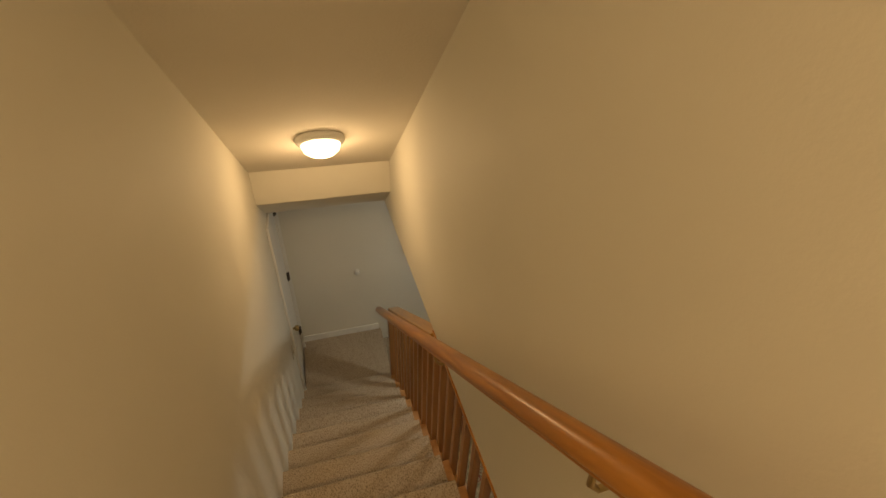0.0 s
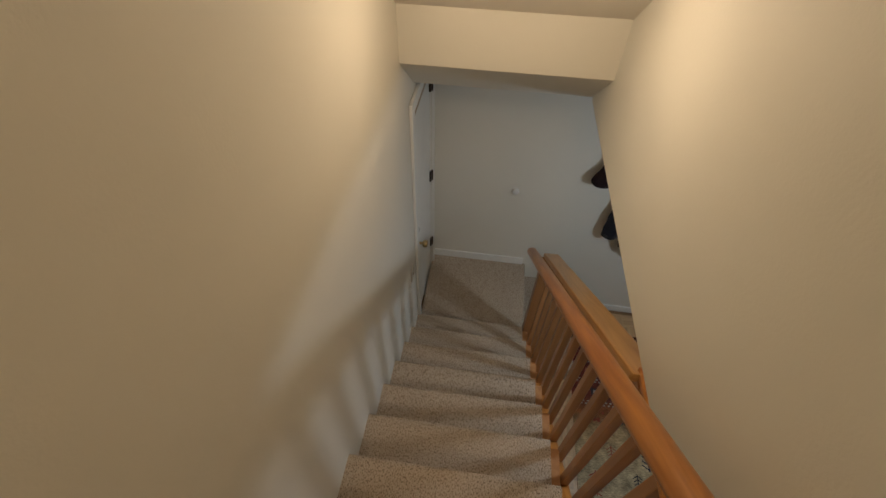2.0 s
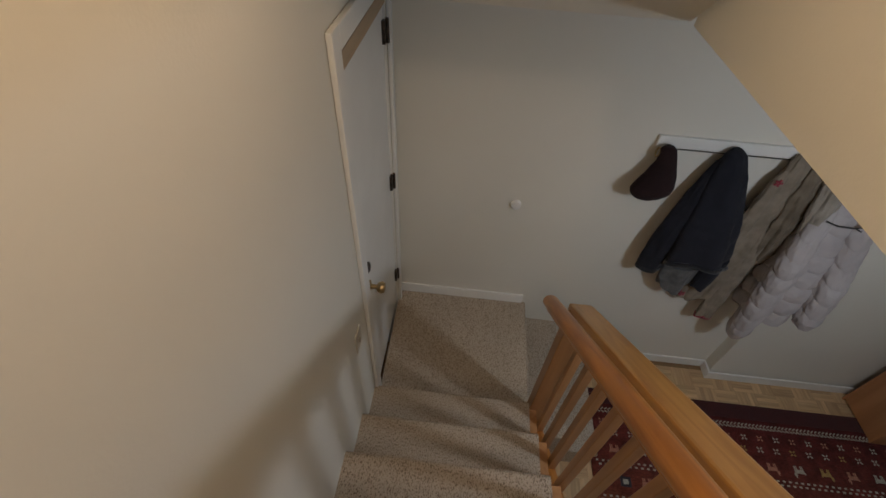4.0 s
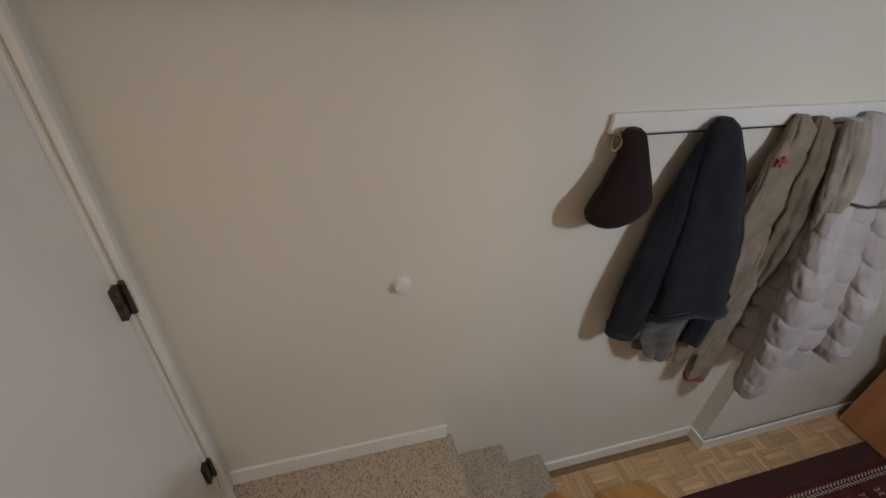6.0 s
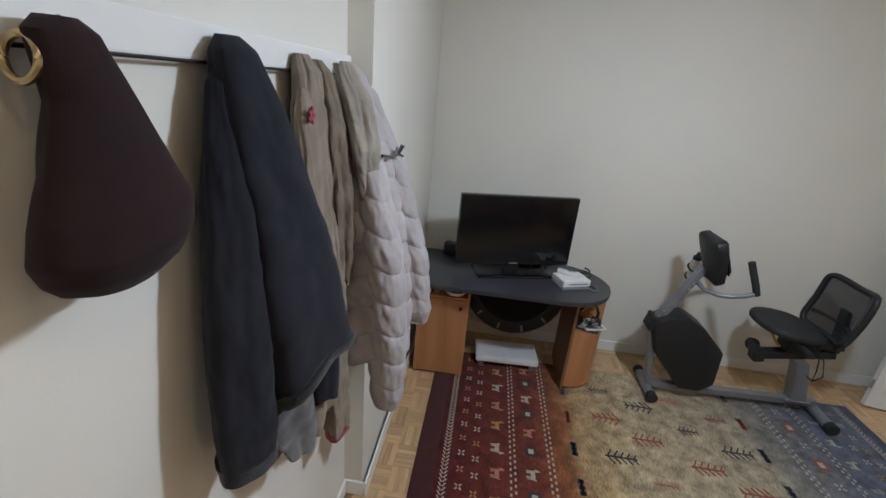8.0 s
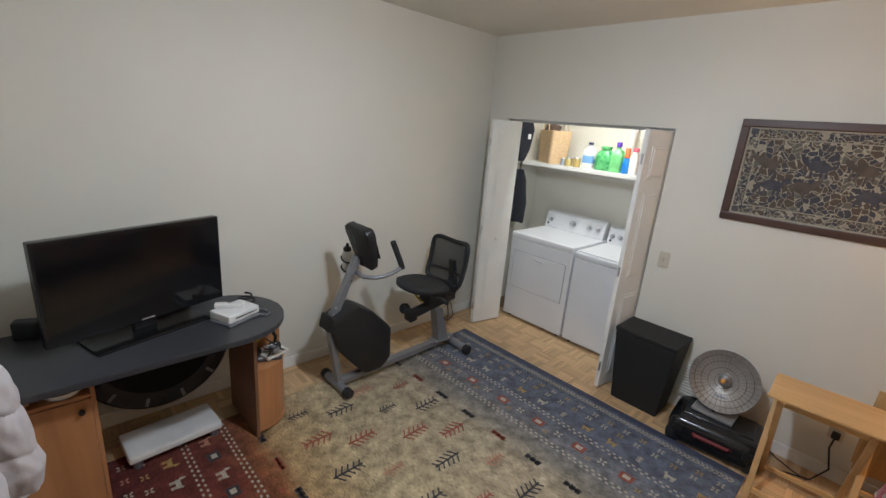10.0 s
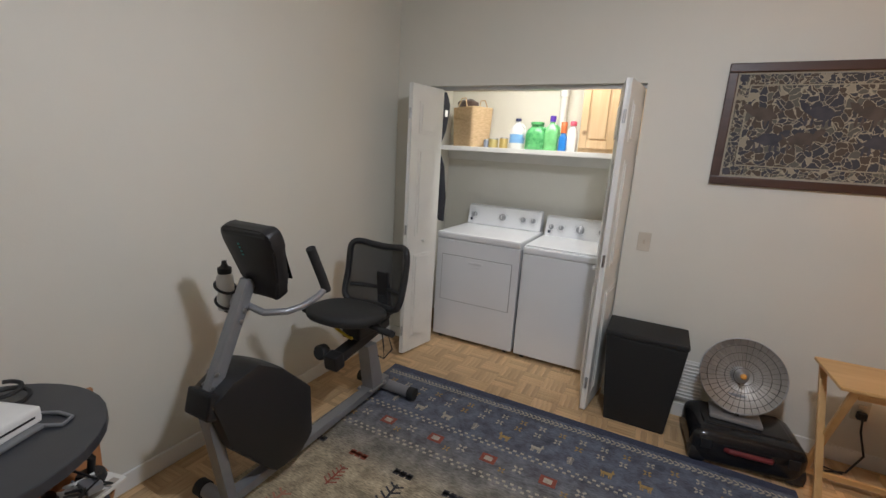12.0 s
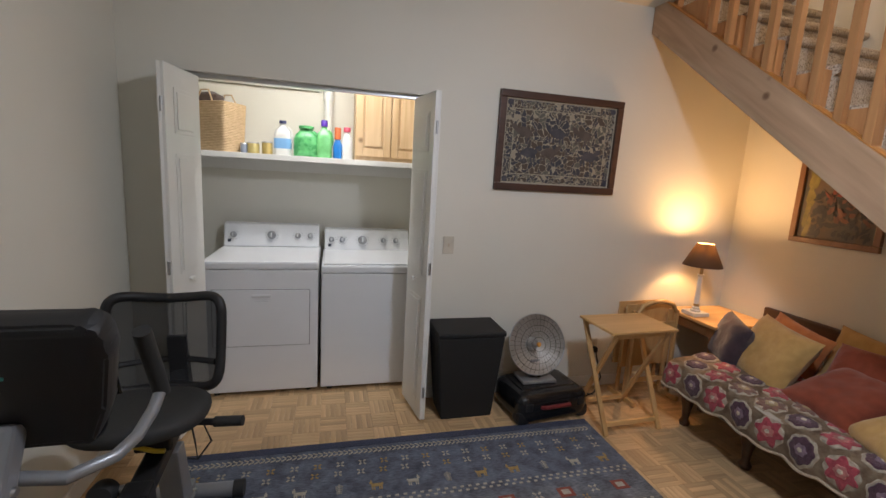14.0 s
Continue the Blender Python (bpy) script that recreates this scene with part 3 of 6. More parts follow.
k1 = thing("khaki_coat", "khaki cotton coat with red embroidered flowers hanging from a hook", "coat")
part("body", hang([(1.965, 1.875, 3.695, 0.022, 0.02), (1.93, 1.878, 3.68, 0.048, 0.038), (1.75, 1.885, 3.670, 0.072, 0.048), (1.45, 1.892, 3.660, 0.092, 0.060), (1.15, 1.892, 3.655, 0.102, 0.066), (1.00, 1.89, 3.655, 0.100, 0.064)], 9, 0.14, seed=4.2, hem=0.03, crease=0.12), KHAKI, k1, "", True)
part("sleeve", hang([(1.90, 1.895, 3.672, 0.012, 0.012), (1.84, 1.912, 3.660, 0.030, 0.028), (1.55, 1.935, 3.635, 0.046, 0.042), (1.20, 1.940, 3.622, 0.052, 0.046), (0.86, 1.940, 3.610, 0.050, 0.045)], 4, 0.12, seed=5.0, hem=0.008, crease=0.14), KHAKI, k1, "", True)
part("sleeve", hang([(1.91, 1.85, 3.675, 0.010, 0.010), (1.85, 1.832, 3.660, 0.030, 0.028), (1.50, 1.80, 3.63, 0.048, 0.045), (1.20, 1.785, 3.63, 0.052, 0.045), (0.98, 1.775, 3.635, 0.046, 0.04)], 4, 0.12, seed=6.0, hem=0.01, crease=0.14), KHAKI, k1, "", True)
part("cuff", hang([(0.868, 1.940, 3.610, 0.053, 0.048), (0.846, 1.940, 3.610, 0.053, 0.048)], 4, 0.05, rows=2, seed=5.0, hem=0.004), REDC, k1, "red cuff edge", True)
DRAB = cloth("dark_khaki_cotton", (0.185, 0.148, 0.105), (0.125, 0.098, 0.068), bump=0.2, bump_scale=300.0, sheen=0.05)
part("hood", hang([(1.958, 1.955, 3.690, 0.018, 0.016), (1.93, 1.955, 3.670, 0.040, 0.032), (1.80, 1.962, 3.640, 0.056, 0.044), (1.62, 1.970, 3.618, 0.060, 0.046), (1.45, 1.978, 3.612, 0.048, 0.040), (1.36, 1.980, 3.615, 0.028, 0.026)], 7, 0.20, seed=12.4, hem=0.02, crease=0.16), DRAB, k1, "dark khaki gathered hood", True)
for i in range(3):
    b = bmesh.new()
    for k in range(5):
        a = 2 * math.pi * k / 5 + i
        box((0, 0, 0), (0.018, 0.006, 0.011), 0.0028, Matrix.Translation(((1.818, 1.70, 1.73)[i] + 0.011 * math.cos(a), (3.630, 3.600, 3.605)[i], (1.84, 1.06, 1.03)[i] + 0.011 * math.sin(a))) @ pose(0, 0, 0, 0, -math.degrees(a), 0), bm=b)
    part("embroidery", b, REDC, k1, "red embroidered flower")
hung_at(k1, 1.875, 1.965, 1.06, 0.78, 1.07)

k2 = thing("puffer_coat", "pale mauve quilted puffer coat hanging from a hook", "coat")
part("body", hang([(1.965, 2.165, 3.690, 0.025, 0.022), (1.93, 2.165, 3.675, 0.050, 0.042), (1.75, 2.160, 3.638, 0.095, 0.082), (1.50, 2.160, 3.595, 0.130, 0.112), (1.25, 2.160, 3.570, 0.148, 0.128), (1.00, 2.160, 3.565, 0.150, 0.130)], 5, 0.04, 0.12, 9, rows=230, seed=7.0, hem=0.02, crease=0.06), PUFF, k2, "", True)
part("sleeve", hang([(1.93, 2.200, 3.665, 0.012, 0.012), (1.88, 2.225, 3.650, 0.045, 0.040), (1.62, 2.270, 3.555, 0.064, 0.062), (1.32, 2.300, 3.475, 0.070, 0.068), (1.09, 2.315, 3.445, 0.066, 0.062), (1.03, 2.317, 3.442, 0.052, 0.050)], 3, 0.03, 0.15, 8, rows=230, seed=8.0, hem=0.006, crease=0.07), PUFF, k2, "", True)
part("sleeve", hang([(1.82, 2.115, 3.640, 0.012, 0.012), (1.74, 2.085, 3.598, 0.046, 0.046), (1.42, 2.075, 3.525, 0.067, 0.066), (1.10, 2.080, 3.495, 0.073, 0.069), (0.865, 2.090, 3.495, 0.066, 0.062), (0.805, 2.092, 3.495, 0.050, 0.048)], 3, 0.03, 0.15, 9, rows=230, seed=9.0, hem=0.006, crease=0.07), PUFF, k2, "", True)
part("collar", hang([(1.955, 2.075, 3.665, 0.032, 0.030), (1.87, 2.060, 3.625, 0.048, 0.045), (1.74, 2.060, 3.595, 0.050, 0.048), (1.55, 2.068, 3.575, 0.026, 0.030)], 4, 0.16, 0.12, 3, seed=10.0, crease=0.07), cloth("khaki_lining", (0.33, 0.29, 0.235), (0.25, 0.215, 0.17), 0.6), k2, "khaki lined collar", True)
b = tube([(2.07, 3.540, 1.715), (2.12, 3.522, 1.705), (2.19, 3.522, 1.702), (2.255, 3.525, 1.722)], 0.0045, 8)
tube([(2.195, 3.519, 1.704), (2.215, 3.508, 1.728)], 0.004, 8, b)
tube([(2.195, 3.519, 1.704), (2.220, 3.510, 1.694)], 0.004, 8, b)
part("drawstring", b, cloth("dark_cord", (0.05, 0.045, 0.045), (0.03, 0.03, 0.03)), k2, "dark knotted drawstring", True)
hung_at(k2, 2.165, 2.262, 1.10, 0.97, 1.01)

# ---- desk, television and what stands there ----
BEECH = wood("beech_veneer", (0.36, 0.155, 0.060), (0.46, 0.215, 0.090), 0.38, 2, 5.0, 0.05)
SLATE = material("dark_grey_laminate", (0.040, 0.041, 0.047), 0.34, color2=(0.034, 0.035, 0.040), scale=40.0, bump=0.06, bump_scale=300.0)
SCREEN = material("screen_glass", (0.006, 0.006, 0.007), 0.10)
desk = thing("desk", "beech computer desk with a rounded dark grey top", "desk", (0, 0, 0))
top = [(3.93, 3.62), (3.30, 3.62), (3.30, 2.66)]
for a in range(185, 356, 10):
    top.append((3.615 + 0.315 * math.cos(radians(a)), 2.66 + 0.325 * math.sin(radians(a))))
top.append((3.93, 2.66))
part("desktop", prism(top, 2, 0.735, 0.765, bevel=0.004), SLATE, desk, "dark grey laminate top with a rounded end")
cabn = part("cabinet", span(3.445, 3.463, 3.262, 3.572, 0.02, 0.60, 0.002), BEECH, desk, "beech cupboard with an open shelf above")
for y in (3.245, 3.573):
    part("side_panel", span(3.445, 3.90, y, y + 0.016, 0.0, 0.734), BEECH, desk)
part("shelf", span(3.45, 3.90, 3.262, 3.572, 0.604, 0.620), BEECH, desk)
part("back_panel", span(3.885, 3.90, 3.262, 3.572, 0.0, 0.734), BEECH, desk)
part("cupboard_knob", lathe([(0, 0), (0.008, 0), (0.007, 0.010), (0.013, 0.016), (0.011, 0.024), (0, 0.026)], (0, 0, 0), 14, None, Matrix.Translation((3.445, 3.30, 0.55)) @ pose(0, 0, 0, 0, -90, 0)), DARKMETAL, desk, "small dark knob", True)
# Darker beech copy paints the shade on this panel's side under the desk.
part("side_panel", span(3.46, 3.90, 2.535, 2.552, 0.0, 0.734), wood("beech_veneer_shaded", (0.17, 0.085, 0.045), (0.22, 0.11, 0.06), 0.45, 2, 5.0, 0.05), desk, "beech side panel darkened as its shaded side")
for z in (0.035, 0.43):
    shp = [(3.90, 2.533), (3.475, 2.533)]
    for a in range(180, 271, 10):
        shp.append((3.70 + 0.225 * math.cos(radians(a)), 2.50 + 0.20 * math.sin(radians(a))))
    shp.append((3.90, 2.30))
    part("curved_shelf", prism(shp, 2, z, z + 0.018), BEECH, desk)
part("back_panel", span(3.70, 3.715, 2.305, 2.533, 0.054, 0.734), BEECH, desk)
shp = [(3.475, 2.533)] + [(3.70 + 0.218 * math.cos(radians(a)), 2.50 + 0.193 * math.sin(radians(a))) for a in range(180, 271, 9)]
inner = [(x + 0.012 * (3.70 - x) / 0.225, y + 0.012) for x, y in shp][::-1]
part("curved_panel", prism(shp + inner, 2, 0.054, 0.429), BEECH, desk)

tvt = thing("television", "black flat television on a black stand, switched off", "television", (3.668, 2.995, 0.766), math.degrees(math.atan2(0.221, -0.767)) + 90 - 180 + 90)
tvt.matrix_basis = pose(3.668, 2.995, 0.766, 0, 0, 0) @ Matrix.Rotation(math.atan2(3.379 - 2.612, 3.556 - 3.777), 4, "Z")
part("bezel", span(-0.400, 0.400, -0.022, 0.022, 0.060, 0.535, 0.006), GLOSSBLACK, tvt)
part("screen", span(-0.385, 0.385, 0.0225, 0.0245, 0.083, 0.520), SCREEN, tvt, "dark glossy screen")
part("chin_mark", span(-0.03, 0.03, 0.0225, 0.0242, 0.068, 0.074), material("grey_print", (0.35, 0.35, 0.36), 0.5), tvt)
part("neck", span(-0.05, 0.05, -0.045, -0.005, 0.012, 0.10, 0.004), BLACK, tvt)
part("foot", span(-0.26, 0.26, -0.10, 0.12, 0.0, 0.013, 0.005), GLOSSBLACK, tvt, "flat glossy foot")
part("rear_housing", span(-0.25, 0.25, -0.055, -0.0225, 0.10, 0.45, 0.012), BLACK, tvt)
# Black block added for the dark patch of the television's shadow and base.
dark_block = thing("loudspeaker", "small black block for the dark patch by the television", "loudspeaker", (3.86, 3.43, 0.766), -20)
part("case", span(-0.03, 0.03, -0.05, 0.05, 0.0, 0.09, 0.012), BLACK, dark_block)

con = thing("game_console", "white game console lying on the desk", "game console", (3.58, 2.60, 0.766), 22)
part("case", span(-0.075, 0.075, -0.10, 0.10, 0.012, 0.055, 0.008), PLASTIC, con)
part("slot", span(-0.0765, -0.0745, -0.08, 0.06, 0.030, 0.035), BLACK, con)
part("stand", span(-0.09, 0.06, -0.09, 0.11, 0.0, 0.011, 0.004), GREY, con)
rem = thing("game_controller", "white handheld controller on the console", "controller", (3.60, 2.62, 0.8215), 60)
part("body", span(-0.075, 0.075, -0.018, 0.018, 0.0, 0.026, 0.007), PLASTIC, rem)
part("button", span(-0.01, 0.01, -0.006, 0.006, 0.026, 0.029, 0.002), GREY, rem)
coil = tube([(3.72 + 0.055 * math.cos(a * 0.5) * (1 - 0.02 * a), 2.49 + 0.055 * math.sin(a * 0.5) * (1 - 0.02 * a), 0.772 + 0.0022 * a) for a in range(26)], 0.006, 8)
tagged(part("coiled_cable", coil, BLACK, None, "", True), "coiled black cable on the desk", "cable")
tagged(part("sensor_cable", tube([(3.61, 2.47, 0.771), (3.57, 2.44, 0.771), (3.52, 2.43, 0.771), (3.50, 2.46, 0.771), (3.54, 2.49, 0.771)], 0.005, 8), GREY, None, "", True), "grey cable curled on the desk", "cable")

dish = thing("white_dish", "white oval plastic dish on the cupboard shelf", "dish", (3.52, 3.35, 0.621))
part("bowl", lathe([(0, 0), (0.06, 0.0), (0.075, 0.016), (0.078, 0.030), (0.071, 0.030), (0.06, 0.010), (0, 0.008)], (0, 0, 0), 28), PLASTIC, dish, "", True)
for i, (x, y, c) in enumerate(((3.49, 3.53, (0.75, 0.72, 0.66)), (3.50, 3.48, (0.45, 0.25, 0.14)))):
    bx = thing("small_box", "small %s box on the cupboard shelf" % ("white cardboard", "brown cardboard")[i], "box", (x, y, 0.621), 12 * i)
    part("carton", span(-0.02, 0.02, -0.02, 0.02, 0, 0.05, 0.003), material("carton_%d" % i, c, 0.7), bx)
    part("label_print", span(-0.0212, -0.0202, -0.012, 0.012, 0.015, 0.035), material("carton_print_%d" % i, (0.12, 0.10, 0.10), 0.6), bx)

hl = thing("headphones", "black headphones with a yellow band on the curved shelf", "headphones", (3.60, 2.43, 0.478))
part("headband", tube([(0.02, 0.06, 0.02), (0.0, 0.06, 0.10), (-0.01, 0.02, 0.16), (-0.01, -0.03, 0.15), (0.0, -0.06, 0.09), (0.02, -0.06, 0.02)], 0.011, 10), BLACK, hl, "", True)
part("padding", tube([(-0.005, 0.055, 0.09), (-0.016, 0.02, 0.145), (-0.016, -0.03, 0.137)], 0.010, 10), material("yellow_foam", (0.55, 0.36, 0.03), 0.7), hl, "yellow padding", True)
for y in (0.06, -0.06):
    part("ear_cup", lathe([(0, 0), (0.035, 0.0), (0.04, 0.012), (0.035, 0.03), (0, 0.035)], (0.02, y, 0.0), 18), BLACK, hl, "", True)
ct = thing("cable_tangle", "tangle of grey cables and adapters on the curved shelf", "cables", (3.55, 2.40, 0.478))
for i in range(4):
    rnd = random.Random(i)
    part("cable", tube([(rnd.uniform(-0.05, 0.08), rnd.uniform(-0.04, 0.07), 0.006 + 0.01 * i + 0.006 * k) for k in range(6)], 0.004, 6), (GREY, BLACK, PLASTIC, BLACK)[i], ct, "", True)
part("adapter", span(-0.03, 0.03, -0.02, 0.02, 0.03, 0.055, 0.004), GREY, ct)

for i, (dy, rz, c, c2) in enumerate(((0.0, -20, (0.045, 0.045, 0.05), (0.55, 0.55, 0.54)), (-0.03, 14, (0.70, 0.68, 0.63), (0.35, 0.30, 0.25)))):
    mg = thing("magazine", ("dark printed magazine on the curved shelf", "white booklet on the curved shelf")[i], "magazine", (3.60, 2.42 + dy, 0.4495 + 0.014 * i), rz)
    part("pages", span(-0.060, 0.060, -0.075, 0.075, 0.0, 0.012, 0.001), material("magazine_cover_%d" % i, c, 0.35), mg)
    part("title_bar", span(-0.050, -0.025, -0.060, 0.055, 0.0121, 0.0128), material("magazine_print_%d" % i, c2, 0.4), mg)
    part("cover_mark", lathe([(0.012, 0.0121), (0.022, 0.0121), (0.022, 0.0128), (0.012, 0.0128)], (0.02, 0.0, 0), 20), material("magazine_mark_%d" % i, c2, 0.4), mg)

bb = thing("balance_board", "white plastic balance board on the rug under the desk", "balance board", (3.725, 2.93, 0.012), 3)
part("deck", box((0, 0, 0.065), (0.24, 0.46, 0.045), 0.014), PLASTIC, bb)
for x in (-0.09, 0.09):
    for y in (-0.19, 0.19):
        part("foot", lathe([(0, 0), (0.02, 0), (0.022, 0.044), (0, 0.044)], (x, y, 0), 14), GREY, bb, "", True)

tr = thing("trampoline", "black mini trampoline leaning against the wall under the desk", "trampoline")
tm = Matrix.Translation((3.985, 2.91, 0.52)) @ pose(0, 0, 0, 0, -84, 0)
part("mat", lathe([(0, 0.0), (0.30, 0.0), (0.30, 0.008), (0, 0.008)], (0, 0, 0), 48, None, tm), cloth("black_mesh_mat", (0.012, 0.012, 0.012), (0.008, 0.008, 0.008)), tr)
part("rim", lathe([(0.30, 0.004), (0.34, 0.018), (0.385, 0.018), (0.40, 0.0), (0.385, -0.016), (0.34, -0.010), (0.30, 0.004)], (0, 0, 0), 48, None, tm), BLACK, tr, "padded black rim", True)
for k in range(24):
    a = 2 * math.pi * k / 24
    part("spring_cover", box((0, 0, 0), (0.05, 0.018, 0.006), 0.002, tm @ Matrix.Translation((0.355 * math.cos(a), 0.355 * math.sin(a), 0.022)) @ pose(0, 0, 0, 0, 0, math.degrees(a))), GREY if k % 2 else BLACK, tr)

# ---- exercise bike ----
bike = thing("exercise_bike", "grey and black recumbent exercise bike on the rug", "exercise bike", (3.615, 0.0, 0.012))
part("front_foot", tube([(-0.125, 1.93, 0.04), (0.15, 1.93, 0.04)], 0.030, 18), GREY, bike, "grey cross tube", True)
part("rear_foot", tube([(-0.19, 0.815, 0.045), (0.165, 0.80, 0.045)], 0.033, 18), GREY, bike, "grey cross tube", True)
for x, y, z, r in ((-0.137, 1.93, 0.04, 0.036), (0.162, 1.93, 0.04, 0.036), (-0.205, 0.815, 0.045, 0.038), (0.18, 0.80, 0.045, 0.038)):
    part("end_cap", tube([(x - 0.022, y, z), (x + 0.022, y, z)], r, 16), RUBBER, bike, "black rubber end cap", True)
part("base_beam", box((0, 0, 0), (0.055, 1.13, 0.045), 0.006, Matrix.Translation((0.0, 1.37, 0.075)) @ pose(0, 0, 0, -1.5, 0, 0)), GREY, bike)
part("front_upright", prism([(1.945, 0.06), (1.905, 0.06), (1.985, 0.56), (2.03, 0.56)], 0, -0.03, 0.03, bevel=0.005), GREY, bike)
case = [(2.03, 0.56), (1.94, 0.615), (1.82, 0.645), (1.70, 0.575), (1.535, 0.41), (1.525, 0.16), (1.61, 0.09), (1.75, 0.090), (1.96, 0.34)]
part("flywheel_case", prism(case, 0, -0.085, 0.085, bevel=0.030), BLACK, bike, "black angular flywheel housing", True)
part("case_collar", prism([(2.045, 0.50), (1.93, 0.47), (1.91, 0.55), (2.02, 0.60)], 0, -0.07, 0.07, bevel=0.012), BLACK, bike)
part("mast", prism([(2.027, 0.53), (1.970, 0.52), (1.768, 0.965), (1.815, 0.985)], 0, -0.024, 0.024, bevel=0.012), GREY, bike, "grey sloping mast")
for z, y in ((0.60, 1.985), (0.645, 1.965)):
    for s in (-1, 1):
        part("bolt", lathe([(0, 0), (0.009, 0), (0.008, 0.005), (0, 0.007)], (0, 0, 0), 10, None, Matrix.Translation((s * 0.024, y, z)) @ pose(0, 0, 0, 0, 90 * s, 0)), STEEL, bike, "", True)
cm = Matrix.Translation((-0.055, 1.775, 1.048)) @ pose(0, 0, 0, -18, 0, 0) @ Matrix.Scale(1.07, 4)
co = [(-0.068, -0.130), (-0.058, -0.138), (0.058, -0.138), (0.068, -0.130), (0.101, -0.052), (0.130, 0.080), (0.129, 0.115), (0.122, 0.138), (0.100, 0.151), (-0.100, 0.151), (-0.122, 0.138), (-0.129, 0.115), (-0.130, 0.080), (-0.101, -0.052)]
b = prism(co, 1, -0.028, 0.036, bevel=0.020)
bmesh.ops.bevel(b, geom=[e for e in b.edges if e.calc_length() > 0.05], offset=0.005, segments=2, affect="EDGES")
bmesh.ops.transform(b, matrix=cm, verts=b.verts)
part("console", b, BLACK, bike, "black console seen with its back", True)
part("console_face", box((0, 0, 0), (0.20, 0.006, 0.20), 0.004, cm @ Matrix.Translation((0, -0.032, 0.03))), GLOSSBLACK, bike)
# Teal colour paints in the light that shows in the console's slots.
b = bmesh.new()
for k in range(4):
    box((0, 0, 0), (0.006, 0.004, 0.005), 0.0, cm @ Matrix.Translation((0.032 + 0.002 * k, 0.0375, 0.046 + 0.014 * k)), bm=b)
part("vent_slots", b, material("teal_slot_light", (0.06, 0.34, 0.30), 0.5), bike, "small slots coloured teal for light in them")
for s in (-1, 1):
    part("handlebar", tube([(0, 1.80, 0.865), (s * 0.09, 1.80, 0.855), (s * 0.150, 1.74, 0.855), (s * 0.168, 1.68, 0.862), (s * 0.173, 1.60, 0.880), (s * 0.173, 1.545, 0.905)], 0.014, 14), GREY, bike, "grey tubular handlebar", True)
    part("grip", tube([(s * 0.173, 1.540, 0.895), (s * 0.172, 1.562, 0.95), (s * 0.170, 1.630, 1.095)], 0.020, 14), RUBBER, bike, "black foam grip", True)
    part("side_bar", tube([(s * 0.05, 1.12, 0.575), (s * 0.14, 1.16, 0.585), (s * 0.24, 1.19, 0.595)], 0.012, 12), BLACK, bike, "", True)
    part("side_grip", tube([(s * 0.205, 1.18, 0.592), (s * 0.30, 1.20, 0.600)], 0.018, 12), RUBBER, bike, "black foam grip", True)
part("seat_post", prism([(0.88, 0.09), (0.99, 0.09), (1.05, 0.40), (0.97, 0.40)], 0, -0.04, 0.04, bevel=0.006), GREY, bike)
part("foot_plate", span(-0.05, 0.05, 0.86, 1.03, 0.098, 0.106, 0.002), GREY, bike)
for sx in (-1, 1):
    for y in (0.875, 1.015):
        part("bolt", lathe([(0, 0), (0.009, 0), (0.008, 0.005), (0, 0.007)], (sx * 0.042, y, 0.106), 10), STEEL, bike, "", True)
    for y, z in ((1.845, 0.86), (1.862, 0.82)):
        part("bolt", lathe([(0, 0), (0.010, 0), (0.008, 0.006), (0, 0.008)], (0, 0, 0), 10, None, Matrix.Translation((sx * 0.024, y - 0.01, z)) @ pose(0, 0, 0, 0, 90 * sx, 0)), STEEL, bike, "", True)
part("slide_rail", box((0, 0, 0), (0.07, 0.44, 0.055), 0.008, Matrix.Translation((0, 1.05, 0.451)) @ pose(0, 0, 0, -9, 0, 0)), BLACK, bike)
part("rail_end", box((0, 0, 0), (0.085, 0.07, 0.085), 0.012, Matrix.Translation((0, 1.29, 0.408)) @ pose(0, 0, 0, -9, 0, 0)), BLACK, bike)
part("adjust_knob", lathe([(0, 0), (0.036, 0.0), (0.042, 0.010), (0.042, 0.045), (0.034, 0.055), (0, 0.057)], (0, 0, 0), 20, None, Matrix.Translation((0.105, 1.24, 0.415)) @ pose(0, 0, 0, -80, 0, 0)), RUBBER, bike, "round black knob", True)
part("knob_rod", tube([(0.02, 1.24, 0.42), (0.105, 1.262, 0.420)], 0.012, 10), STEEL, bike, "", True)
part("seat_bracket", span(-0.06, 0.06, 0.96, 1.16, 0.48, 0.60, 0.01), BLACK, bike)
part("adjust_lever", tube([(0.07, 1.20, 0.545), (-0.03, 1.22, 0.525), (-0.06, 1.22, 0.522)], 0.008, 10), material("yellow_lever", (0.62, 0.44, 0.03), 0.45), bike, "yellow seat lever", True)
for s in (-1, 1):
    part("brake_cable", tube([(-0.04 + 0.02 * s, 1.00, 0.53), (-0.08 + 0.02 * s, 0.95, 0.47), (-0.10 + 0.03 * s, 0.94, 0.37), (-0.08, 0.95, 0.30), (-0.05, 0.97, 0.32)], 0.004, 8), BLACK, bike, "", True)
b = bmesh.new()
bmesh.ops.create_uvsphere(b, u_segments=28, v_segments=16, radius=1.0)
for v in b.verts:
    x, yv, z = v.co
    r = 1 - 0.22 * max(yv, 0) ** 2
    v.co = Vector((0.02 + 0.205 * math.copysign(abs(x) ** 0.75, x) * r, 1.175 + 0.20 * math.copysign(abs(yv) ** 0.8, yv), 0.635 + 0.045 * math.copysign(abs(z) ** 0.7, z) + 0.02 * yv))
part("seat", b, RUBBER, bike, "black padded seat", True)
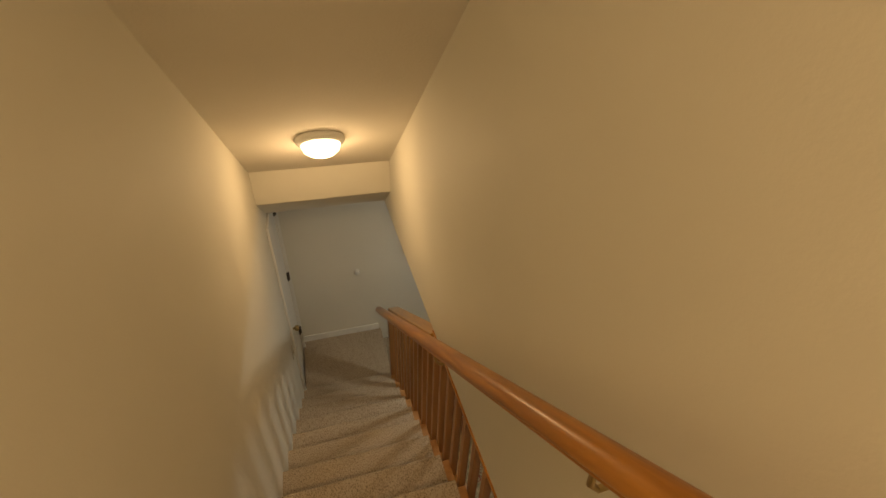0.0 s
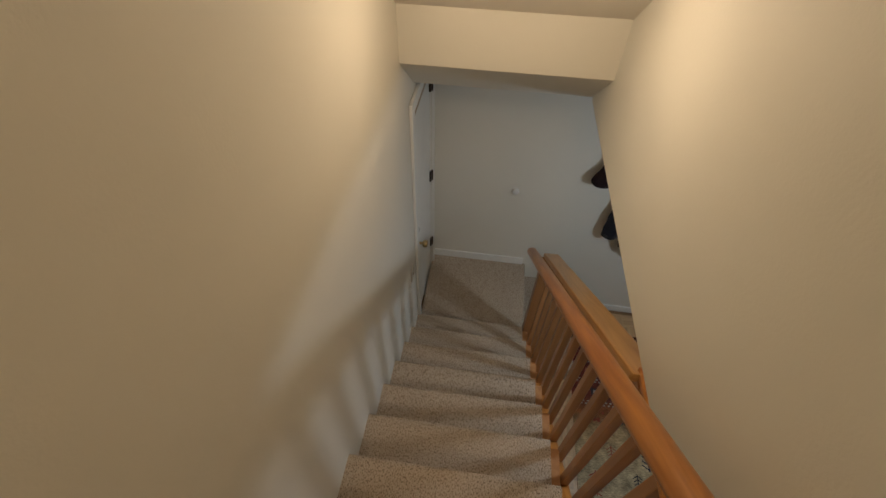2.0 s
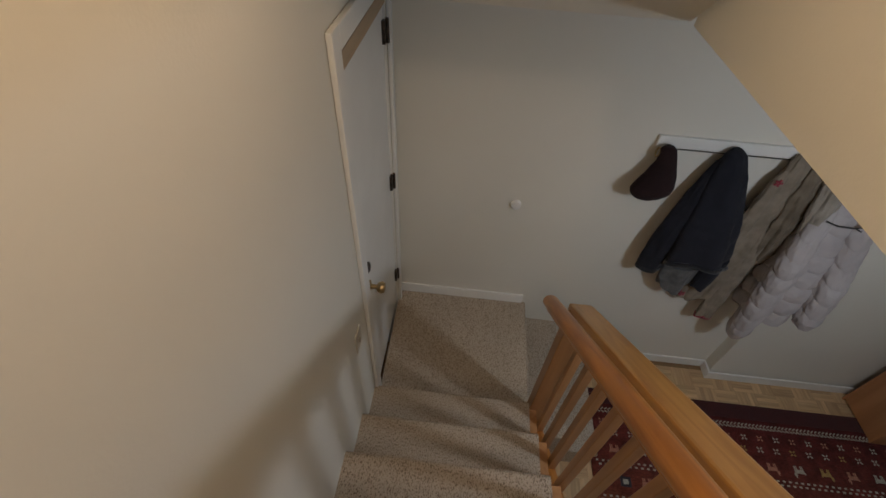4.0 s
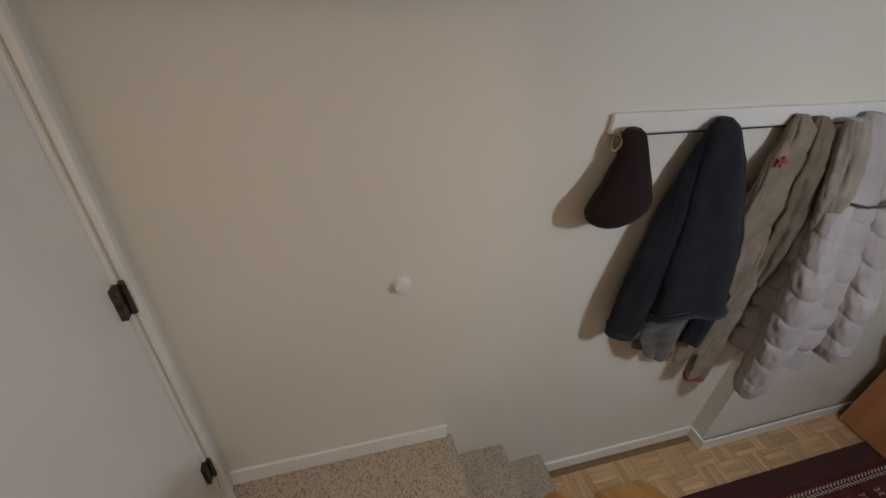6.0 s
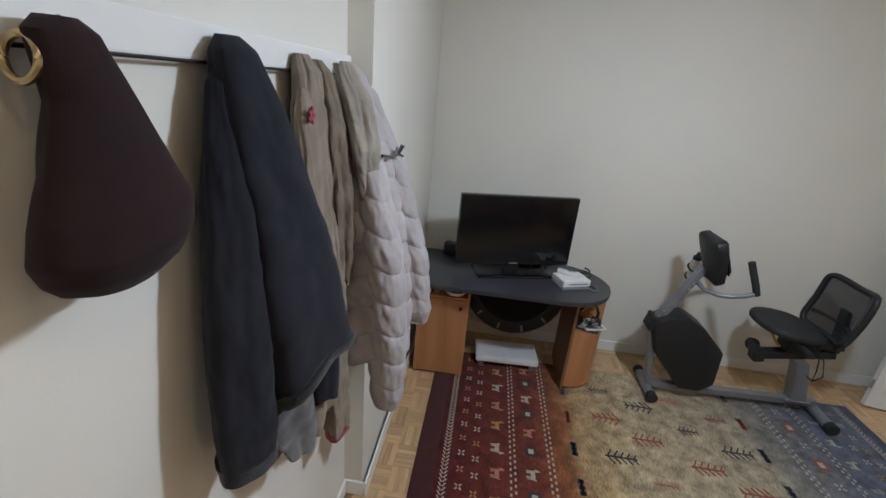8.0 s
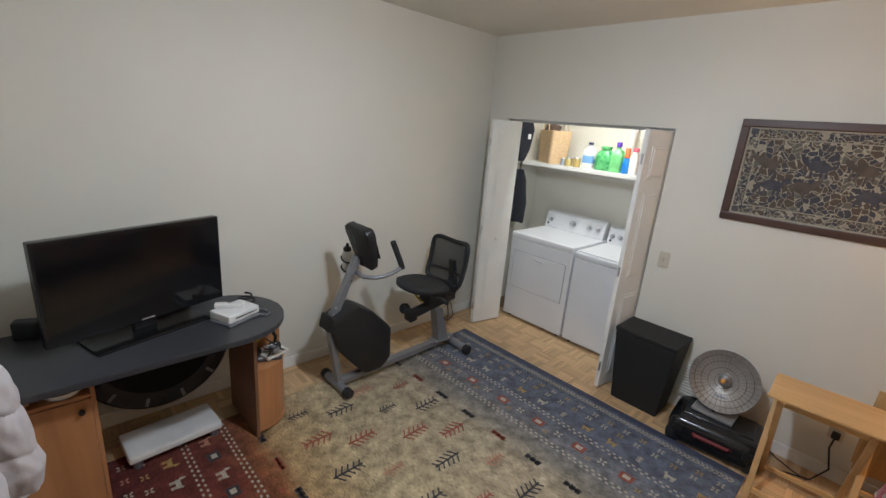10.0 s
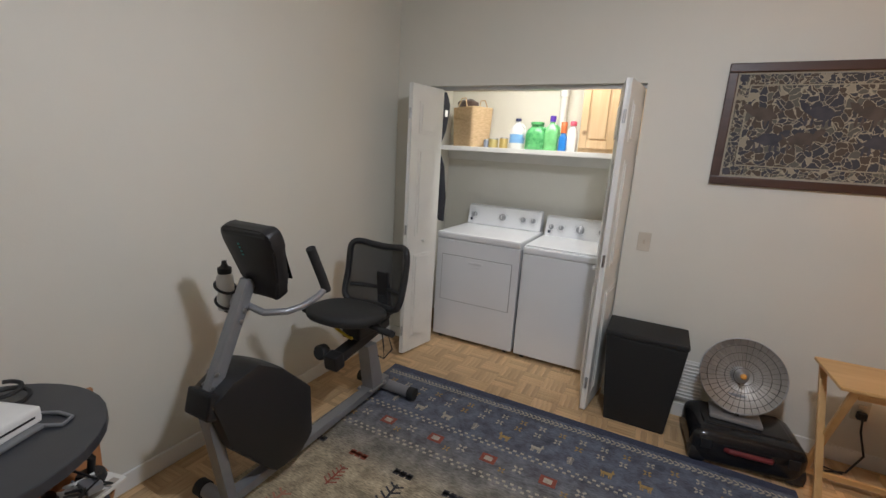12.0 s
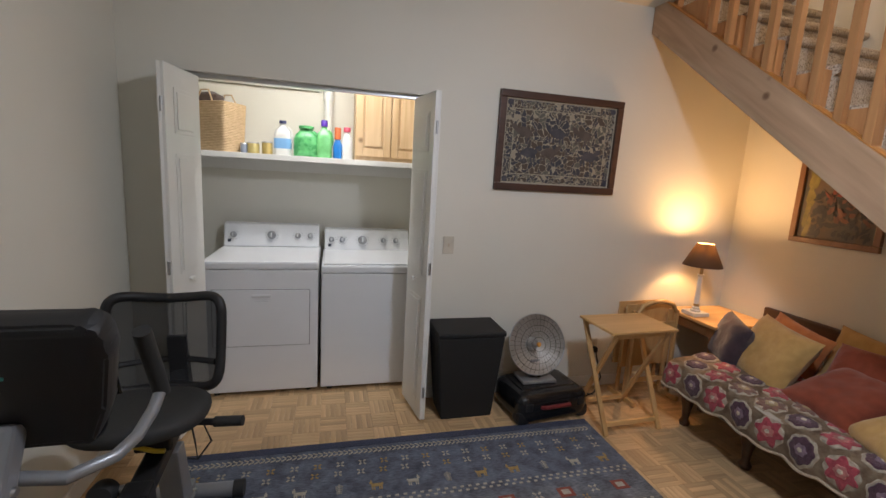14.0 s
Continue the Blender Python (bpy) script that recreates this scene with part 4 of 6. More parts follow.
# mesh backrest: a bowed frame with netting
outline = []
for k in range(64):
    a = 2 * math.pi * k / 64
    x = 0.208 * math.copysign(abs(math.cos(a)) ** 0.38, math.cos(a))
    z = 0.185 * math.copysign(abs(math.sin(a)) ** 0.38, math.sin(a))
    z += (0.046 * (x / 0.208) ** 2 - 0.026) * max(0.0, z / 0.185)
    x *= 0.97 + 0.005 * z / 0.185 + 0.02 * (z / 0.185) ** 2
    outline.append((x, z))


def back_at(x, z):
    return (x + 0.035, 0.905 - 0.22 * z - 0.055 + 0.06 * (x / 0.195) ** 2 - 0.02 * math.cos(z * 9), 0.780 + z)


part("back_frame", tube([back_at(x, z) for x, z in outline + outline[:2]], 0.019, 10, caps=False), BLACK, bike, "bowed black plastic frame", True)
part("back_bar", tube([back_at(x, -0.085) for x in np.linspace(-0.178, 0.178, 12)], 0.012, 8), BLACK, bike, "", True)
NET = material("black_netting", (0.022, 0.022, 0.024), 0.8)
nn = NET.node_tree
clear = nn.nodes.new("ShaderNodeBsdfTransparent")
mixn = nn.nodes.new("ShaderNodeMixShader")
mixn.inputs[0].default_value = 0.84
nn.links.new(clear.outputs[0], mixn.inputs[1])
nn.links.new(nn.nodes["Principled BSDF"].outputs[0], mixn.inputs[2])
nn.links.new(mixn.outputs[0], nn.nodes["Material Output"].inputs["Surface"])
b = bmesh.new()
centre = b.verts.new(back_at(0, 0))
rims = []
for f in (0.25, 0.5, 0.75, 0.97):
    rims.append([b.verts.new(back_at(x * f, z * f)) for x, z in outline])
for k in range(len(outline)):
    q = (k + 1) % len(outline)
    b.faces.new((centre, rims[0][k], rims[0][q]))
    for u, w in zip(rims, rims[1:]):
        b.faces.new((u[k], w[k], w[q], u[q]))
part("back_mesh", b, NET, bike, "fine black netting that shows what is behind", True)
part("back_support", prism([(0.80, 0.52), (0.86, 0.52), (0.885, 0.80), (0.86, 0.80)], 0, -0.035, 0.035, bevel=0.006), BLACK, bike)
part("support_arm", prism([(0.82, 0.50), (1.02, 0.53), (1.02, 0.58), (0.82, 0.56)], 0, -0.03, 0.03, bevel=0.005), BLACK, bike)
bt = thing("water_bottle", "white water bottle with a black cap in the bike's holder", "water bottle", (3.822, 1.745, 0.800))
part("flask", lathe([(0, 0), (0.034, 0.002), (0.036, 0.05), (0.030, 0.075), (0.036, 0.10), (0.034, 0.145), (0.022, 0.165), (0, 0.167)], (0, 0, 0), 22), material("clear_white_plastic", (0.62, 0.61, 0.58), 0.3), bt, "", True)
part("cap", lathe([(0.026, 0.160), (0.028, 0.165), (0.028, 0.185), (0.016, 0.192), (0.010, 0.205), (0.010, 0.215), (0, 0.217)], (0, 0, 0), 20), BLACK, bt, "black cap", True)
for z in (0.83, 0.90):
    part("cage_ring", tube([(0.207 + 0.041 * math.cos(a), 1.745 + 0.041 * math.sin(a), z - 0.012 + 0.02 * math.cos(a)) for a in [2 * math.pi * k / 20 for k in range(21)]], 0.006, 8, caps=False), BLACK, bike, "", True)
part("bottle_cage", tube([(0.0, 1.80, 0.85), (0.10, 1.77, 0.84), (0.165, 1.745, 0.83), (0.165, 1.745, 0.782), (0.207, 1.745, 0.778), (0.249, 1.745, 0.782), (0.249, 1.745, 0.87)], 0.008, 8), BLACK, bike, "black bottle cage", True)

# ---- laundry closet ----
def soft_lump(c, s):
    b = bmesh.new()
    bmesh.ops.create_uvsphere(b, u_segments=24, v_segments=14, radius=1.0)
    for v in b.verts:
        n = 1 + 0.18 * noise.noise(v.co * 2.1)
        v.co = Vector([c[k] + s[k] / 2 * math.copysign(abs(v.co[k]) ** 0.7, v.co[k]) * n for k in range(3)])
    return b


def raised_leaf(name, parent, width, height, mat):
    """A narrow moulded door leaf that stands upright along local x from 0 to width, with three raised panels on both faces."""
    leaf = part(name, span(0.001, width - 0.001, -0.016, 0.016, 0.0, height, 0.003), mat, parent)
    for z0, z1 in ((0.10, 0.76), (0.90, 1.52), (1.62, 1.84)):
        for s in (-1, 1):
            b = span(0.075, width - 0.075, s * 0.016, s * 0.0205, z0, z1, 0.002)
            span(0.095, width - 0.095, s * 0.0205, s * 0.027, z0 + 0.02, z1 - 0.02, 0.003, b)
            part("raised_panel", b, mat, leaf)
    return leaf


def bifold(name, label, hinge, tip, inner):
    t = thing(name, label, "bifold door", (0, 0, 0.015), kind="structure")
    for i, (p, q) in enumerate(((hinge, tip), (tip, inner))):
        d = Vector(q) - Vector(p)
        leaf = raised_leaf("door_leaf", t, d.length, 1.945, WHITE)
        leaf.matrix_basis = Matrix.Translation((p[0], p[1], 0)) @ Matrix.Rotation(math.atan2(d.y, d.x), 4, "Z")
        if i == 1:
            for s in (-1, 1):
                part("knob", lathe([(0, 0), (0.008, 0), (0.007, 0.012), (0.015, 0.020), (0.013, 0.030), (0, 0.032)], (0, 0, 0), 14, None, Matrix.Translation((d.length * 0.5, s * 0.016, 0.86)) @ pose(0, 0, 0, -90 * s, 0, 0)), WHITE, leaf, "small white knob", True)
    for z in (0.18, 0.95, 1.75):
        part("hinge", tube([(tip[0], tip[1], z - 0.035), (tip[0], tip[1], z + 0.035)], 0.008, 10), STEEL, t, "steel hinge", True)
    return t


bifold("door_2", "white moulded bifold closet door, folded open", (OX1 - 0.010, -0.03), (3.812, 0.318), (3.748, -0.01))
bifold("door_3", "white moulded bifold closet door, folded open", (OX0 + 0.022, -0.03), (2.466, 0.330), (2.522, -0.01))
structure("door_track", span(OX0 + 0.002, OX1 - 0.002, -0.045, -0.012, OZ - 0.022, OZ - 0.001), STEEL, "steel bifold track below the opening's head", "track")

PRINT = material("grey_printing", (0.25, 0.26, 0.28), 0.5)
KNOBC = material("silver_knob", (0.40, 0.41, 0.43), 0.3, 0.7)


def laundry(name, label, x0, x1, top, knobs, lidded):
    t = thing(name, label, name.split("_")[-1] if "_" in name else name, ((x0 + x1) / 2, 0, 0))
    w = (x1 - x0) / 2
    part("cabinet", span(-w, w, -0.82, -0.155, 0.025, top - 0.055, 0.010), ENAMEL, t)
    part("worktop", span(-w - 0.001, w + 0.001, -0.82, -0.148, top - 0.053, top, 0.014), ENAMEL, t)
    for sx in (-1, 1):
        for y in (-0.78, -0.20):
            part("levelling_foot", lathe([(0, 0), (0.02, 0), (0.02, 0.02), (0.01, 0.026), (0, 0.026)], (sx * (w - 0.06), y, 0), 12), BLACK, t, "", True)
    b = prism([(-0.815, top + 0.001), (-0.70, top + 0.001), (-0.735, top + 0.165), (-0.80, top + 0.175)], 0, -w + 0.01, w - 0.01, bevel=0.012)
    for v in b.verts:
        if v.co.z > top + 0.12:
            v.co.z += 0.014 * (1 - (v.co.x / w) ** 2)
    panel = part("control_panel", b, ENAMEL, t, "white backsplash with dials")
    ang = math.degrees(math.atan2(0.035, 0.164))
    for x, r, dark in knobs:
        m = Matrix.Translation((x * w, -0.7165, top + 0.088)) @ pose(0, 0, 0, -90 + ang, 0, 0)
        kb = part("dial", lathe([(0, 0), (r, 0), (r, 0.006), (r * 0.86, 0.010), (r * 0.80, 0.028), (r * 0.65, 0.032), (0, 0.032)], (0, 0, 0), 24, None, m), KNOBC, panel, "silver dial", True)
        part("pointer", box((0, 0, 0), (r * 0.22, r * 1.1, 0.004), 0.001, m @ Matrix.Translation((0, 0, 0.033))), ENAMEL, panel)
        tick = bmesh.new()
        for k in range(9):
            a = radians(-30 + 240 * k / 8)
            box((0, 0, 0), (0.010, 0.002, 0.001), 0, m @ Matrix.Translation((math.cos(a) * (r + 0.014), math.sin(a) * (r + 0.014), 0.0005)), bm=tick)
        part("dial_marks", tick, PRINT, panel)
    part("badge", box((0, 0, 0), (0.022, 0.022, 0.002), 0.001, Matrix.Translation((w * 0.86, -0.7075, top + 0.045)) @ pose(0, 0, 0, -90 + ang, 0, 0)), material("dark_badge", (0.05, 0.06, 0.09), 0.4), panel)
    if lidded:
        part("lid", span(-w + 0.012, w - 0.012, -0.685, -0.162, top + 0.001, top + 0.014, 0.006), ENAMEL, t)
        part("lid_recess", span(-0.09, 0.09, -0.1575, -0.150, top - 0.04, top - 0.022, 0.003), ENAMEL, t)
    else:
        d = part("door", span(-w + 0.055, w - 0.055, -0.153, -0.1475, 0.345, top - 0.185, 0.002), ENAMEL, t, "white drop-down dryer door")
        b = span(-0.058, 0.058, -0.1472, -0.138, 0.672, 0.690, 0.004)
        span(-0.040, 0.040, -0.1472, -0.142, 0.645, 0.650, 0.002, b)
        part("door_handle", b, material("grey_recess", (0.70, 0.71, 0.73), 0.3), d, "recessed handle")
        # Grey sheet behind the door stands in for the shaded gap round it.
        part("door_gap", span(-w + 0.0515, w - 0.0515, -0.1548, -0.1515, 0.3415, top - 0.1815), material("door_gap_shade", (0.20, 0.20, 0.21), 0.7), t)
    return t


laundry("clothes_dryer", "white front-loading dryer with a backsplash of dials", 3.100, 3.795, 0.905, ((0.78, 0.022, 0), (0.02, 0.030, 1), (-0.52, 0.021, 0), (-0.78, 0.021, 0)), False)
laundry("washing_machine", "white top-loading washing machine with dials", 2.400, 3.080, 0.880, ((0.82, 0.021, 0), (0.58, 0.021, 0), (0.12, 0.034, 1), (-0.36, 0.021, 0), (-0.66, 0.021, 0)), True)

shelf = thing("closet_shelf", "white painted closet shelf on the wall", "shelf")
part("board", span(2.285, XE - 0.001, -0.878, -0.50, 1.560, 1.580, 0.003), WHITE, shelf)
part("cleat", span(2.285, XE - 0.001, -0.878, -0.86, 1.47, 1.559, 0.003), WHITE, shelf)
part("front_edge", span(2.285, XE - 0.001, -0.4985, -0.488, 1.545, 1.583, 0.003), WHITE, shelf)
structure("trim", span(3.12, XE - 0.001, -0.878, -0.845, 2.085, 2.12, 0.004), WHITE, "white ledge along the closet wall", "trim")
pv = thing("vent_pipe", "white plastic pipe in the closet corner", "pipe")
part("riser", tube([(3.055, -0.835, 1.582), (3.055, -0.835, 2.415)], 0.030, 18), PLASTIC, pv, "", True)
part("collar", tube([(3.055, -0.835, 2.02), (3.055, -0.835, 2.08)], 0.038, 18), PLASTIC, pv, "", True)

KNOTTY = wood("knotty_cabinet_pine", (0.56, 0.37, 0.19), (0.70, 0.51, 0.31), 0.42, 2, 7.0, 0.06, knots=True)
wc = thing("wall_cabinet", "knotty pine wall cabinet with two panel doors", "cabinet", (0, 0, 0))
part("body", span(2.285, 2.862, -0.878, -0.602, 1.582, 2.30, 0.003), KNOTTY, wc)
for x0, x1 in ((2.605, 2.855), (2.345, 2.597)):
    d = part("cabinet_door", span(x0, x1, -0.601, -0.592, 1.615, 2.28, 0.002), KNOTTY, wc)
    for a in ((x0, x0 + 0.05, 1.615, 2.28), (x1 - 0.05, x1, 1.615, 2.28), (x0 + 0.0505, x1 - 0.0505, 1.615, 1.67), (x0 + 0.0505, x1 - 0.0505, 2.225, 2.28)):
        part("stile", span(a[0], a[1], -0.592, -0.580, a[2], a[3], 0.003), KNOTTY, d)
    part("centre_panel", span(x0 + 0.066, x1 - 0.066, -0.592, -0.583, 1.686, 2.209, 0.004), KNOTTY, d)

WICKER = material("woven_straw", (0.66, 0.48, 0.29), 0.8, color2=(0.54, 0.38, 0.21), scale=30.0, bump=0.5, bump_scale=120.0, stretch=(1, 1, 3))
bk = thing("straw_basket", "rectangular woven straw tote on the closet shelf", "basket", (3.795, -0.675, 1.581), -32)


def ring_at(w, d, z, n=40):
    return [(w * math.copysign(abs(math.cos(a)) ** 0.22, math.cos(a)), d * math.copysign(abs(math.sin(a)) ** 0.22, math.sin(a)), z) for a in [2 * math.pi * k / n for k in range(n + 1)]]


for i in range(31):
    f = 0.90 + 0.10 * i / 30
    part("coil", tube(ring_at(0.160 * f, 0.105 * f, 0.007 + 0.0105 * i), 0.0068, 6, caps=False), WICKER, bk, "", True)
part("liner", prism([(p[0] * 0.9, p[1] * 0.9) for p in ring_at(0.145, 0.094, 0)[:-1]], 2, 0.003, 0.27), WICKER, bk)
for s in (-1, 1):
    part("basket_handle", tube([(-0.07, s * 0.10, 0.26), (-0.065, s * 0.108, 0.33), (-0.03, s * 0.10, 0.40), (0.03, s * 0.10, 0.40), (0.065, s * 0.108, 0.33), (0.07, s * 0.10, 0.26)], 0.005, 8), WICKER, bk, "", True)
part("basket_contents", soft_lump((0.05, 0.02, 0.345), (0.19, 0.15, 0.11)), cloth("brown_felt", (0.10, 0.065, 0.05), (0.07, 0.045, 0.035)), bk, "brown cloth inside", True)
# Three made-up tins stand in for one low yellow thing on the shelf.
for i, (x, sx, c) in enumerate(((3.615, 0.025, (0.32, 0.36, 0.45)), (3.555, 0.04, (0.52, 0.42, 0.16)), (3.465, 0.035, (0.50, 0.37, 0.12)))):
    tin = thing("small_tin", "small low %s tin on the closet shelf" % ("grey-blue", "yellow", "ochre")[i], "tin", (x, -0.60, 1.581), 8 * i)
    part("can", lathe([(0, 0), (sx, 0), (sx, 0.055 + 0.01 * i), (sx * 0.92, 0.06 + 0.01 * i), (0, 0.06 + 0.01 * i)], (0, 0, 0), 20), material("tin_paint_%d" % i, c, 0.35, 0.2), tin, "", True)
    part("tin_lid", lathe([(sx * 0.98, 0.061 + 0.01 * i), (sx * 1.02, 0.064 + 0.01 * i), (sx * 0.9, 0.070 + 0.01 * i), (0, 0.070 + 0.01 * i)], (0, 0, 0), 20), STEEL, tin, "steel lid", True)


def bottle(label, at, w, d, h, neck, body_mat, cap_mat, cap_h, handle=False, band=None):
    t = thing("detergent_bottle", label, "bottle", at, random.Random(at[0]).uniform(-8, 8), "bottles on the closet shelf")
    b = bmesh.new()
    rings = []
    sh = h - cap_h
    for z, s in ((0, 0.92), (0.008, 1.0), (sh * 0.62, 1.0), (sh * 0.78, 0.86), (sh * 0.90, neck * 1.15), (sh * 0.94, neck), (sh, neck)):
        rings.append([b.verts.new((w * s * math.copysign(abs(math.cos(a)) ** 0.6, math.cos(a)), d * max(s, 0.0) * math.copysign(abs(math.sin(a)) ** 0.6, math.sin(a)), z)) for a in [2 * math.pi * k / 24 for k in range(24)]])
    for u, v in zip(rings, rings[1:]):
        for k in range(24):
            b.faces.new((u[k], u[(k + 1) % 24], v[(k + 1) % 24], v[k]))
    b.faces.new(rings[0][::-1])
    b.faces.new(rings[-1])
    part("container", b, body_mat, t, "", True)
    part("cap", lathe([(0, sh + 0.001), (w * neck * 1.2, sh + 0.001), (w * neck * 1.2, h - 0.004), (w * neck * 1.05, h), (0, h)], (0, 0, 0), 18), cap_mat, t, "screw cap", True)
    if handle:
        part("handle", tube([(-w * 0.55, 0, sh * 0.90), (-w * 0.95, 0, sh * 0.80), (-w * 1.12, 0, sh * 0.60), (-w * 0.98, 0, sh * 0.42)], w * 0.16, 10), body_mat, t, "", True)
    if band:
        m, z0, z1 = band
        part("paper_label", prism([(w * 1.012 * math.copysign(abs(math.cos(a)) ** 0.6, math.cos(a)), d * 1.012 * math.copysign(abs(math.sin(a)) ** 0.6, math.sin(a))) for a in [2 * math.pi * k / 24 for k in range(24)]], 2, z0, z1), m, t, "printed label")
    return t


GREENP = material("green_plastic", (0.13, 0.52, 0.18), 0.28, color2=(0.06, 0.30, 0.10), scale=26.0)
LIMEP = material("light_green_plastic", (0.21, 0.62, 0.24), 0.3, color2=(0.15, 0.48, 0.17), scale=20.0)
BLUEP = material("blue_plastic", (0.02, 0.20, 0.60), 0.3)
PURPLEP = material("purple_plastic", (0.10, 0.03, 0.40), 0.35)
PINKP = material("pink_plastic", (0.75, 0.10, 0.16), 0.35)
NAVYP = material("navy_plastic", (0.02, 0.025, 0.10), 0.35)
BLUEL = material("pale_blue_label", (0.20, 0.42, 0.72), 0.5)
REDL = material("orange_label", (0.70, 0.16, 0.04), 0.5)
bottle("white bleach bottle with a blue label on the shelf", (3.365, -0.64, 1.581), 0.058, 0.045, 0.245, 0.34, PLASTIC, NAVYP, 0.022, True, (BLUEL, 0.05, 0.12))
bottle("wide green detergent jug on the shelf", (3.205, -0.65, 1.581), 0.086, 0.062, 0.222, 0.52, GREENP, GREENP, 0.022, True)
bottle("green detergent bottle with a purple cap on the shelf", (3.080, -0.63, 1.581), 0.054, 0.042, 0.270, 0.36, LIMEP, PURPLEP, 0.045, True)
bottle("blue spray bottle with an orange label on the shelf", (2.985, -0.62, 1.581), 0.032, 0.026, 0.225, 0.60, BLUEP, REDL, 0.085)
bottle("white softener bottle with a pink cap on the shelf", (2.918, -0.63, 1.581), 0.038, 0.032, 0.232, 0.55, PLASTIC, PINKP, 0.035)

gb = thing("hanging_bags", "black bags hanging inside the closet doorway", "bag", (3.955, -0.36, 0.0))
part("lower_bag", hang([(1.50, 0.0, 0.0, 0.030, 0.05), (1.40, 0.0, 0.0, 0.055, 0.10), (1.15, 0.0, -0.02, 0.065, 0.13), (0.95, 0.0, -0.02, 0.055, 0.12)], 3, 0.06, seed=3.3, rows=30), NAVY, gb, "", True)
part("upper_bag", hang([(2.00, 0.0, -0.02, 0.040, 0.06), (1.90, 0.0, -0.02, 0.065, 0.11), (1.70, 0.0, 0.02, 0.060, 0.10), (1.60, 0.0, 0.02, 0.035, 0.05)], 3, 0.08, seed=1.3, rows=30), NAVY, gb, "", True)
part("strap", tube([(0.0, 0.0, 1.62), (-0.02, 0.02, 1.55), (0.0, 0.0, 1.48)], 0.012, 8), BLACK, gb, "", True)
part("buckle", box((-0.066, 0.0, 1.83), (0.006, 0.045, 0.05), 0.002), PLASTIC, gb, "white buckle")
part("hook", tube([(0.0, 0.0, 1.99), (0.0, 0.0, 2.06), (0.06, 0.0, 2.08), (0.144, 0.0, 2.08)], 0.006, 8), STEEL, gb, "", True)

# ---- along the south wall ----
hm = thing("laundry_hamper", "black woven laundry hamper with a lid", "hamper", (2.178, 0.215, 0))
HAMP = material("black_weave", (0.014, 0.0135, 0.0135), 0.7, color2=(0.010, 0.010, 0.010), scale=90.0, bump=0.6, bump_scale=160.0)
b = box((0, 0, 0.272), (0.425, 0.285, 0.544), 0.012)
for v in b.verts:
    f = 0.78 + 0.22 * v.co.z / 0.544
    v.co.x *= f
    v.co.y *= f
part("body", b, HAMP, hm)
part("lid", box((0, 0, 0.560), (0.434, 0.296, 0.032), 0.010), HAMP, hm)
part("side_handle", tube([(-0.165, -0.04, 0.46), (-0.18, -0.03, 0.44), (-0.18, 0.03, 0.44), (-0.165, 0.04, 0.46)], 0.008, 8), BLACK, hm, "", True)

cs = thing("tool_case", "glossy black moulded tool case on the parquet", "case", (1.655, 0.285, 0), 6)
part("lower_shell", box((0, 0, 0.0985), (0.52, 0.37, 0.195), 0.080, seg=6), GLOSSBLACK, cs, "", True)
part("upper_shell", box((0, -0.02, 0.186), (0.40, 0.24, 0.034), 0.014, seg=3), GLOSSBLACK, cs, "", True)
part("grip", tube([(-0.10, 0.178, 0.115), (-0.09, 0.205, 0.125), (0.09, 0.205, 0.125), (0.10, 0.178, 0.115)], 0.013, 10), material("dark_red_rubber", (0.16, 0.02, 0.02), 0.5), cs, "dark red carrying grip", True)
for x in (-0.19, 0.19):
    part("latch", box((x, 0.180, 0.125), (0.05, 0.016, 0.05), 0.005), BLACK, cs)
part("printed_tag", box((0.02, 0.1805, 0.07), (0.06, 0.004, 0.035), 0.001), material("grey_tag", (0.35, 0.36, 0.38), 0.5), cs, "grey printed tag")
for x in (-0.215, 0.215):
    part("bumper", box((x, 0.13, 0.05), (0.09, 0.10, 0.09), 0.03), BLACK, cs)

ht = thing("dish_heater", "round copper-dish electric heater standing on the case", "heater", (1.693, 0.245, 0.2035), 0)
hmx = Matrix.Translation((0, 0.0, 0.235)) @ pose(0, 0, 0, -72, 0, 0) @ pose(0, 0, 0, 0, 0, 0)
GUARD = material("dull_wire", (0.16, 0.15, 0.14), 0.5, 0.5)
REFL = material("polished_reflector", (0.50, 0.46, 0.41), 0.5, 0.55, bump=0.02)
part("foot", box((0, 0.02, 0.012), (0.24, 0.16, 0.022), 0.008), material("grey_base", (0.30, 0.29, 0.28), 0.4, 0.3), ht)
part("stalk", prism([(-0.05, 0.02), (0.03, 0.02), (-0.01, 0.12), (-0.06, 0.12)], 0, -0.05, 0.05, bevel=0.006), GREY, ht)
part("reflector", lathe([(0.03, -0.075), (0.08, -0.062), (0.13, -0.040), (0.17, -0.014), (0.195, 0.010), (0.200, 0.010), (0.175, -0.022), (0.13, -0.048), (0.08, -0.070), (0.03, -0.083)], (0, 0, 0), 48, None, hmx), REFL, ht, "polished dish reflector", True)
part("rim", tube([tuple(hmx @ Vector((0.199 * math.cos(a), 0.199 * math.sin(a), 0.012))) for a in [2 * math.pi * k / 48 for k in range(49)]], 0.004, 8, caps=False), STEEL, ht, "", True)
for k in range(36):
    a = 2 * math.pi * k / 36
    part("guard_wire", tube([tuple(hmx @ Vector((r * math.cos(a), r * math.sin(a), z))) for r, z in ((0.045, 0.040), (0.10, 0.036), (0.16, 0.026), (0.198, 0.012))], 0.0013, 4), GUARD, ht)
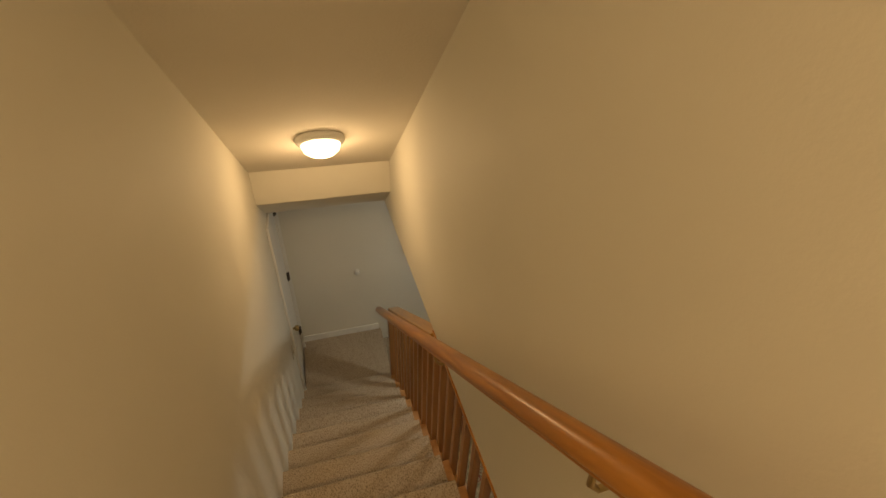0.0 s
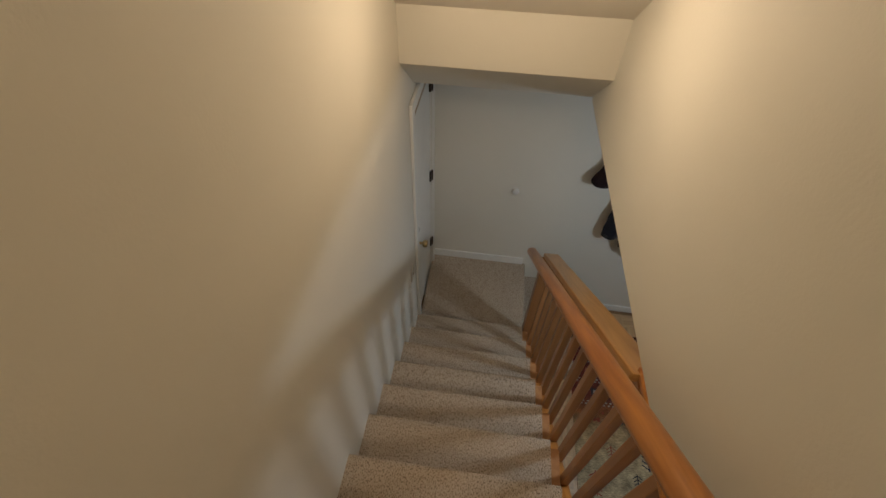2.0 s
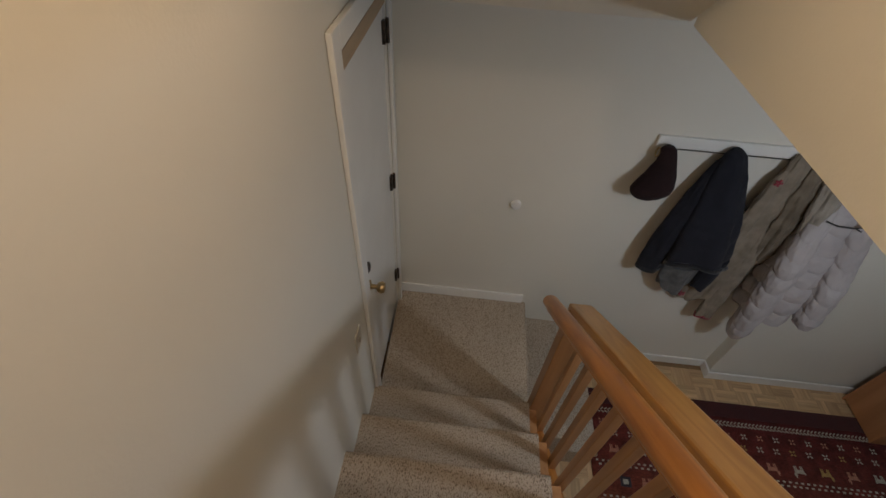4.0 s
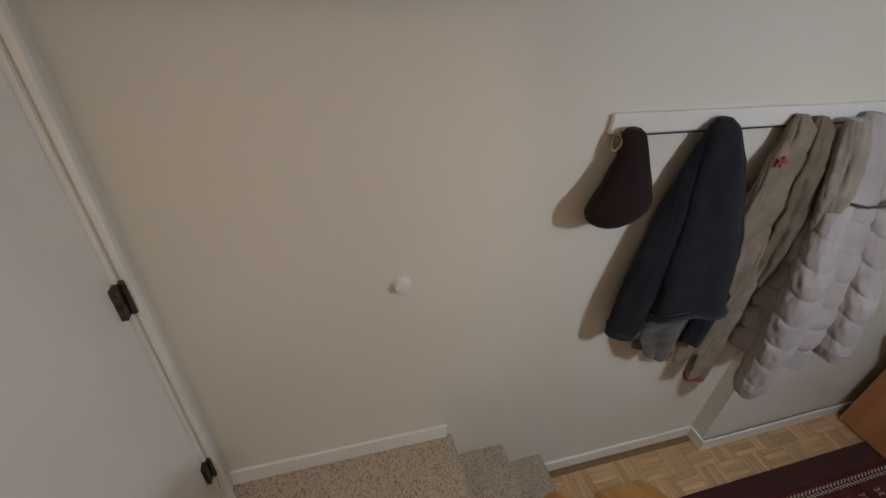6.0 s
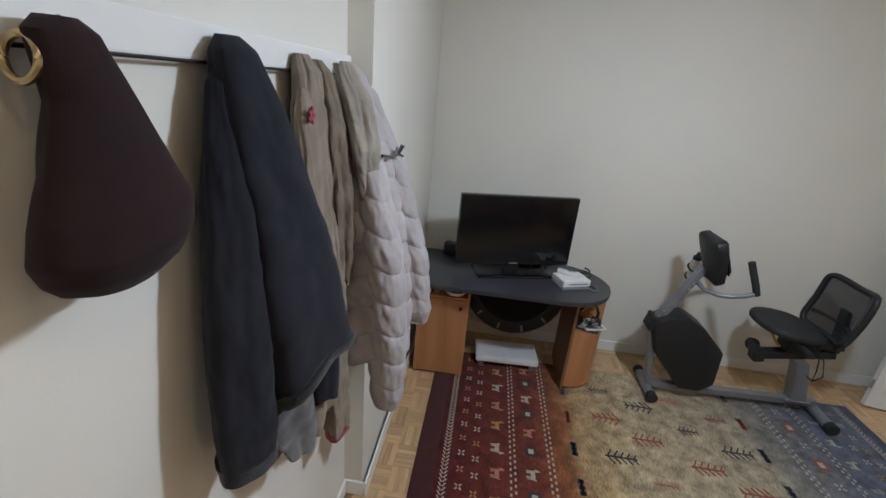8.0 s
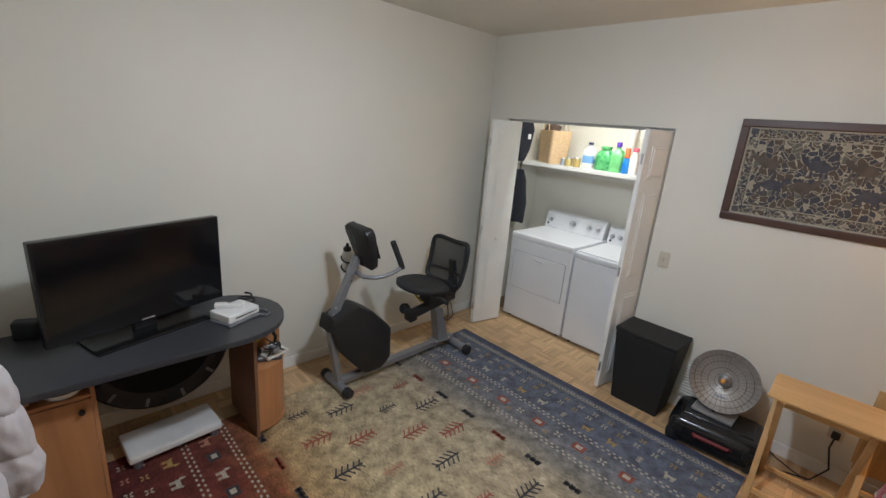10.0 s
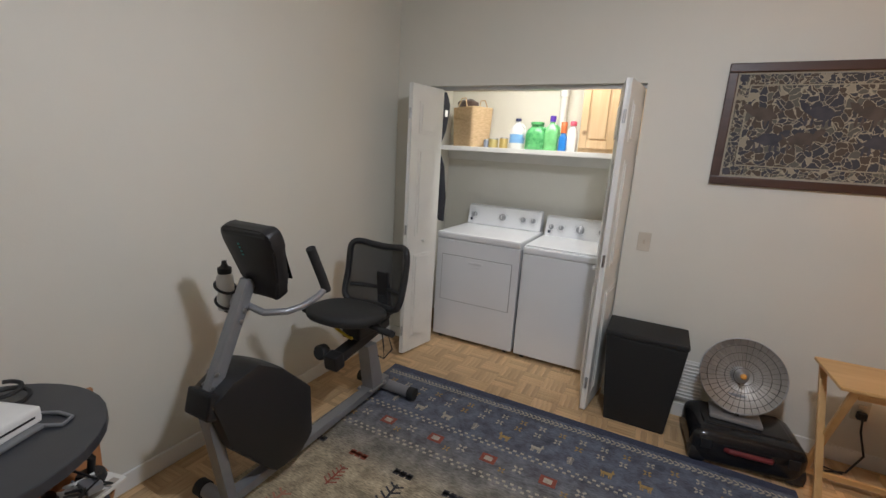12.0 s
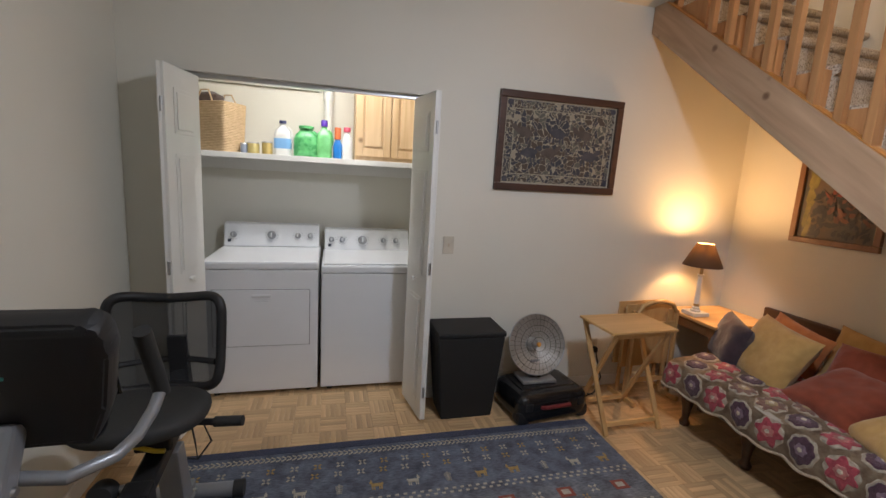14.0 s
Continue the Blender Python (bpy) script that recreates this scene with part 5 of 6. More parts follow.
for r, z in ((0.045, 0.040), (0.085, 0.037), (0.125, 0.033), (0.165, 0.024)):
    part("guard_ring", tube([tuple(hmx @ Vector((r * math.cos(a), r * math.sin(a), z))) for a in [2 * math.pi * k / 40 for k in range(41)]], 0.0016, 4, caps=False), DARKMETAL, ht)
part("element_cone", lathe([(0, 0.035), (0.016, 0.030), (0.020, -0.03), (0.045, -0.055), (0.045, -0.07), (0, -0.07)], (0, 0, 0), 20, None, hmx), STEEL, ht, "", True)
part("element", lathe([(0, 0.050), (0.013, 0.047), (0.016, 0.036), (0, 0.036)], (0, 0, 0), 16, None, hmx), material("orange_ceramic", (0.75, 0.33, 0.05), 0.5), ht, "orange heating element", True)
part("rear_cover", lathe([(0.10, -0.068), (0.07, -0.10), (0, -0.115)], (0, 0, 0), 24, None, hmx), GREY, ht, "", True)
part("top_clip", box((0, 0, 0), (0.02, 0.012, 0.02), 0.003, hmx @ Matrix.Translation((0, 0.205, 0.01))), DARKMETAL, ht)
vr = thing("floor_vent", "white louvred vent on the wall behind the heater", "vent", (1.93, YS + 0.0145, 0.12))
part("backing", span(-0.10, 0.10, 0.0, 0.008, 0.0, 0.26, 0.002), WHITE, vr)
for k in range(11):
    part("slat", box((0, 0.013, 0.02 + 0.022 * k), (0.18, 0.010, 0.006), 0.001), WHITE, vr)

RUBBERWOOD = wood("natural_rubberwood", (0.52, 0.30, 0.11), (0.64, 0.40, 0.17), 0.38, 0, 7.0, 0.08)
RUBBERWOOD_V = wood("natural_rubberwood_upright", (0.50, 0.29, 0.11), (0.62, 0.39, 0.17), 0.4, 2, 7.0, 0.1)


def slat(p, q, w, d, up=(0, 1, 0)):
    """A flat bar from p to q, w wide across up and d thick."""
    p, q = Vector(p), Vector(q)
    z = (q - p).normalized()
    x = Vector(up).cross(z).normalized()
    y = z.cross(x)
    m = Matrix((x, y, z)).transposed().to_4x4()
    m.translation = (p + q) / 2
    return box((0, 0, 0), (d, w, (q - p).length), 0.004, m)


tt = thing("tray_table", "folding wooden tray table with crossed legs", "tray table", (1.20, 0.485, 0), 2)
part("tabletop", box((0, 0, 0.652), (0.48, 0.335, 0.016), 0.005), RUBBERWOOD, tt)
for s in (-1, 1):
    part("leg", slat((s * 0.205, -0.155, 0.642), (s * 0.195, 0.165, 0.0), 0.03, 0.018, (1, 0, 0)), RUBBERWOOD_V, tt)
    part("leg", slat((s * 0.182, 0.145, 0.642), (s * 0.172, -0.185, 0.0), 0.03, 0.018, (1, 0, 0)), RUBBERWOOD_V, tt)
for y, z, w in ((0.135, 0.06, 0.36), (-0.155, 0.06, 0.33), (-0.14, 0.62, 0.38), (0.13, 0.62, 0.33)):
    part("rail", box((0, y, z), (w, 0.018, 0.028), 0.003), RUBBERWOOD, tt)

st = thing("folded_tray_stand", "folded wooden tray tables hanging on their stand", "tray stand", (0.80, 0.20, 0), 4)
for i, y in enumerate((-0.045, 0.03)):
    part("folded_top", box((0.02, y, 0.47), (0.42, 0.016, 0.46), 0.005), RUBBERWOOD_V, st)
    for s in (-1, 1):
        part("folded_leg", slat((0.02 + s * 0.16, y + 0.02, 0.03), (0.02 + s * 0.16, y + 0.02, 0.66), 0.016, 0.028, (0, 1, 0)), RUBBERWOOD_V, st)
for s in (-1, 1):
    part("post", slat((s * 0.19, 0.075, 0.0), (s * 0.17, 0.075, 0.66), 0.028, 0.024, (0, 1, 0)), RUBBERWOOD_V, st)
    part("floor_runner", box((s * 0.19, 0.04, 0.018), (0.03, 0.26, 0.034), 0.004), RUBBERWOOD, st)
part("handle_bow", tube([(-0.17, 0.075, 0.64), (-0.13, 0.075, 0.70), (-0.05, 0.075, 0.725), (0.05, 0.075, 0.725), (0.13, 0.075, 0.70), (0.17, 0.075, 0.64)], 0.016, 10), RUBBERWOOD, st, "bowed handle", True)
part("stretcher", box((0, 0.075, 0.15), (0.36, 0.02, 0.03), 0.003), RUBBERWOOD, st)
part("stretcher", box((0, 0.075, 0.55), (0.34, 0.02, 0.05), 0.003), RUBBERWOOD, st)

TABLEDARK = wood("dark_drawer", (0.16, 0.08, 0.03), (0.24, 0.12, 0.05), 0.45, 1, 6.0)
et = thing("end_table", "wooden end table with a light top in the corner", "end table", (0.30, 0.30, 0))
part("tabletop", box((0, 0, 0.609), (0.52, 0.46, 0.022), 0.006), RUBBERWOOD, et)
for sx in (-1, 1):
    for sy in (-1, 1):
        part("leg", box((sx * 0.225, sy * 0.195, 0.299), (0.035, 0.035, 0.598), 0.004), TABLEDARK, et)
for sy in (-1, 1):
    part("apron", box((0, sy * 0.197, 0.56), (0.41, 0.018, 0.07), 0.003), TABLEDARK, et)
for sx in (-1, 1):
    part("apron", box((sx * 0.227, 0, 0.56), (0.018, 0.35, 0.07), 0.003), TABLEDARK, et)
part("drawer_front", box((0.238, 0, 0.56), (0.006, 0.28, 0.055), 0.002), TABLEDARK, et)

LX, LY = 0.47, 0.27
tl = thing("table_lamp", "lit table lamp with a dark brown tapered shade and white column", "table lamp", (LX, LY, 0.6205))
part("plinth", box((0, 0, 0.014), (0.125, 0.125, 0.026), 0.004), PLASTIC, tl, "square white plinth")
part("column", lathe([(0.034, 0.027), (0.034, 0.037), (0.024, 0.045), (0.026, 0.055), (0.018, 0.065), (0.0165, 0.15), (0.0150, 0.25), (0.0140, 0.28), (0.022, 0.288), (0.024, 0.298), (0, 0.298)], (0, 0, 0), 24), PLASTIC, tl, "white turned column", True)
part("collar", lathe([(0.019, 0.066), (0.020, 0.075), (0.019, 0.084)], (0, 0, 0), 20), BRASS, tl, "", True)
part("socket", lathe([(0, 0.299), (0.012, 0.299), (0.012, 0.350), (0.016, 0.352), (0.016, 0.385), (0, 0.385)], (0, 0, 0), 16), BRASS, tl, "", True)
shade = material("brown_shade_card", (0.060, 0.038, 0.022), 0.8)
tn = shade.node_tree
tb = tn.nodes.new("ShaderNodeBsdfTranslucent")
tb.inputs["Color"].default_value = (0.62, 0.42, 0.22, 1)
tm2 = tn.nodes.new("ShaderNodeMixShader")
tm2.inputs[0].default_value = 0.08
tn.links.new(tn.nodes["Principled BSDF"].outputs[0], tm2.inputs[1])
tn.links.new(tb.outputs[0], tm2.inputs[2])
tn.links.new(tm2.outputs[0], tn.nodes["Material Output"].inputs["Surface"])
part("shade", lathe([(0.128, 0.360), (0.055, 0.520), (0.0535, 0.520), (0.1265, 0.360), (0.128, 0.360)], (0, 0, 0), 40), shade, tl, "dark brown tapered shade", True)
part("bulb", lathe([(0, 0.386), (0.012, 0.388), (0.028, 0.42), (0.028, 0.44), (0.018, 0.465), (0, 0.472)], (0, 0, 0), 18), material("lit_bulb", (0.9, 0.8, 0.6), 0.4, emit=(1.0, 0.66, 0.30), strength=30.0), tl, "lit bulb", True)

# ---- sofa under the stairs ----
DARKWOOD = wood("dark_stained_wood", (0.045, 0.020, 0.010), (0.095, 0.045, 0.022), 0.38, 1, 7.0, 0.08)
sofa = thing("daybed", "dark wooden daybed with a crocheted floral cover", "daybed", (0, 0, 0))
SY0, SY1 = 0.56, 2.50
part("side_rail", span(0.835, 0.875, SY0, SY1, 0.235, 0.315, 0.006), DARKWOOD, sofa)
part("side_rail", span(0.055, 0.095, SY0, SY1, 0.235, 0.315, 0.006), DARKWOOD, sofa)
for y in (SY0 + 0.03, 1.52, SY1 - 0.03):
    part("cross_rail", span(0.096, 0.834, y - 0.03, y + 0.03, 0.245, 0.30, 0.004), DARKWOOD, sofa)
for y in (SY0 + 0.06, 1.05, SY1 - 0.06):
    for x in (0.78, 0.13):
        b = lathe([(0, 0), (0.028, 0), (0.034, 0.02), (0.020, 0.05), (0.026, 0.11), (0.040, 0.17), (0.030, 0.20), (0.034, 0.244), (0, 0.244)], (x, y, 0), 16)
        part("turned_leg", b, DARKWOOD, sofa, "dark turned leg", True)
part("back_rail", span(0.022, 0.058, 0.44, SY1, 0.62, 0.725, 0.012), DARKWOOD, sofa, "dark back rail")
for y in (0.48, 1.1, 1.75, SY1 - 0.05):
    part("back_post", span(0.026, 0.054, y - 0.03, y + 0.03, 0.0, 0.62, 0.005), DARKWOOD, sofa)


def soft_box(c, s, p=0.35, seg=30, lump=0.012, seed=0.0):
    """A cushion-like block: a squared ellipsoid with soft dents."""
    b = bmesh.new()
    bmesh.ops.create_uvsphere(b, u_segments=seg * 2, v_segments=seg, radius=1.0)
    for v in b.verts:
        x, y, z = [math.copysign(abs(t) ** p, t) for t in v.co]
        n = lump * noise.noise((x * 2 + seed, y * 2, z * 2))
        v.co = Vector((c[0] + s[0] / 2 * x, c[1] + s[1] / 2 * y, c[2] + s[2] / 2 * z + n))
    return b


def pillow(c_label, mat, m, w=0.45, h=0.45, d=0.15, seed=0.0):
    b = bmesh.new()
    n = 22
    for side in (1, -1):
        grid = []
        for i in range(n + 1):
            row = []
            for j in range(n + 1):
                u, v = 2 * i / n - 1, 2 * j / n - 1
                puff = ((1 - u ** 4) * (1 - v ** 4)) ** 0.55
                pinch = 1 - 0.07 * (1 - u * u) * (v ** 4)
                pinch2 = 1 - 0.07 * (1 - v * v) * (u ** 4)
                wr = 0.10 * noise.noise((u * 2.2 + seed, v * 2.2, side)) + 0.05 * noise.noise((u * 6 + seed, v * 6, side))
                row.append(b.verts.new((w / 2 * u * pinch2, side * (d / 2) * puff * (1 + wr * 1.3), h / 2 * v * pinch)))
            grid.append(row)
        for i in range(n):
            for j in range(n):
                b.faces.new((grid[i][j], grid[i + 1][j], grid[i + 1][j + 1], grid[i][j + 1]))
    bmesh.ops.remove_doubles(b, verts=b.verts[:], dist=0.0008)
    t = thing("throw_pillow", c_label, "pillow", group="pillows on the daybed")
    t.matrix_basis = m
    part("cover", b, mat, t, "", True)
    return t


part("mattress", soft_box((0.475, (SY0 + SY1) / 2, 0.375), (0.86, SY1 - SY0 - 0.02, 0.125), 0.22, lump=0.010), cloth("ticking", (0.50, 0.44, 0.36), (0.42, 0.37, 0.30)), sofa, "", True)
cv = thing("crocheted_cover", "crocheted blanket of red, purple and cream flowers", "blanket", (0, 0, 0))
cb = bmesh.new()
rows_ = []
prof = [(0.06, 0.455)] + [(0.06 + 0.80 * k / 16, 0.452 - 0.004 * math.sin(k)) for k in range(1, 16)] + [(0.885, 0.440), (0.912, 0.415), (0.922, 0.375), (0.925, 0.33), (0.928, 0.285)]
run = [0.0]
for p, q in zip(prof, prof[1:]):
    run.append(run[-1] + math.dist(p, q))


def cover_point(s, yv, lift=0.0):
    """A point of the cover: s metres from the wall across the seat and down its front, at yv along it."""
    x, z = float(np.interp(s, run, [p[0] for p in prof])), float(np.interp(s, run, [p[1] for p in prof]))
    fall = min(1.0, max(0.0, (s - run[16]) / (run[-1] - run[16])))
    nx = min(1.0, fall * 3)
    z += 0.010 * noise.noise((x * 5, yv * 5, 0.3)) - 0.018 * abs(math.sin(yv * 19)) * max(0.0, fall - 0.75) * 4 - 0.05 * max(0, (SY0 - yv) / 0.03)
    return (x + 0.010 * fall * math.sin(yv * 23) + lift * nx, yv, z + lift * (1 - 0.8 * nx))


N, M = 110, 40
for j in range(N + 1):
    yv = SY0 - 0.03 + (SY1 - SY0 + 0.04) * j / N
    rows_.append([cb.verts.new(cover_point(run[-1] * i / M, yv)) for i in range(M + 1)])
for u, w2 in zip(rows_, rows_[1:]):
    for k in range(M):
        cb.faces.new((u[k], u[k + 1], w2[k + 1], w2[k]))
bmesh.ops.solidify(cb, geom=cb.faces[:], thickness=0.006)
YARN = material("cream_crochet", (0.38, 0.285, 0.19), 0.9, color2=(0.25, 0.165, 0.105), scale=22.0, bump=0.8, bump_scale=130.0, spec=0.2, sheen=0.2)
part("blanket", cb, YARN, cv, "", True)


def yarn(name, c):
    return cloth(name, c, tuple(x * 0.6 for x in c), scale=45.0, bump=0.8, bump_scale=140.0)


YARNS = [(yarn("crimson_yarn", (0.42, 0.07, 0.09)), yarn("rose_yarn", (0.52, 0.20, 0.18))), (yarn("purple_yarn", (0.095, 0.045, 0.065)), yarn("mauve_yarn", (0.24, 0.16, 0.20))), (yarn("brown_yarn", (0.24, 0.13, 0.10)), yarn("tan_yarn", (0.42, 0.32, 0.18)))]
PALE = yarn("ivory_yarn", (0.47, 0.40, 0.305))
CENTRE = yarn("pale_yarn", (0.62, 0.54, 0.42))


def disc(s0, y0, r, lobes, depth, lift, turn):
    """A lobed crochet round that follows the cover."""
    b = bmesh.new()
    n = 36
    mid = b.verts.new(cover_point(s0, y0, lift + 0.003))
    loops = []
    for f, up in ((0.55, 0.003), (0.92, 0.002), (1.0, -0.004)):
        loops.append([b.verts.new(cover_point(s0 + r * f * (1 + depth * math.cos(lobes * a)) * math.cos(a + turn), y0 + r * f * (1 + depth * math.cos(lobes * a)) * math.sin(a + turn), lift + up)) for a in [2 * math.pi * k / n for k in range(n)]])
    for k in range(n):
        b.faces.new((mid, loops[0][k], loops[0][(k + 1) % n]))
        for u, w in zip(loops, loops[1:]):
            b.faces.new((u[k], w[k], w[(k + 1) % n], u[(k + 1) % n]))
    return b


rnd = random.Random(21)
FS = 0.158
for j in range(13):
    for i in range(6):
        s0 = run[-1] - 0.075 - i * FS * 0.93
        y0 = SY0 + 0.05 + j * FS + (FS / 2 if i % 2 else 0)
        if y0 > SY1 - 0.06 or s0 < 0.09:
            continue
        kind_ = (i // 2 + j + i % 2) % 2 if rnd.random() < 0.85 else 2
        turn = rnd.uniform(0, 1)
        outer, inner = YARNS[kind_]
        part("pale_round", disc(s0, y0, 0.070, 8, 0.05, 0.003, turn), PALE, cv, "", True)
        fl = part("crochet_flower", disc(s0, y0, 0.059, 8 if kind_ else 6, 0.06 if kind_ == 1 else 0.20, 0.007, turn), outer, cv, "", True)
        part("inner_round", disc(s0, y0, 0.028, 6, 0.12, 0.0115, turn + 0.5), inner, fl, "", True)
        part("flower_centre", disc(s0, y0, 0.011, 5, 0.1, 0.0155, 0), CENTRE, fl, "", True)
edge = [(0.932 + 0.010 * math.sin(y * 23), y, 0.281 - 0.018 * abs(math.sin(y * 19)) + 0.010 * noise.noise((0.928 * 5, y * 5, 0.3))) for y in np.linspace(SY0 - 0.025, SY1, 150)]
part("edging", tube(edge, 0.007, 6), cloth("cream_yarn", (0.50, 0.39, 0.28), (0.40, 0.31, 0.22), scale=40.0), cv, "cream scalloped edging", True)

YEL = cloth("mustard_weave", (0.52, 0.33, 0.12), (0.44, 0.27, 0.09), scale=20.0)
RUST = cloth("rust_red_weave", (0.25, 0.058, 0.028), (0.19, 0.042, 0.02), scale=20.0)
PLUM = cloth("dark_plum_weave", (0.065, 0.045, 0.055), (0.045, 0.032, 0.040), scale=20.0)
ORANGE = cloth("orange_weave", (0.48, 0.17, 0.05), (0.38, 0.12, 0.035), scale=20.0)
pillow("dark plum throw pillow leaning in the daybed's corner", PLUM, pose(0.52, 0.615, 0.555, -16, 6, 62), 0.35, 0.32, 0.13, 1.0)
pillow("orange throw pillow against the back rail", ORANGE, pose(0.27, 0.82, 0.572, -14, 10, 84), 0.38, 0.34, 0.12, 2.0)
pillow("large mustard throw pillow leaning on the others", YEL, pose(0.50, 0.87, 0.572, -28, 4, 74), 0.45, 0.40, 0.15, 3.0)
pillow("rust red throw pillow propped on the back rail", RUST, pose(0.29, 1.24, 0.570, -30, -6, 86), 0.42, 0.34, 0.14, 4.0)
pillow("mustard throw pillow behind the red ones", YEL, pose(0.15, 1.12, 0.585, -16, 4, 86), 0.38, 0.36, 0.10, 5.0)
pillow("rust red throw pillow lying on the seat", RUST, pose(0.52, 1.29, 0.515, -68, 0, 80), 0.40, 0.42, 0.15, 6.0)
pillow("small mustard throw pillow at the seat's edge", YEL, pose(0.66, 1.62, 0.515, -62, 0, 60), 0.34, 0.34, 0.13, 7.0)

# ---- pictures ----
def framed(name, label, m, w, h, border, frame_mat):
    """A framed picture in local x (width) and z (height), its back at y 0 and its face towards +y."""
    t = thing(name, label, "picture")
    t.matrix_basis = m
    for p in ((-w / 2, w / 2, h / 2 - border, h / 2), (-w / 2, w / 2, -h / 2, -h / 2 + border), (-w / 2, -w / 2 + border, -h / 2 + border + 0.0005, h / 2 - border - 0.0005), (w / 2 - border, w / 2, -h / 2 + border + 0.0005, h / 2 - border - 0.0005)):
        part("frame_bar", span(p[0], p[1], 0.001, 0.028, p[2], p[3], 0.005), frame_mat, t)
    return t


def leaf_shape(b, cx, cz, l, w, a, y):
    pts = [(-1, 0), (-0.5, 0.8), (0.2, 1.0), (1, 0), (0.2, -0.8), (-0.5, -1.0)]
    vs = [b.verts.new((cx + l * p * math.cos(a) - w * q * math.sin(a), y, cz + l * p * math.sin(a) + w * q * math.cos(a))) for p, q in pts]
    b.faces.new(vs)


def batik_material(name, cells, gap):
    """Printed cloth: dark dyed cells of several inks parted by fine cream lines."""
    m = material(name, (0.1, 0.1, 0.1), 0.9, spec=0.1)
    nt = m.node_tree
    b = nt.nodes["Principled BSDF"]
    co = nt.nodes.new("ShaderNodeTexCoord")
    nz = nt.nodes.new("ShaderNodeTexNoise")
    nz.inputs["Scale"].default_value, nz.inputs["Detail"].default_value = 16.0, 3.0
    nt.links.new(co.outputs["Object"], nz.inputs["Vector"])
    warp = nt.nodes.new("ShaderNodeVectorMath")
    warp.operation = "MULTIPLY_ADD"
    warp.inputs[1].default_value = (0.075, 0.0, 0.075)
    nt.links.new(nz.outputs["Color"], warp.inputs[0])
    nt.links.new(co.outputs["Object"], warp.inputs[2])
    edge_ = nt.nodes.new("ShaderNodeTexVoronoi")
    edge_.feature = "DISTANCE_TO_EDGE"
    cell = nt.nodes.new("ShaderNodeTexVoronoi")
    for v in (edge_, cell):
        v.inputs["Scale"].default_value = cells
        nt.links.new(warp.outputs[0], v.inputs["Vector"])
    sep = nt.nodes.new("ShaderNodeSeparateColor")
    nt.links.new(cell.outputs["Color"], sep.inputs[0])
    pick = nt.nodes.new("ShaderNodeValToRGB")
    pick.color_ramp.interpolation = "CONSTANT"
    e = pick.color_ramp.elements
    e[0].position, e[0].color = 0.0, (0.070, 0.070, 0.082, 1)
    e[1].position, e[1].color = 0.30, (0.105, 0.085, 0.070, 1)
    for pos, c in ((0.52, (0.135, 0.130, 0.110, 1)), (0.70, (0.082, 0.076, 0.078, 1)), (0.91, (0.34, 0.30, 0.23, 1))):
        e.new(pos).color = c
    nt.links.new(sep.outputs[0], pick.inputs["Fac"])
    line = nt.nodes.new("ShaderNodeValToRGB")
    line.color_ramp.elements[0].position, line.color_ramp.elements[1].position = gap * 0.5, gap * 1.2
    line.color_ramp.elements[0].color, line.color_ramp.elements[1].color = (1, 1, 1, 1), (0, 0, 0, 1)
    nt.links.new(edge_.outputs["Distance"], line.inputs["Fac"])
    mx = nt.nodes.new("ShaderNodeMix")
    mx.data_type = "RGBA"
    nt.links.new(line.outputs["Color"], mx.inputs[0])
    nt.links.new(pick.outputs["Color"], mx.inputs[6])
    mx.inputs[7].default_value = (0.40, 0.36, 0.27, 1)
    nt.links.new(mx.outputs[2], b.inputs["Base Color"])
    return m


FRAME1 = wood("reddish_brown_frame", (0.052, 0.025, 0.017), (0.088, 0.043, 0.029), 0.4, 0, 7.0, 0.08)
PW, PH = 0.893, 0.626
pic = framed("framed_batik", "framed batik print of animals among leaves in dark blue and cream", Matrix.Translation((1.5585, YS + 0.001, 1.752)) @ pose(0, 0, 0, -1.5, 0, 0), PW, PH, 0.045, FRAME1)
part("mount", span(-PW / 2 + 0.045, PW / 2 - 0.045, 0.003, 0.010, -PH / 2 + 0.045, PH / 2 - 0.045), cloth("cream_linen", (0.42, 0.385, 0.30), (0.36, 0.32, 0.25), scale=40.0), pic, "cream cloth ground")
CW, CH = PW / 2 - 0.075, PH / 2 - 0.075
part("patterned_border", span(-CW - 0.020, CW + 0.020, 0.0101, 0.0106, -CH - 0.020, CH + 0.020), batik_material("batik_border", 46.0, 0.06), pic, "leafy printed border")
part("border_line", span(-CW + 0.030, CW - 0.030, 0.0107, 0.0110, -CH + 0.030, CH - 0.030), cloth("pale_line_cloth", (0.36, 0.325, 0.25), (0.30, 0.27, 0.20), scale=40.0), pic, "pale line round the field")
part("inner_field", span(-CW + 0.036, CW - 0.036, 0.0111, 0.0115, -CH + 0.036, CH - 0.036), batik_material("batik_field", 30.0, 0.045), pic, "dark dyed inner field")
inks = [cloth("ink_grey", (0.088, 0.086, 0.096), (0.052, 0.052, 0.068), scale=14.0), cloth("ink_brown", (0.120, 0.098, 0.082), (0.075, 0.062, 0.056), scale=14.0)]
rnd = random.Random(11)
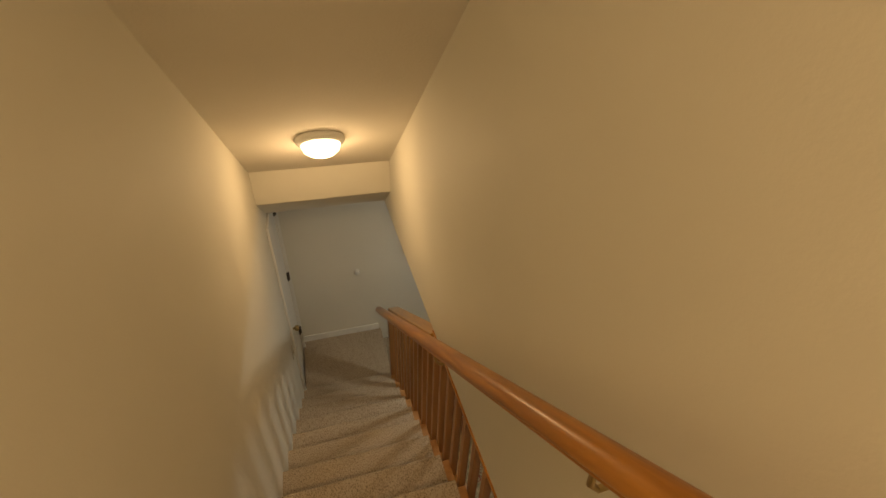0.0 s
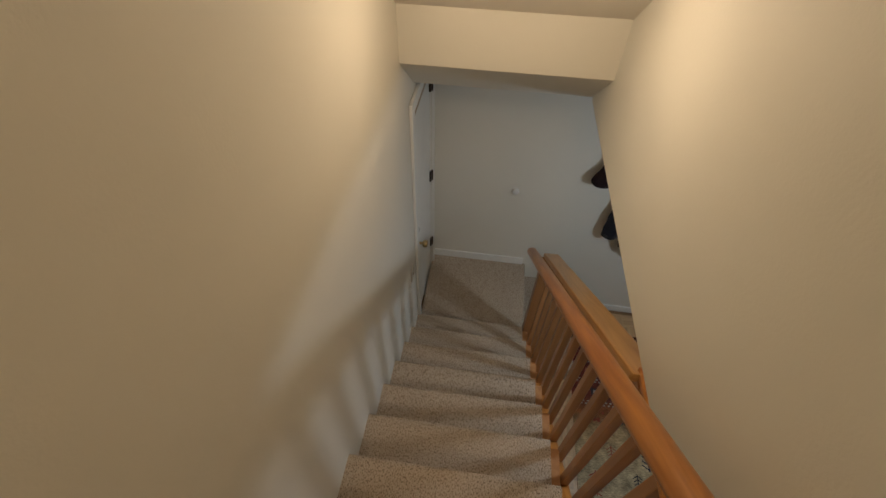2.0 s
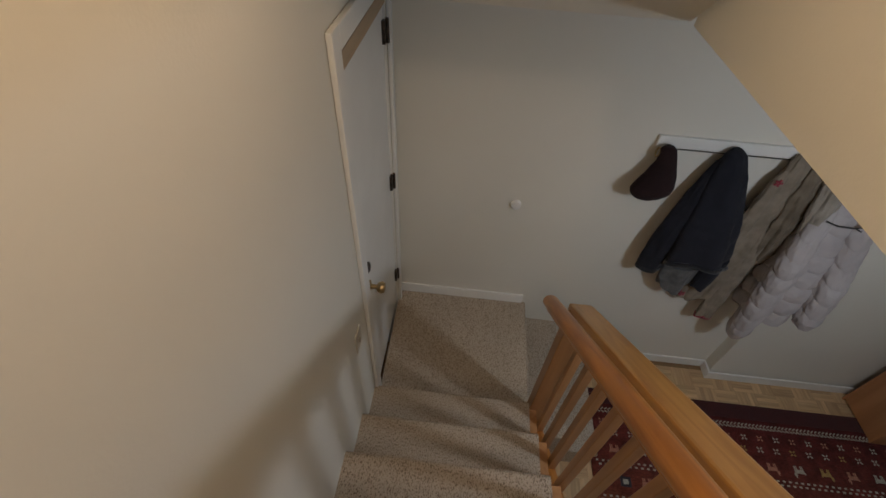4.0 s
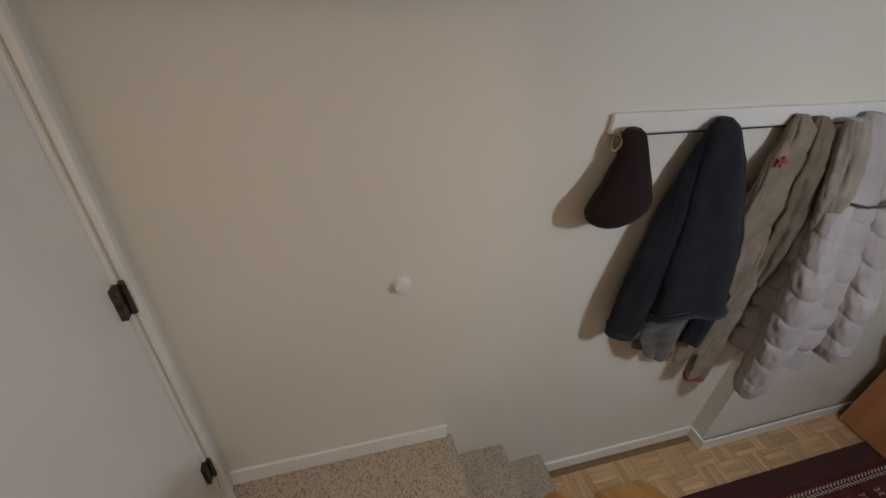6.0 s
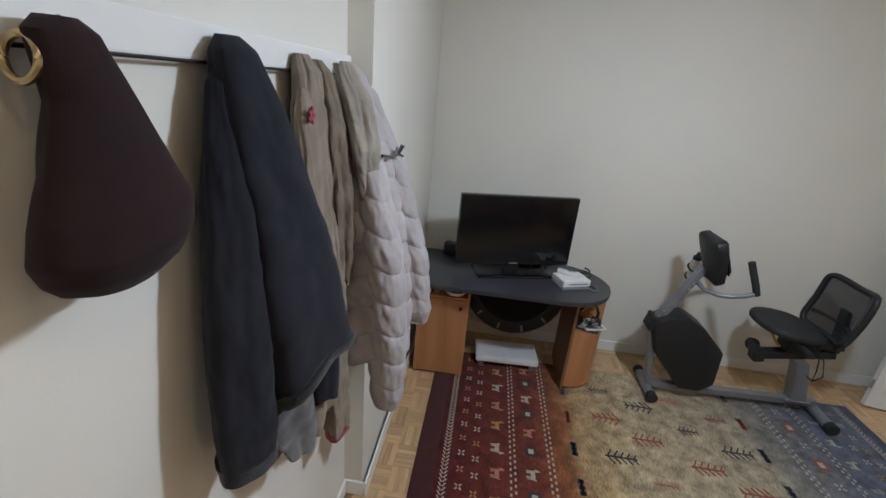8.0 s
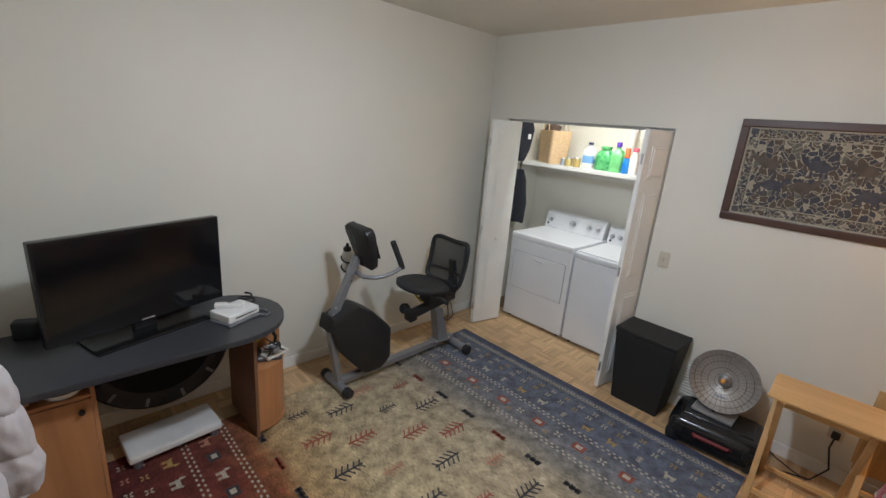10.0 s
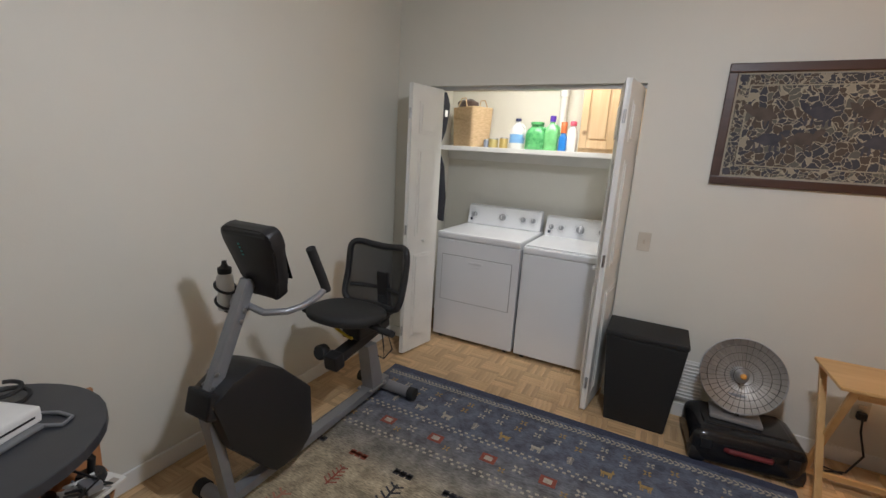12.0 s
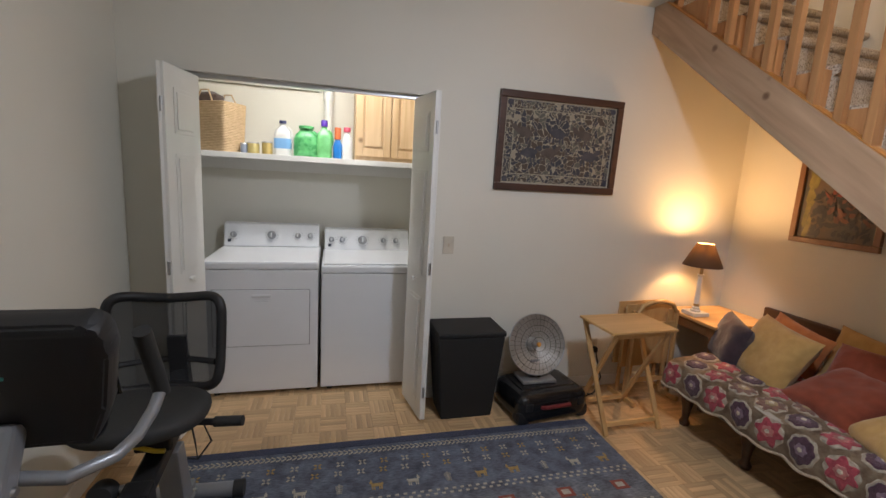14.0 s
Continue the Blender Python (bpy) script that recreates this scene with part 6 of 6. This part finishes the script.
for li, mat in enumerate(inks):
    y = 0.0118 + 0.0009 * li
    for k in range(3):
        b = bmesh.new()
        cx, cz = (-0.22 + 0.22 * k + 0.07 * li + rnd.uniform(-0.03, 0.03)), (0.07 if (k + li) % 2 else -0.07) + rnd.uniform(-0.02, 0.02)
        sd = 1 if (k + li) % 2 else -1
        leaf_shape(b, cx, cz, 0.068, 0.034, 0.12 * sd, y)
        leaf_shape(b, cx + sd * 0.066, cz + 0.030, 0.032, 0.018, 0.7 * sd, y + 0.0002)
        leaf_shape(b, cx - sd * 0.075, cz + 0.006, 0.024, 0.005, -0.9 * sd, y + 0.0003)
        for q in (-0.045, -0.022, 0.026, 0.050):
            leaf_shape(b, cx + q, cz - 0.042, 0.026, 0.007, 1.5 + q, y + 0.0004)
        part("printed_animal", b, mat, pic)
for sx in (-1, 1):
    for sz in (-1, 1):
        part("corner_flower", lathe([(0, 0), (0.020, 0), (0.020, 0.0012), (0, 0.0015)], (0, 0, 0), 8, None, Matrix.Translation((sx * (CW + 0.002), 0.0110, sz * (CH + 0.002))) @ pose(0, 0, 0, -90, 0, 0)), inks[0], pic)

FRAME2 = wood("brown_frame", (0.16, 0.075, 0.035), (0.25, 0.125, 0.06), 0.4, 2, 7.0, 0.08)
p2 = framed("framed_painting", "brown framed painting in yellow, red and dark tones", Matrix.Translation((0.001, 0.745, 1.485)) @ pose(0, 0, 0, 0, 0, -90), 0.51, 0.555, 0.036, FRAME2)
part("canvas", span(-0.219, 0.219, 0.003, 0.010, -0.2415, 0.2415), material("painted_ground", (0.10, 0.095, 0.080), 0.6, color2=(0.15, 0.095, 0.06), scale=9.0), p2, "painted ground")
strokes = [((0.27, 0.22, 0.06), 0.13, 0.19, 0.0, 0.245), ((0.035, 0.032, 0.035), -0.19, 0.13, -0.21, 0.06), ((0.30, 0.06, 0.03), -0.17, 0.08, 0.03, 0.20), ((0.19, 0.075, 0.045), -0.18, 0.05, -0.12, 0.16)]
for i, (c, x0, x1, z0, z1) in enumerate(strokes):
    b = bmesh.new()
    r2 = random.Random(i)
    if i == 0:
        for k in range(26):
            leaf_shape(b, r2.uniform(0.14, 0.19), r2.uniform(-0.22, 0.23), 0.05, 0.014, 1.57 + r2.uniform(-0.1, 0.1), 0.0105 + 0.00005 * k)
    else:
        for k in range(40 if i > 1 else 110):
            leaf_shape(b, r2.uniform(x0, x1), r2.uniform(z0, z1), r2.uniform(0.012, 0.04), r2.uniform(0.006, 0.018), r2.uniform(0, 3.1), 0.012 + 0.0014 * i + 0.00003 * k)
    tagged(part("brushwork", b, material("oil_paint_%d" % i, c, 0.45, color2=tuple(x * 0.6 for x in c), scale=25.0), p2), kind="stuff")

# ---- rug ----
RX0, RX1, RY0, RY1 = 1.425, 3.755, 0.470, 3.432


def rug_material():
    """Bands of dyed wool across the rug, soft at their meetings, with streaky weave."""
    m = bpy.data.materials.new("gabbeh_wool")
    m.use_nodes = True
    nt = m.node_tree
    b = nt.nodes["Principled BSDF"]
    b.inputs["Roughness"].default_value, b.inputs["Specular IOR Level"].default_value = 0.95, 0.1
    b.inputs["Sheen Weight"].default_value = 0.15
    co = nt.nodes.new("ShaderNodeTexCoord")
    sep = nt.nodes.new("ShaderNodeSeparateXYZ")
    nt.links.new(co.outputs["Object"], sep.inputs[0])
    n = nt.nodes.new("ShaderNodeTexNoise")
    n.inputs["Scale"].default_value, n.inputs["Detail"].default_value = 7.0, 5.0
    nt.links.new(co.outputs["Object"], n.inputs["Vector"])
    ma = nt.nodes.new("ShaderNodeMath")
    ma.operation = "MULTIPLY_ADD"
    ma.inputs[1].default_value = 0.16
    nt.links.new(n.outputs["Fac"], ma.inputs[0])
    nt.links.new(sep.outputs["Y"], ma.inputs[2])
    rg = nt.nodes.new("ShaderNodeMapRange")
    rg.inputs["From Min"].default_value, rg.inputs["From Max"].default_value = RY0 + 0.08, RY1 + 0.08
    nt.links.new(ma.outputs[0], rg.inputs["Value"])
    ramp = nt.nodes.new("ShaderNodeValToRGB")
    e = ramp.color_ramp.elements
    e[0].position, e[0].color = 0.0, (0.092, 0.106, 0.142, 1)
    e[1].position, e[1].color = 1.0, (0.042, 0.007, 0.007, 1)
    for pos, c in ((0.14, (0.102, 0.113, 0.145, 1)), (0.22, (0.140, 0.140, 0.148, 1)), (0.285, (0.20, 0.18, 0.145, 1)), (0.33, (0.31, 0.255, 0.175, 1)), (0.56, (0.36, 0.285, 0.17, 1)), (0.675, (0.33, 0.22, 0.105, 1)), (0.715, (0.20, 0.075, 0.028, 1)), (0.77, (0.125, 0.030, 0.019, 1)), (0.93, (0.085, 0.015, 0.013, 1))):
        x = e.new(pos)
        x.color = c
    nt.links.new(rg.outputs["Result"], ramp.inputs["Fac"])
    mp = nt.nodes.new("ShaderNodeMapping")
    mp.inputs["Scale"].default_value = (38, 150, 14)
    nt.links.new(co.outputs["Object"], mp.inputs["Vector"])
    s = nt.nodes.new("ShaderNodeTexNoise")
    s.inputs["Scale"].default_value, s.inputs["Detail"].default_value = 1.0, 3.0
    nt.links.new(mp.outputs["Vector"], s.inputs["Vector"])
    vr2 = nt.nodes.new("ShaderNodeMapRange")
    vr2.inputs["To Min"].default_value, vr2.inputs["To Max"].default_value = 0.1, 1.9
    nt.links.new(s.outputs["Fac"], vr2.inputs["Value"])
    pt = nt.nodes.new("ShaderNodeTexNoise")
    pt.inputs["Scale"].default_value, pt.inputs["Detail"].default_value = 13.0, 4.0
    nt.links.new(co.outputs["Object"], pt.inputs["Vector"])
    pr = nt.nodes.new("ShaderNodeMapRange")
    pr.inputs["From Min"].default_value, pr.inputs["From Max"].default_value = 0.3, 0.7
    pr.inputs["To Min"].default_value, pr.inputs["To Max"].default_value = 0.62, 1.45
    nt.links.new(pt.outputs["Fac"], pr.inputs["Value"])
    mu = nt.nodes.new("ShaderNodeMath")
    mu.operation = "MULTIPLY"
    nt.links.new(vr2.outputs["Result"], mu.inputs[0])
    nt.links.new(pr.outputs["Result"], mu.inputs[1])
    hsv = nt.nodes.new("ShaderNodeHueSaturation")
    nt.links.new(mu.outputs[0], hsv.inputs["Value"])
    nt.links.new(ramp.outputs["Color"], hsv.inputs["Color"])
    nt.links.new(hsv.outputs["Color"], b.inputs["Base Color"])
    f = nt.nodes.new("ShaderNodeTexNoise")
    f.inputs["Scale"].default_value = 260.0
    nt.links.new(co.outputs["Object"], f.inputs["Vector"])
    bp = nt.nodes.new("ShaderNodeBump")
    bp.inputs["Strength"].default_value, bp.inputs["Distance"].default_value = 0.6, 0.004
    nt.links.new(f.outputs["Fac"], bp.inputs["Height"])
    nt.links.new(bp.outputs["Normal"], b.inputs["Normal"])
    return m


rug = thing("area_rug", "wool rug with red, tan and blue bands and small woven figures", "rug")
part("field", span(RX0, RX1, RY0, RY1, 0.001, 0.010, 0.003), rug_material(), rug)
part("border", span(RX0, RX1, RY1 - 0.115, RY1 - 0.002, 0.0101, 0.0112), cloth("maroon_wool", (0.055, 0.010, 0.010), (0.040, 0.007, 0.008), scale=25.0), rug, "dark maroon end border")
part("border", span(RX0, RX1, RY0 + 0.002, RY0 + 0.055, 0.0101, 0.0112), cloth("navy_wool", (0.032, 0.042, 0.085), (0.024, 0.032, 0.066), scale=25.0), rug, "dark blue end border")
WOOLS = {"cream": (0.46, 0.41, 0.32), "ochre": (0.40, 0.25, 0.07), "rust": (0.28, 0.06, 0.03), "dark": (0.030, 0.028, 0.035), "pink": (0.45, 0.20, 0.12)}
bars = {k: [] for k in WOOLS}
rnd = random.Random(5)


def bar(colour, x, y, l, w, a=0.0):
    bars[colour].append((x, y, l, w, a))


def cross(colour, x, y, s):
    for a in (45, 135, 225, 315):
        bar(colour, x + s * 0.75 * math.cos(radians(a)), y + s * 0.75 * math.sin(radians(a)), s * 0.75, s * 0.42, a)


def goat(colour, x, y, s, d=1):
    bar(colour, x, y, s, s * 0.38, 0)
    for q in (-0.40, -0.22, 0.24, 0.42):
        bar(colour, x + q * s, y + s * 0.38, s * 0.11, s * 0.42, 0)
    bar(colour, x + d * 0.52 * s, y - s * 0.32, s * 0.26, s * 0.30, 0)
    bar(colour, x + d * 0.50 * s, y - s * 0.55, s * 0.10, s * 0.22, 0)
    bar(colour, x - d * 0.52 * s, y - s * 0.18, s * 0.10, s * 0.22, 0)


def tree(colour, x, y, s, a):
    u = Vector((math.cos(radians(a)), math.sin(radians(a))))
    bar(colour, x, y, s, s * 0.060, a)
    for k in range(5):
        q = Vector((x, y)) + u * s * (-0.42 + 0.2 * k)
        for sd in (-1, 1):
            ln = s * (0.34 - 0.03 * k)
            aa = radians(a + sd * 58)
            bar(colour, q.x + math.cos(aa) * ln * 0.5, q.y + math.sin(aa) * ln * 0.5, ln, s * 0.048, math.degrees(aa))


nx = RX0 + 0.05
while nx < RX1 - 0.03:
    for yb in (0.572, 3.268):
        bar("cream", nx, yb + 0.011, 0.026, 0.007, 35)
        bar("cream", nx, yb - 0.011, 0.026, 0.007, -35)
    nx += 0.026
nx = RX0 + 0.08
i = 0
while nx < RX1 - 0.05:
    c = ("cream", "ochre", "cream", "cream", "ochre")[i % 5]
    cross(c, nx, 0.665, 0.021)
    cross(("cream", "cream", "ochre")[i % 3], nx + 0.012, 0.735, 0.021)
    cross("cream" if i % 2 else "pink", nx + 0.03, 3.185, 0.021)
    cross("cream" if i % 3 else "ochre", nx, 3.105, 0.021)
    nx += 0.112
    i += 1
nx, i = RX0 + 0.12, 0
while nx < RX1 - 0.06:
    if i % 3 == 2:
        tree("cream", nx, 0.845, 0.062, 90)
    else:
        goat(("ochre", "cream", "cream", "ochre")[i % 4], nx, 0.845, 0.054, 1 if i % 2 else -1)
    goat(("pink", "cream", "ochre")[i % 3], nx + 0.05, 2.985, 0.062, -1 if i % 2 else 1)
    nx += 0.178
    i += 1
for yb in (0.93, 0.955, 1.165, 1.19, 2.67, 2.695, 2.885, 2.91):
    nx = RX0 + 0.04 + (0.018 if int(yb * 1000) % 2 else 0)
    while nx < RX1 - 0.03:
        bar("cream", nx, yb, 0.017, 0.011, 0)
        nx += 0.040
nx, i = RX0 + 0.16, 0
while nx < RX1 - 0.08:
    bar("rust", nx, 1.055, 0.080, 0.062, 0)
    bar("cream", nx, 1.0551, 0.042, 0.032, 0)
    bar("dark", nx + 0.05, 2.79, 0.070, 0.062, 0)
    bar("cream", nx + 0.05, 2.7901, 0.034, 0.030, 0)
    cross("cream", nx + 0.15, 1.055, 0.026)
    goat("cream" if i % 2 else "pink", nx + 0.19, 2.79, 0.060)
    cross("ochre", nx + 0.22, 1.10, 0.018)
    nx += 0.305
    i += 1
nx, i = RX0 + 0.10, 0
while nx < RX1 - 0.08:
    for yb, sh in ((1.375, 0.0), (2.535, 0.08)):
        c = ("dark", "rust", "dark")[(i + (yb > 2)) % 3]
        for q in (-1, 0, 1):
            bar(c, nx + sh + q * 0.036, yb, 0.028, 0.036, 0)
        bar(c, nx + sh, yb, 0.10, 0.014, 0)
    bar("rust", nx + 0.16, 2.60, 0.022, 0.022, 45)
    nx += 0.265
    i += 1
i = 0
for yb in (1.56, 1.80, 2.04, 2.28):
    nx = RX0 + 0.16 + 0.14 * (i % 2)
    j = 0
    while nx < RX1 - 0.10:
        c = ("dark", "rust", "dark", "pink", "rust")[(i * 2 + j) % 5]
        tree(c, nx + rnd.uniform(-0.02, 0.02), yb + rnd.uniform(-0.03, 0.03), 0.185 if (i + j) % 3 else 0.13, -90 if (i + j) % 4 else 90)
        nx += 0.30
        j += 1
    i += 1
for c, items in bars.items():
    verts, faces = [], []
    for x, y, l, w, a in items:
        ca, sa = math.cos(radians(a)), math.sin(radians(a))
        k = len(verts)
        z = 0.0118 if c != "cream" else 0.0126
        for zz in (0.0095, z):
            for p, q in ((-l / 2, -w / 2), (l / 2, -w / 2), (l / 2, w / 2), (-l / 2, w / 2)):
                verts.append((min(max(x + p * ca - q * sa, RX0 + 0.004), RX1 - 0.004), y + p * sa + q * ca, zz))
        faces += [(k + 4, k + 5, k + 6, k + 7), (k, k + 1, k + 5, k + 4), (k + 1, k + 2, k + 6, k + 5), (k + 2, k + 3, k + 7, k + 6), (k + 3, k, k + 4, k + 7)]
    me = bpy.data.meshes.new("weave_pattern")
    me.from_pydata(verts, [], faces)
    me.materials.append(cloth("wool_" + c, WOOLS[c], tuple(v * 0.72 for v in WOOLS[c]), scale=60.0))
    ob = new("weave_pattern", me)
    ob.parent = rug
    tagged(ob, kind="stuff")

# ---- oak parquet ----
FW, FN = 0.0305, 5
SQ = FW * FN
floor_ob = bpy.data.objects["floor"]


def finger_mesh(across):
    lx, ly = (FW - 0.0007, SQ - 0.0008) if across else (SQ - 0.0008, FW - 0.0007)
    b = span(-lx / 2, lx / 2, -ly / 2, ly / 2, -0.0062, 0.0)
    for v in b.verts:
        if v.co.z > -0.001:
            v.co.x -= math.copysign(0.0003, v.co.x)
            v.co.y -= math.copysign(0.0003, v.co.y)
    return b


OAK_Y = wood("parquet_oak_turned", (0.45, 0.285, 0.145), (0.60, 0.41, 0.22), 0.36, 1, 22.0, 0.20)
fingers = [mesh_of(finger_mesh(0), "oak_finger", OAK), mesh_of(finger_mesh(1), "oak_finger_turned", OAK_Y)]
rest = [([], []), ([], [])]
near = 0
for iy in range(int((YN + 1.0) / SQ) + 1):
    for ix in range(int((XE + 0.05) / SQ) + 1):
        cx, cy = 0.02 + SQ * (ix + 0.5), -0.88 + SQ * (iy + 0.5)
        if cx > XE - 0.02 or cy > YN - 0.03 or (cy < -0.05 and (cx < 2.3 or cy < -0.30)) or (cx < 1.40 and cy > 2.90) or (RX0 + 0.1 < cx < RX1 - 0.1 and RY0 + 0.1 < cy < RY1 - 0.1) or (cx > XJ and cy > YN2 - 0.03):
            continue
        turned = (ix + iy) % 2
        for k in range(FN):
            o = FW * (k - (FN - 1) / 2)
            x, y = (cx + o, cy) if turned else (cx, cy + o)
            if 2.35 < cx < 3.75 and -0.12 < cy < 0.50 and near < 300:
                ob = new("parquet_finger", fingers[turned])
                ob.location = (x, y, 0.0)
                ob.parent = floor_ob
                near += 1
            else:
                lx, ly = (FW / 2 - 0.00035, SQ / 2 - 0.0004) if turned else (SQ / 2 - 0.0004, FW / 2 - 0.00035)
                vs, fs = rest[turned]
                q = len(vs)
                for zz, g in ((-0.0062, 0.0), (0.0, 0.0003)):
                    vs += [(x - lx + g, y - ly + g, zz), (x + lx - g, y - ly + g, zz), (x + lx - g, y + ly - g, zz), (x - lx + g, y + ly - g, zz)]
                fs += [(q + 4, q + 5, q + 6, q + 7), (q, q + 1, q + 5, q + 4), (q + 1, q + 2, q + 6, q + 5), (q + 2, q + 3, q + 7, q + 6), (q + 3, q, q + 4, q + 7)]
for turned in (0, 1):
    me = bpy.data.meshes.new("parquet")
    me.from_pydata(rest[turned][0], [], rest[turned][1])
    me.materials.append((OAK, OAK_Y)[turned])
    ob = new("parquet", me)
    ob.parent = floor_ob
    tagged(ob, kind="stuff")
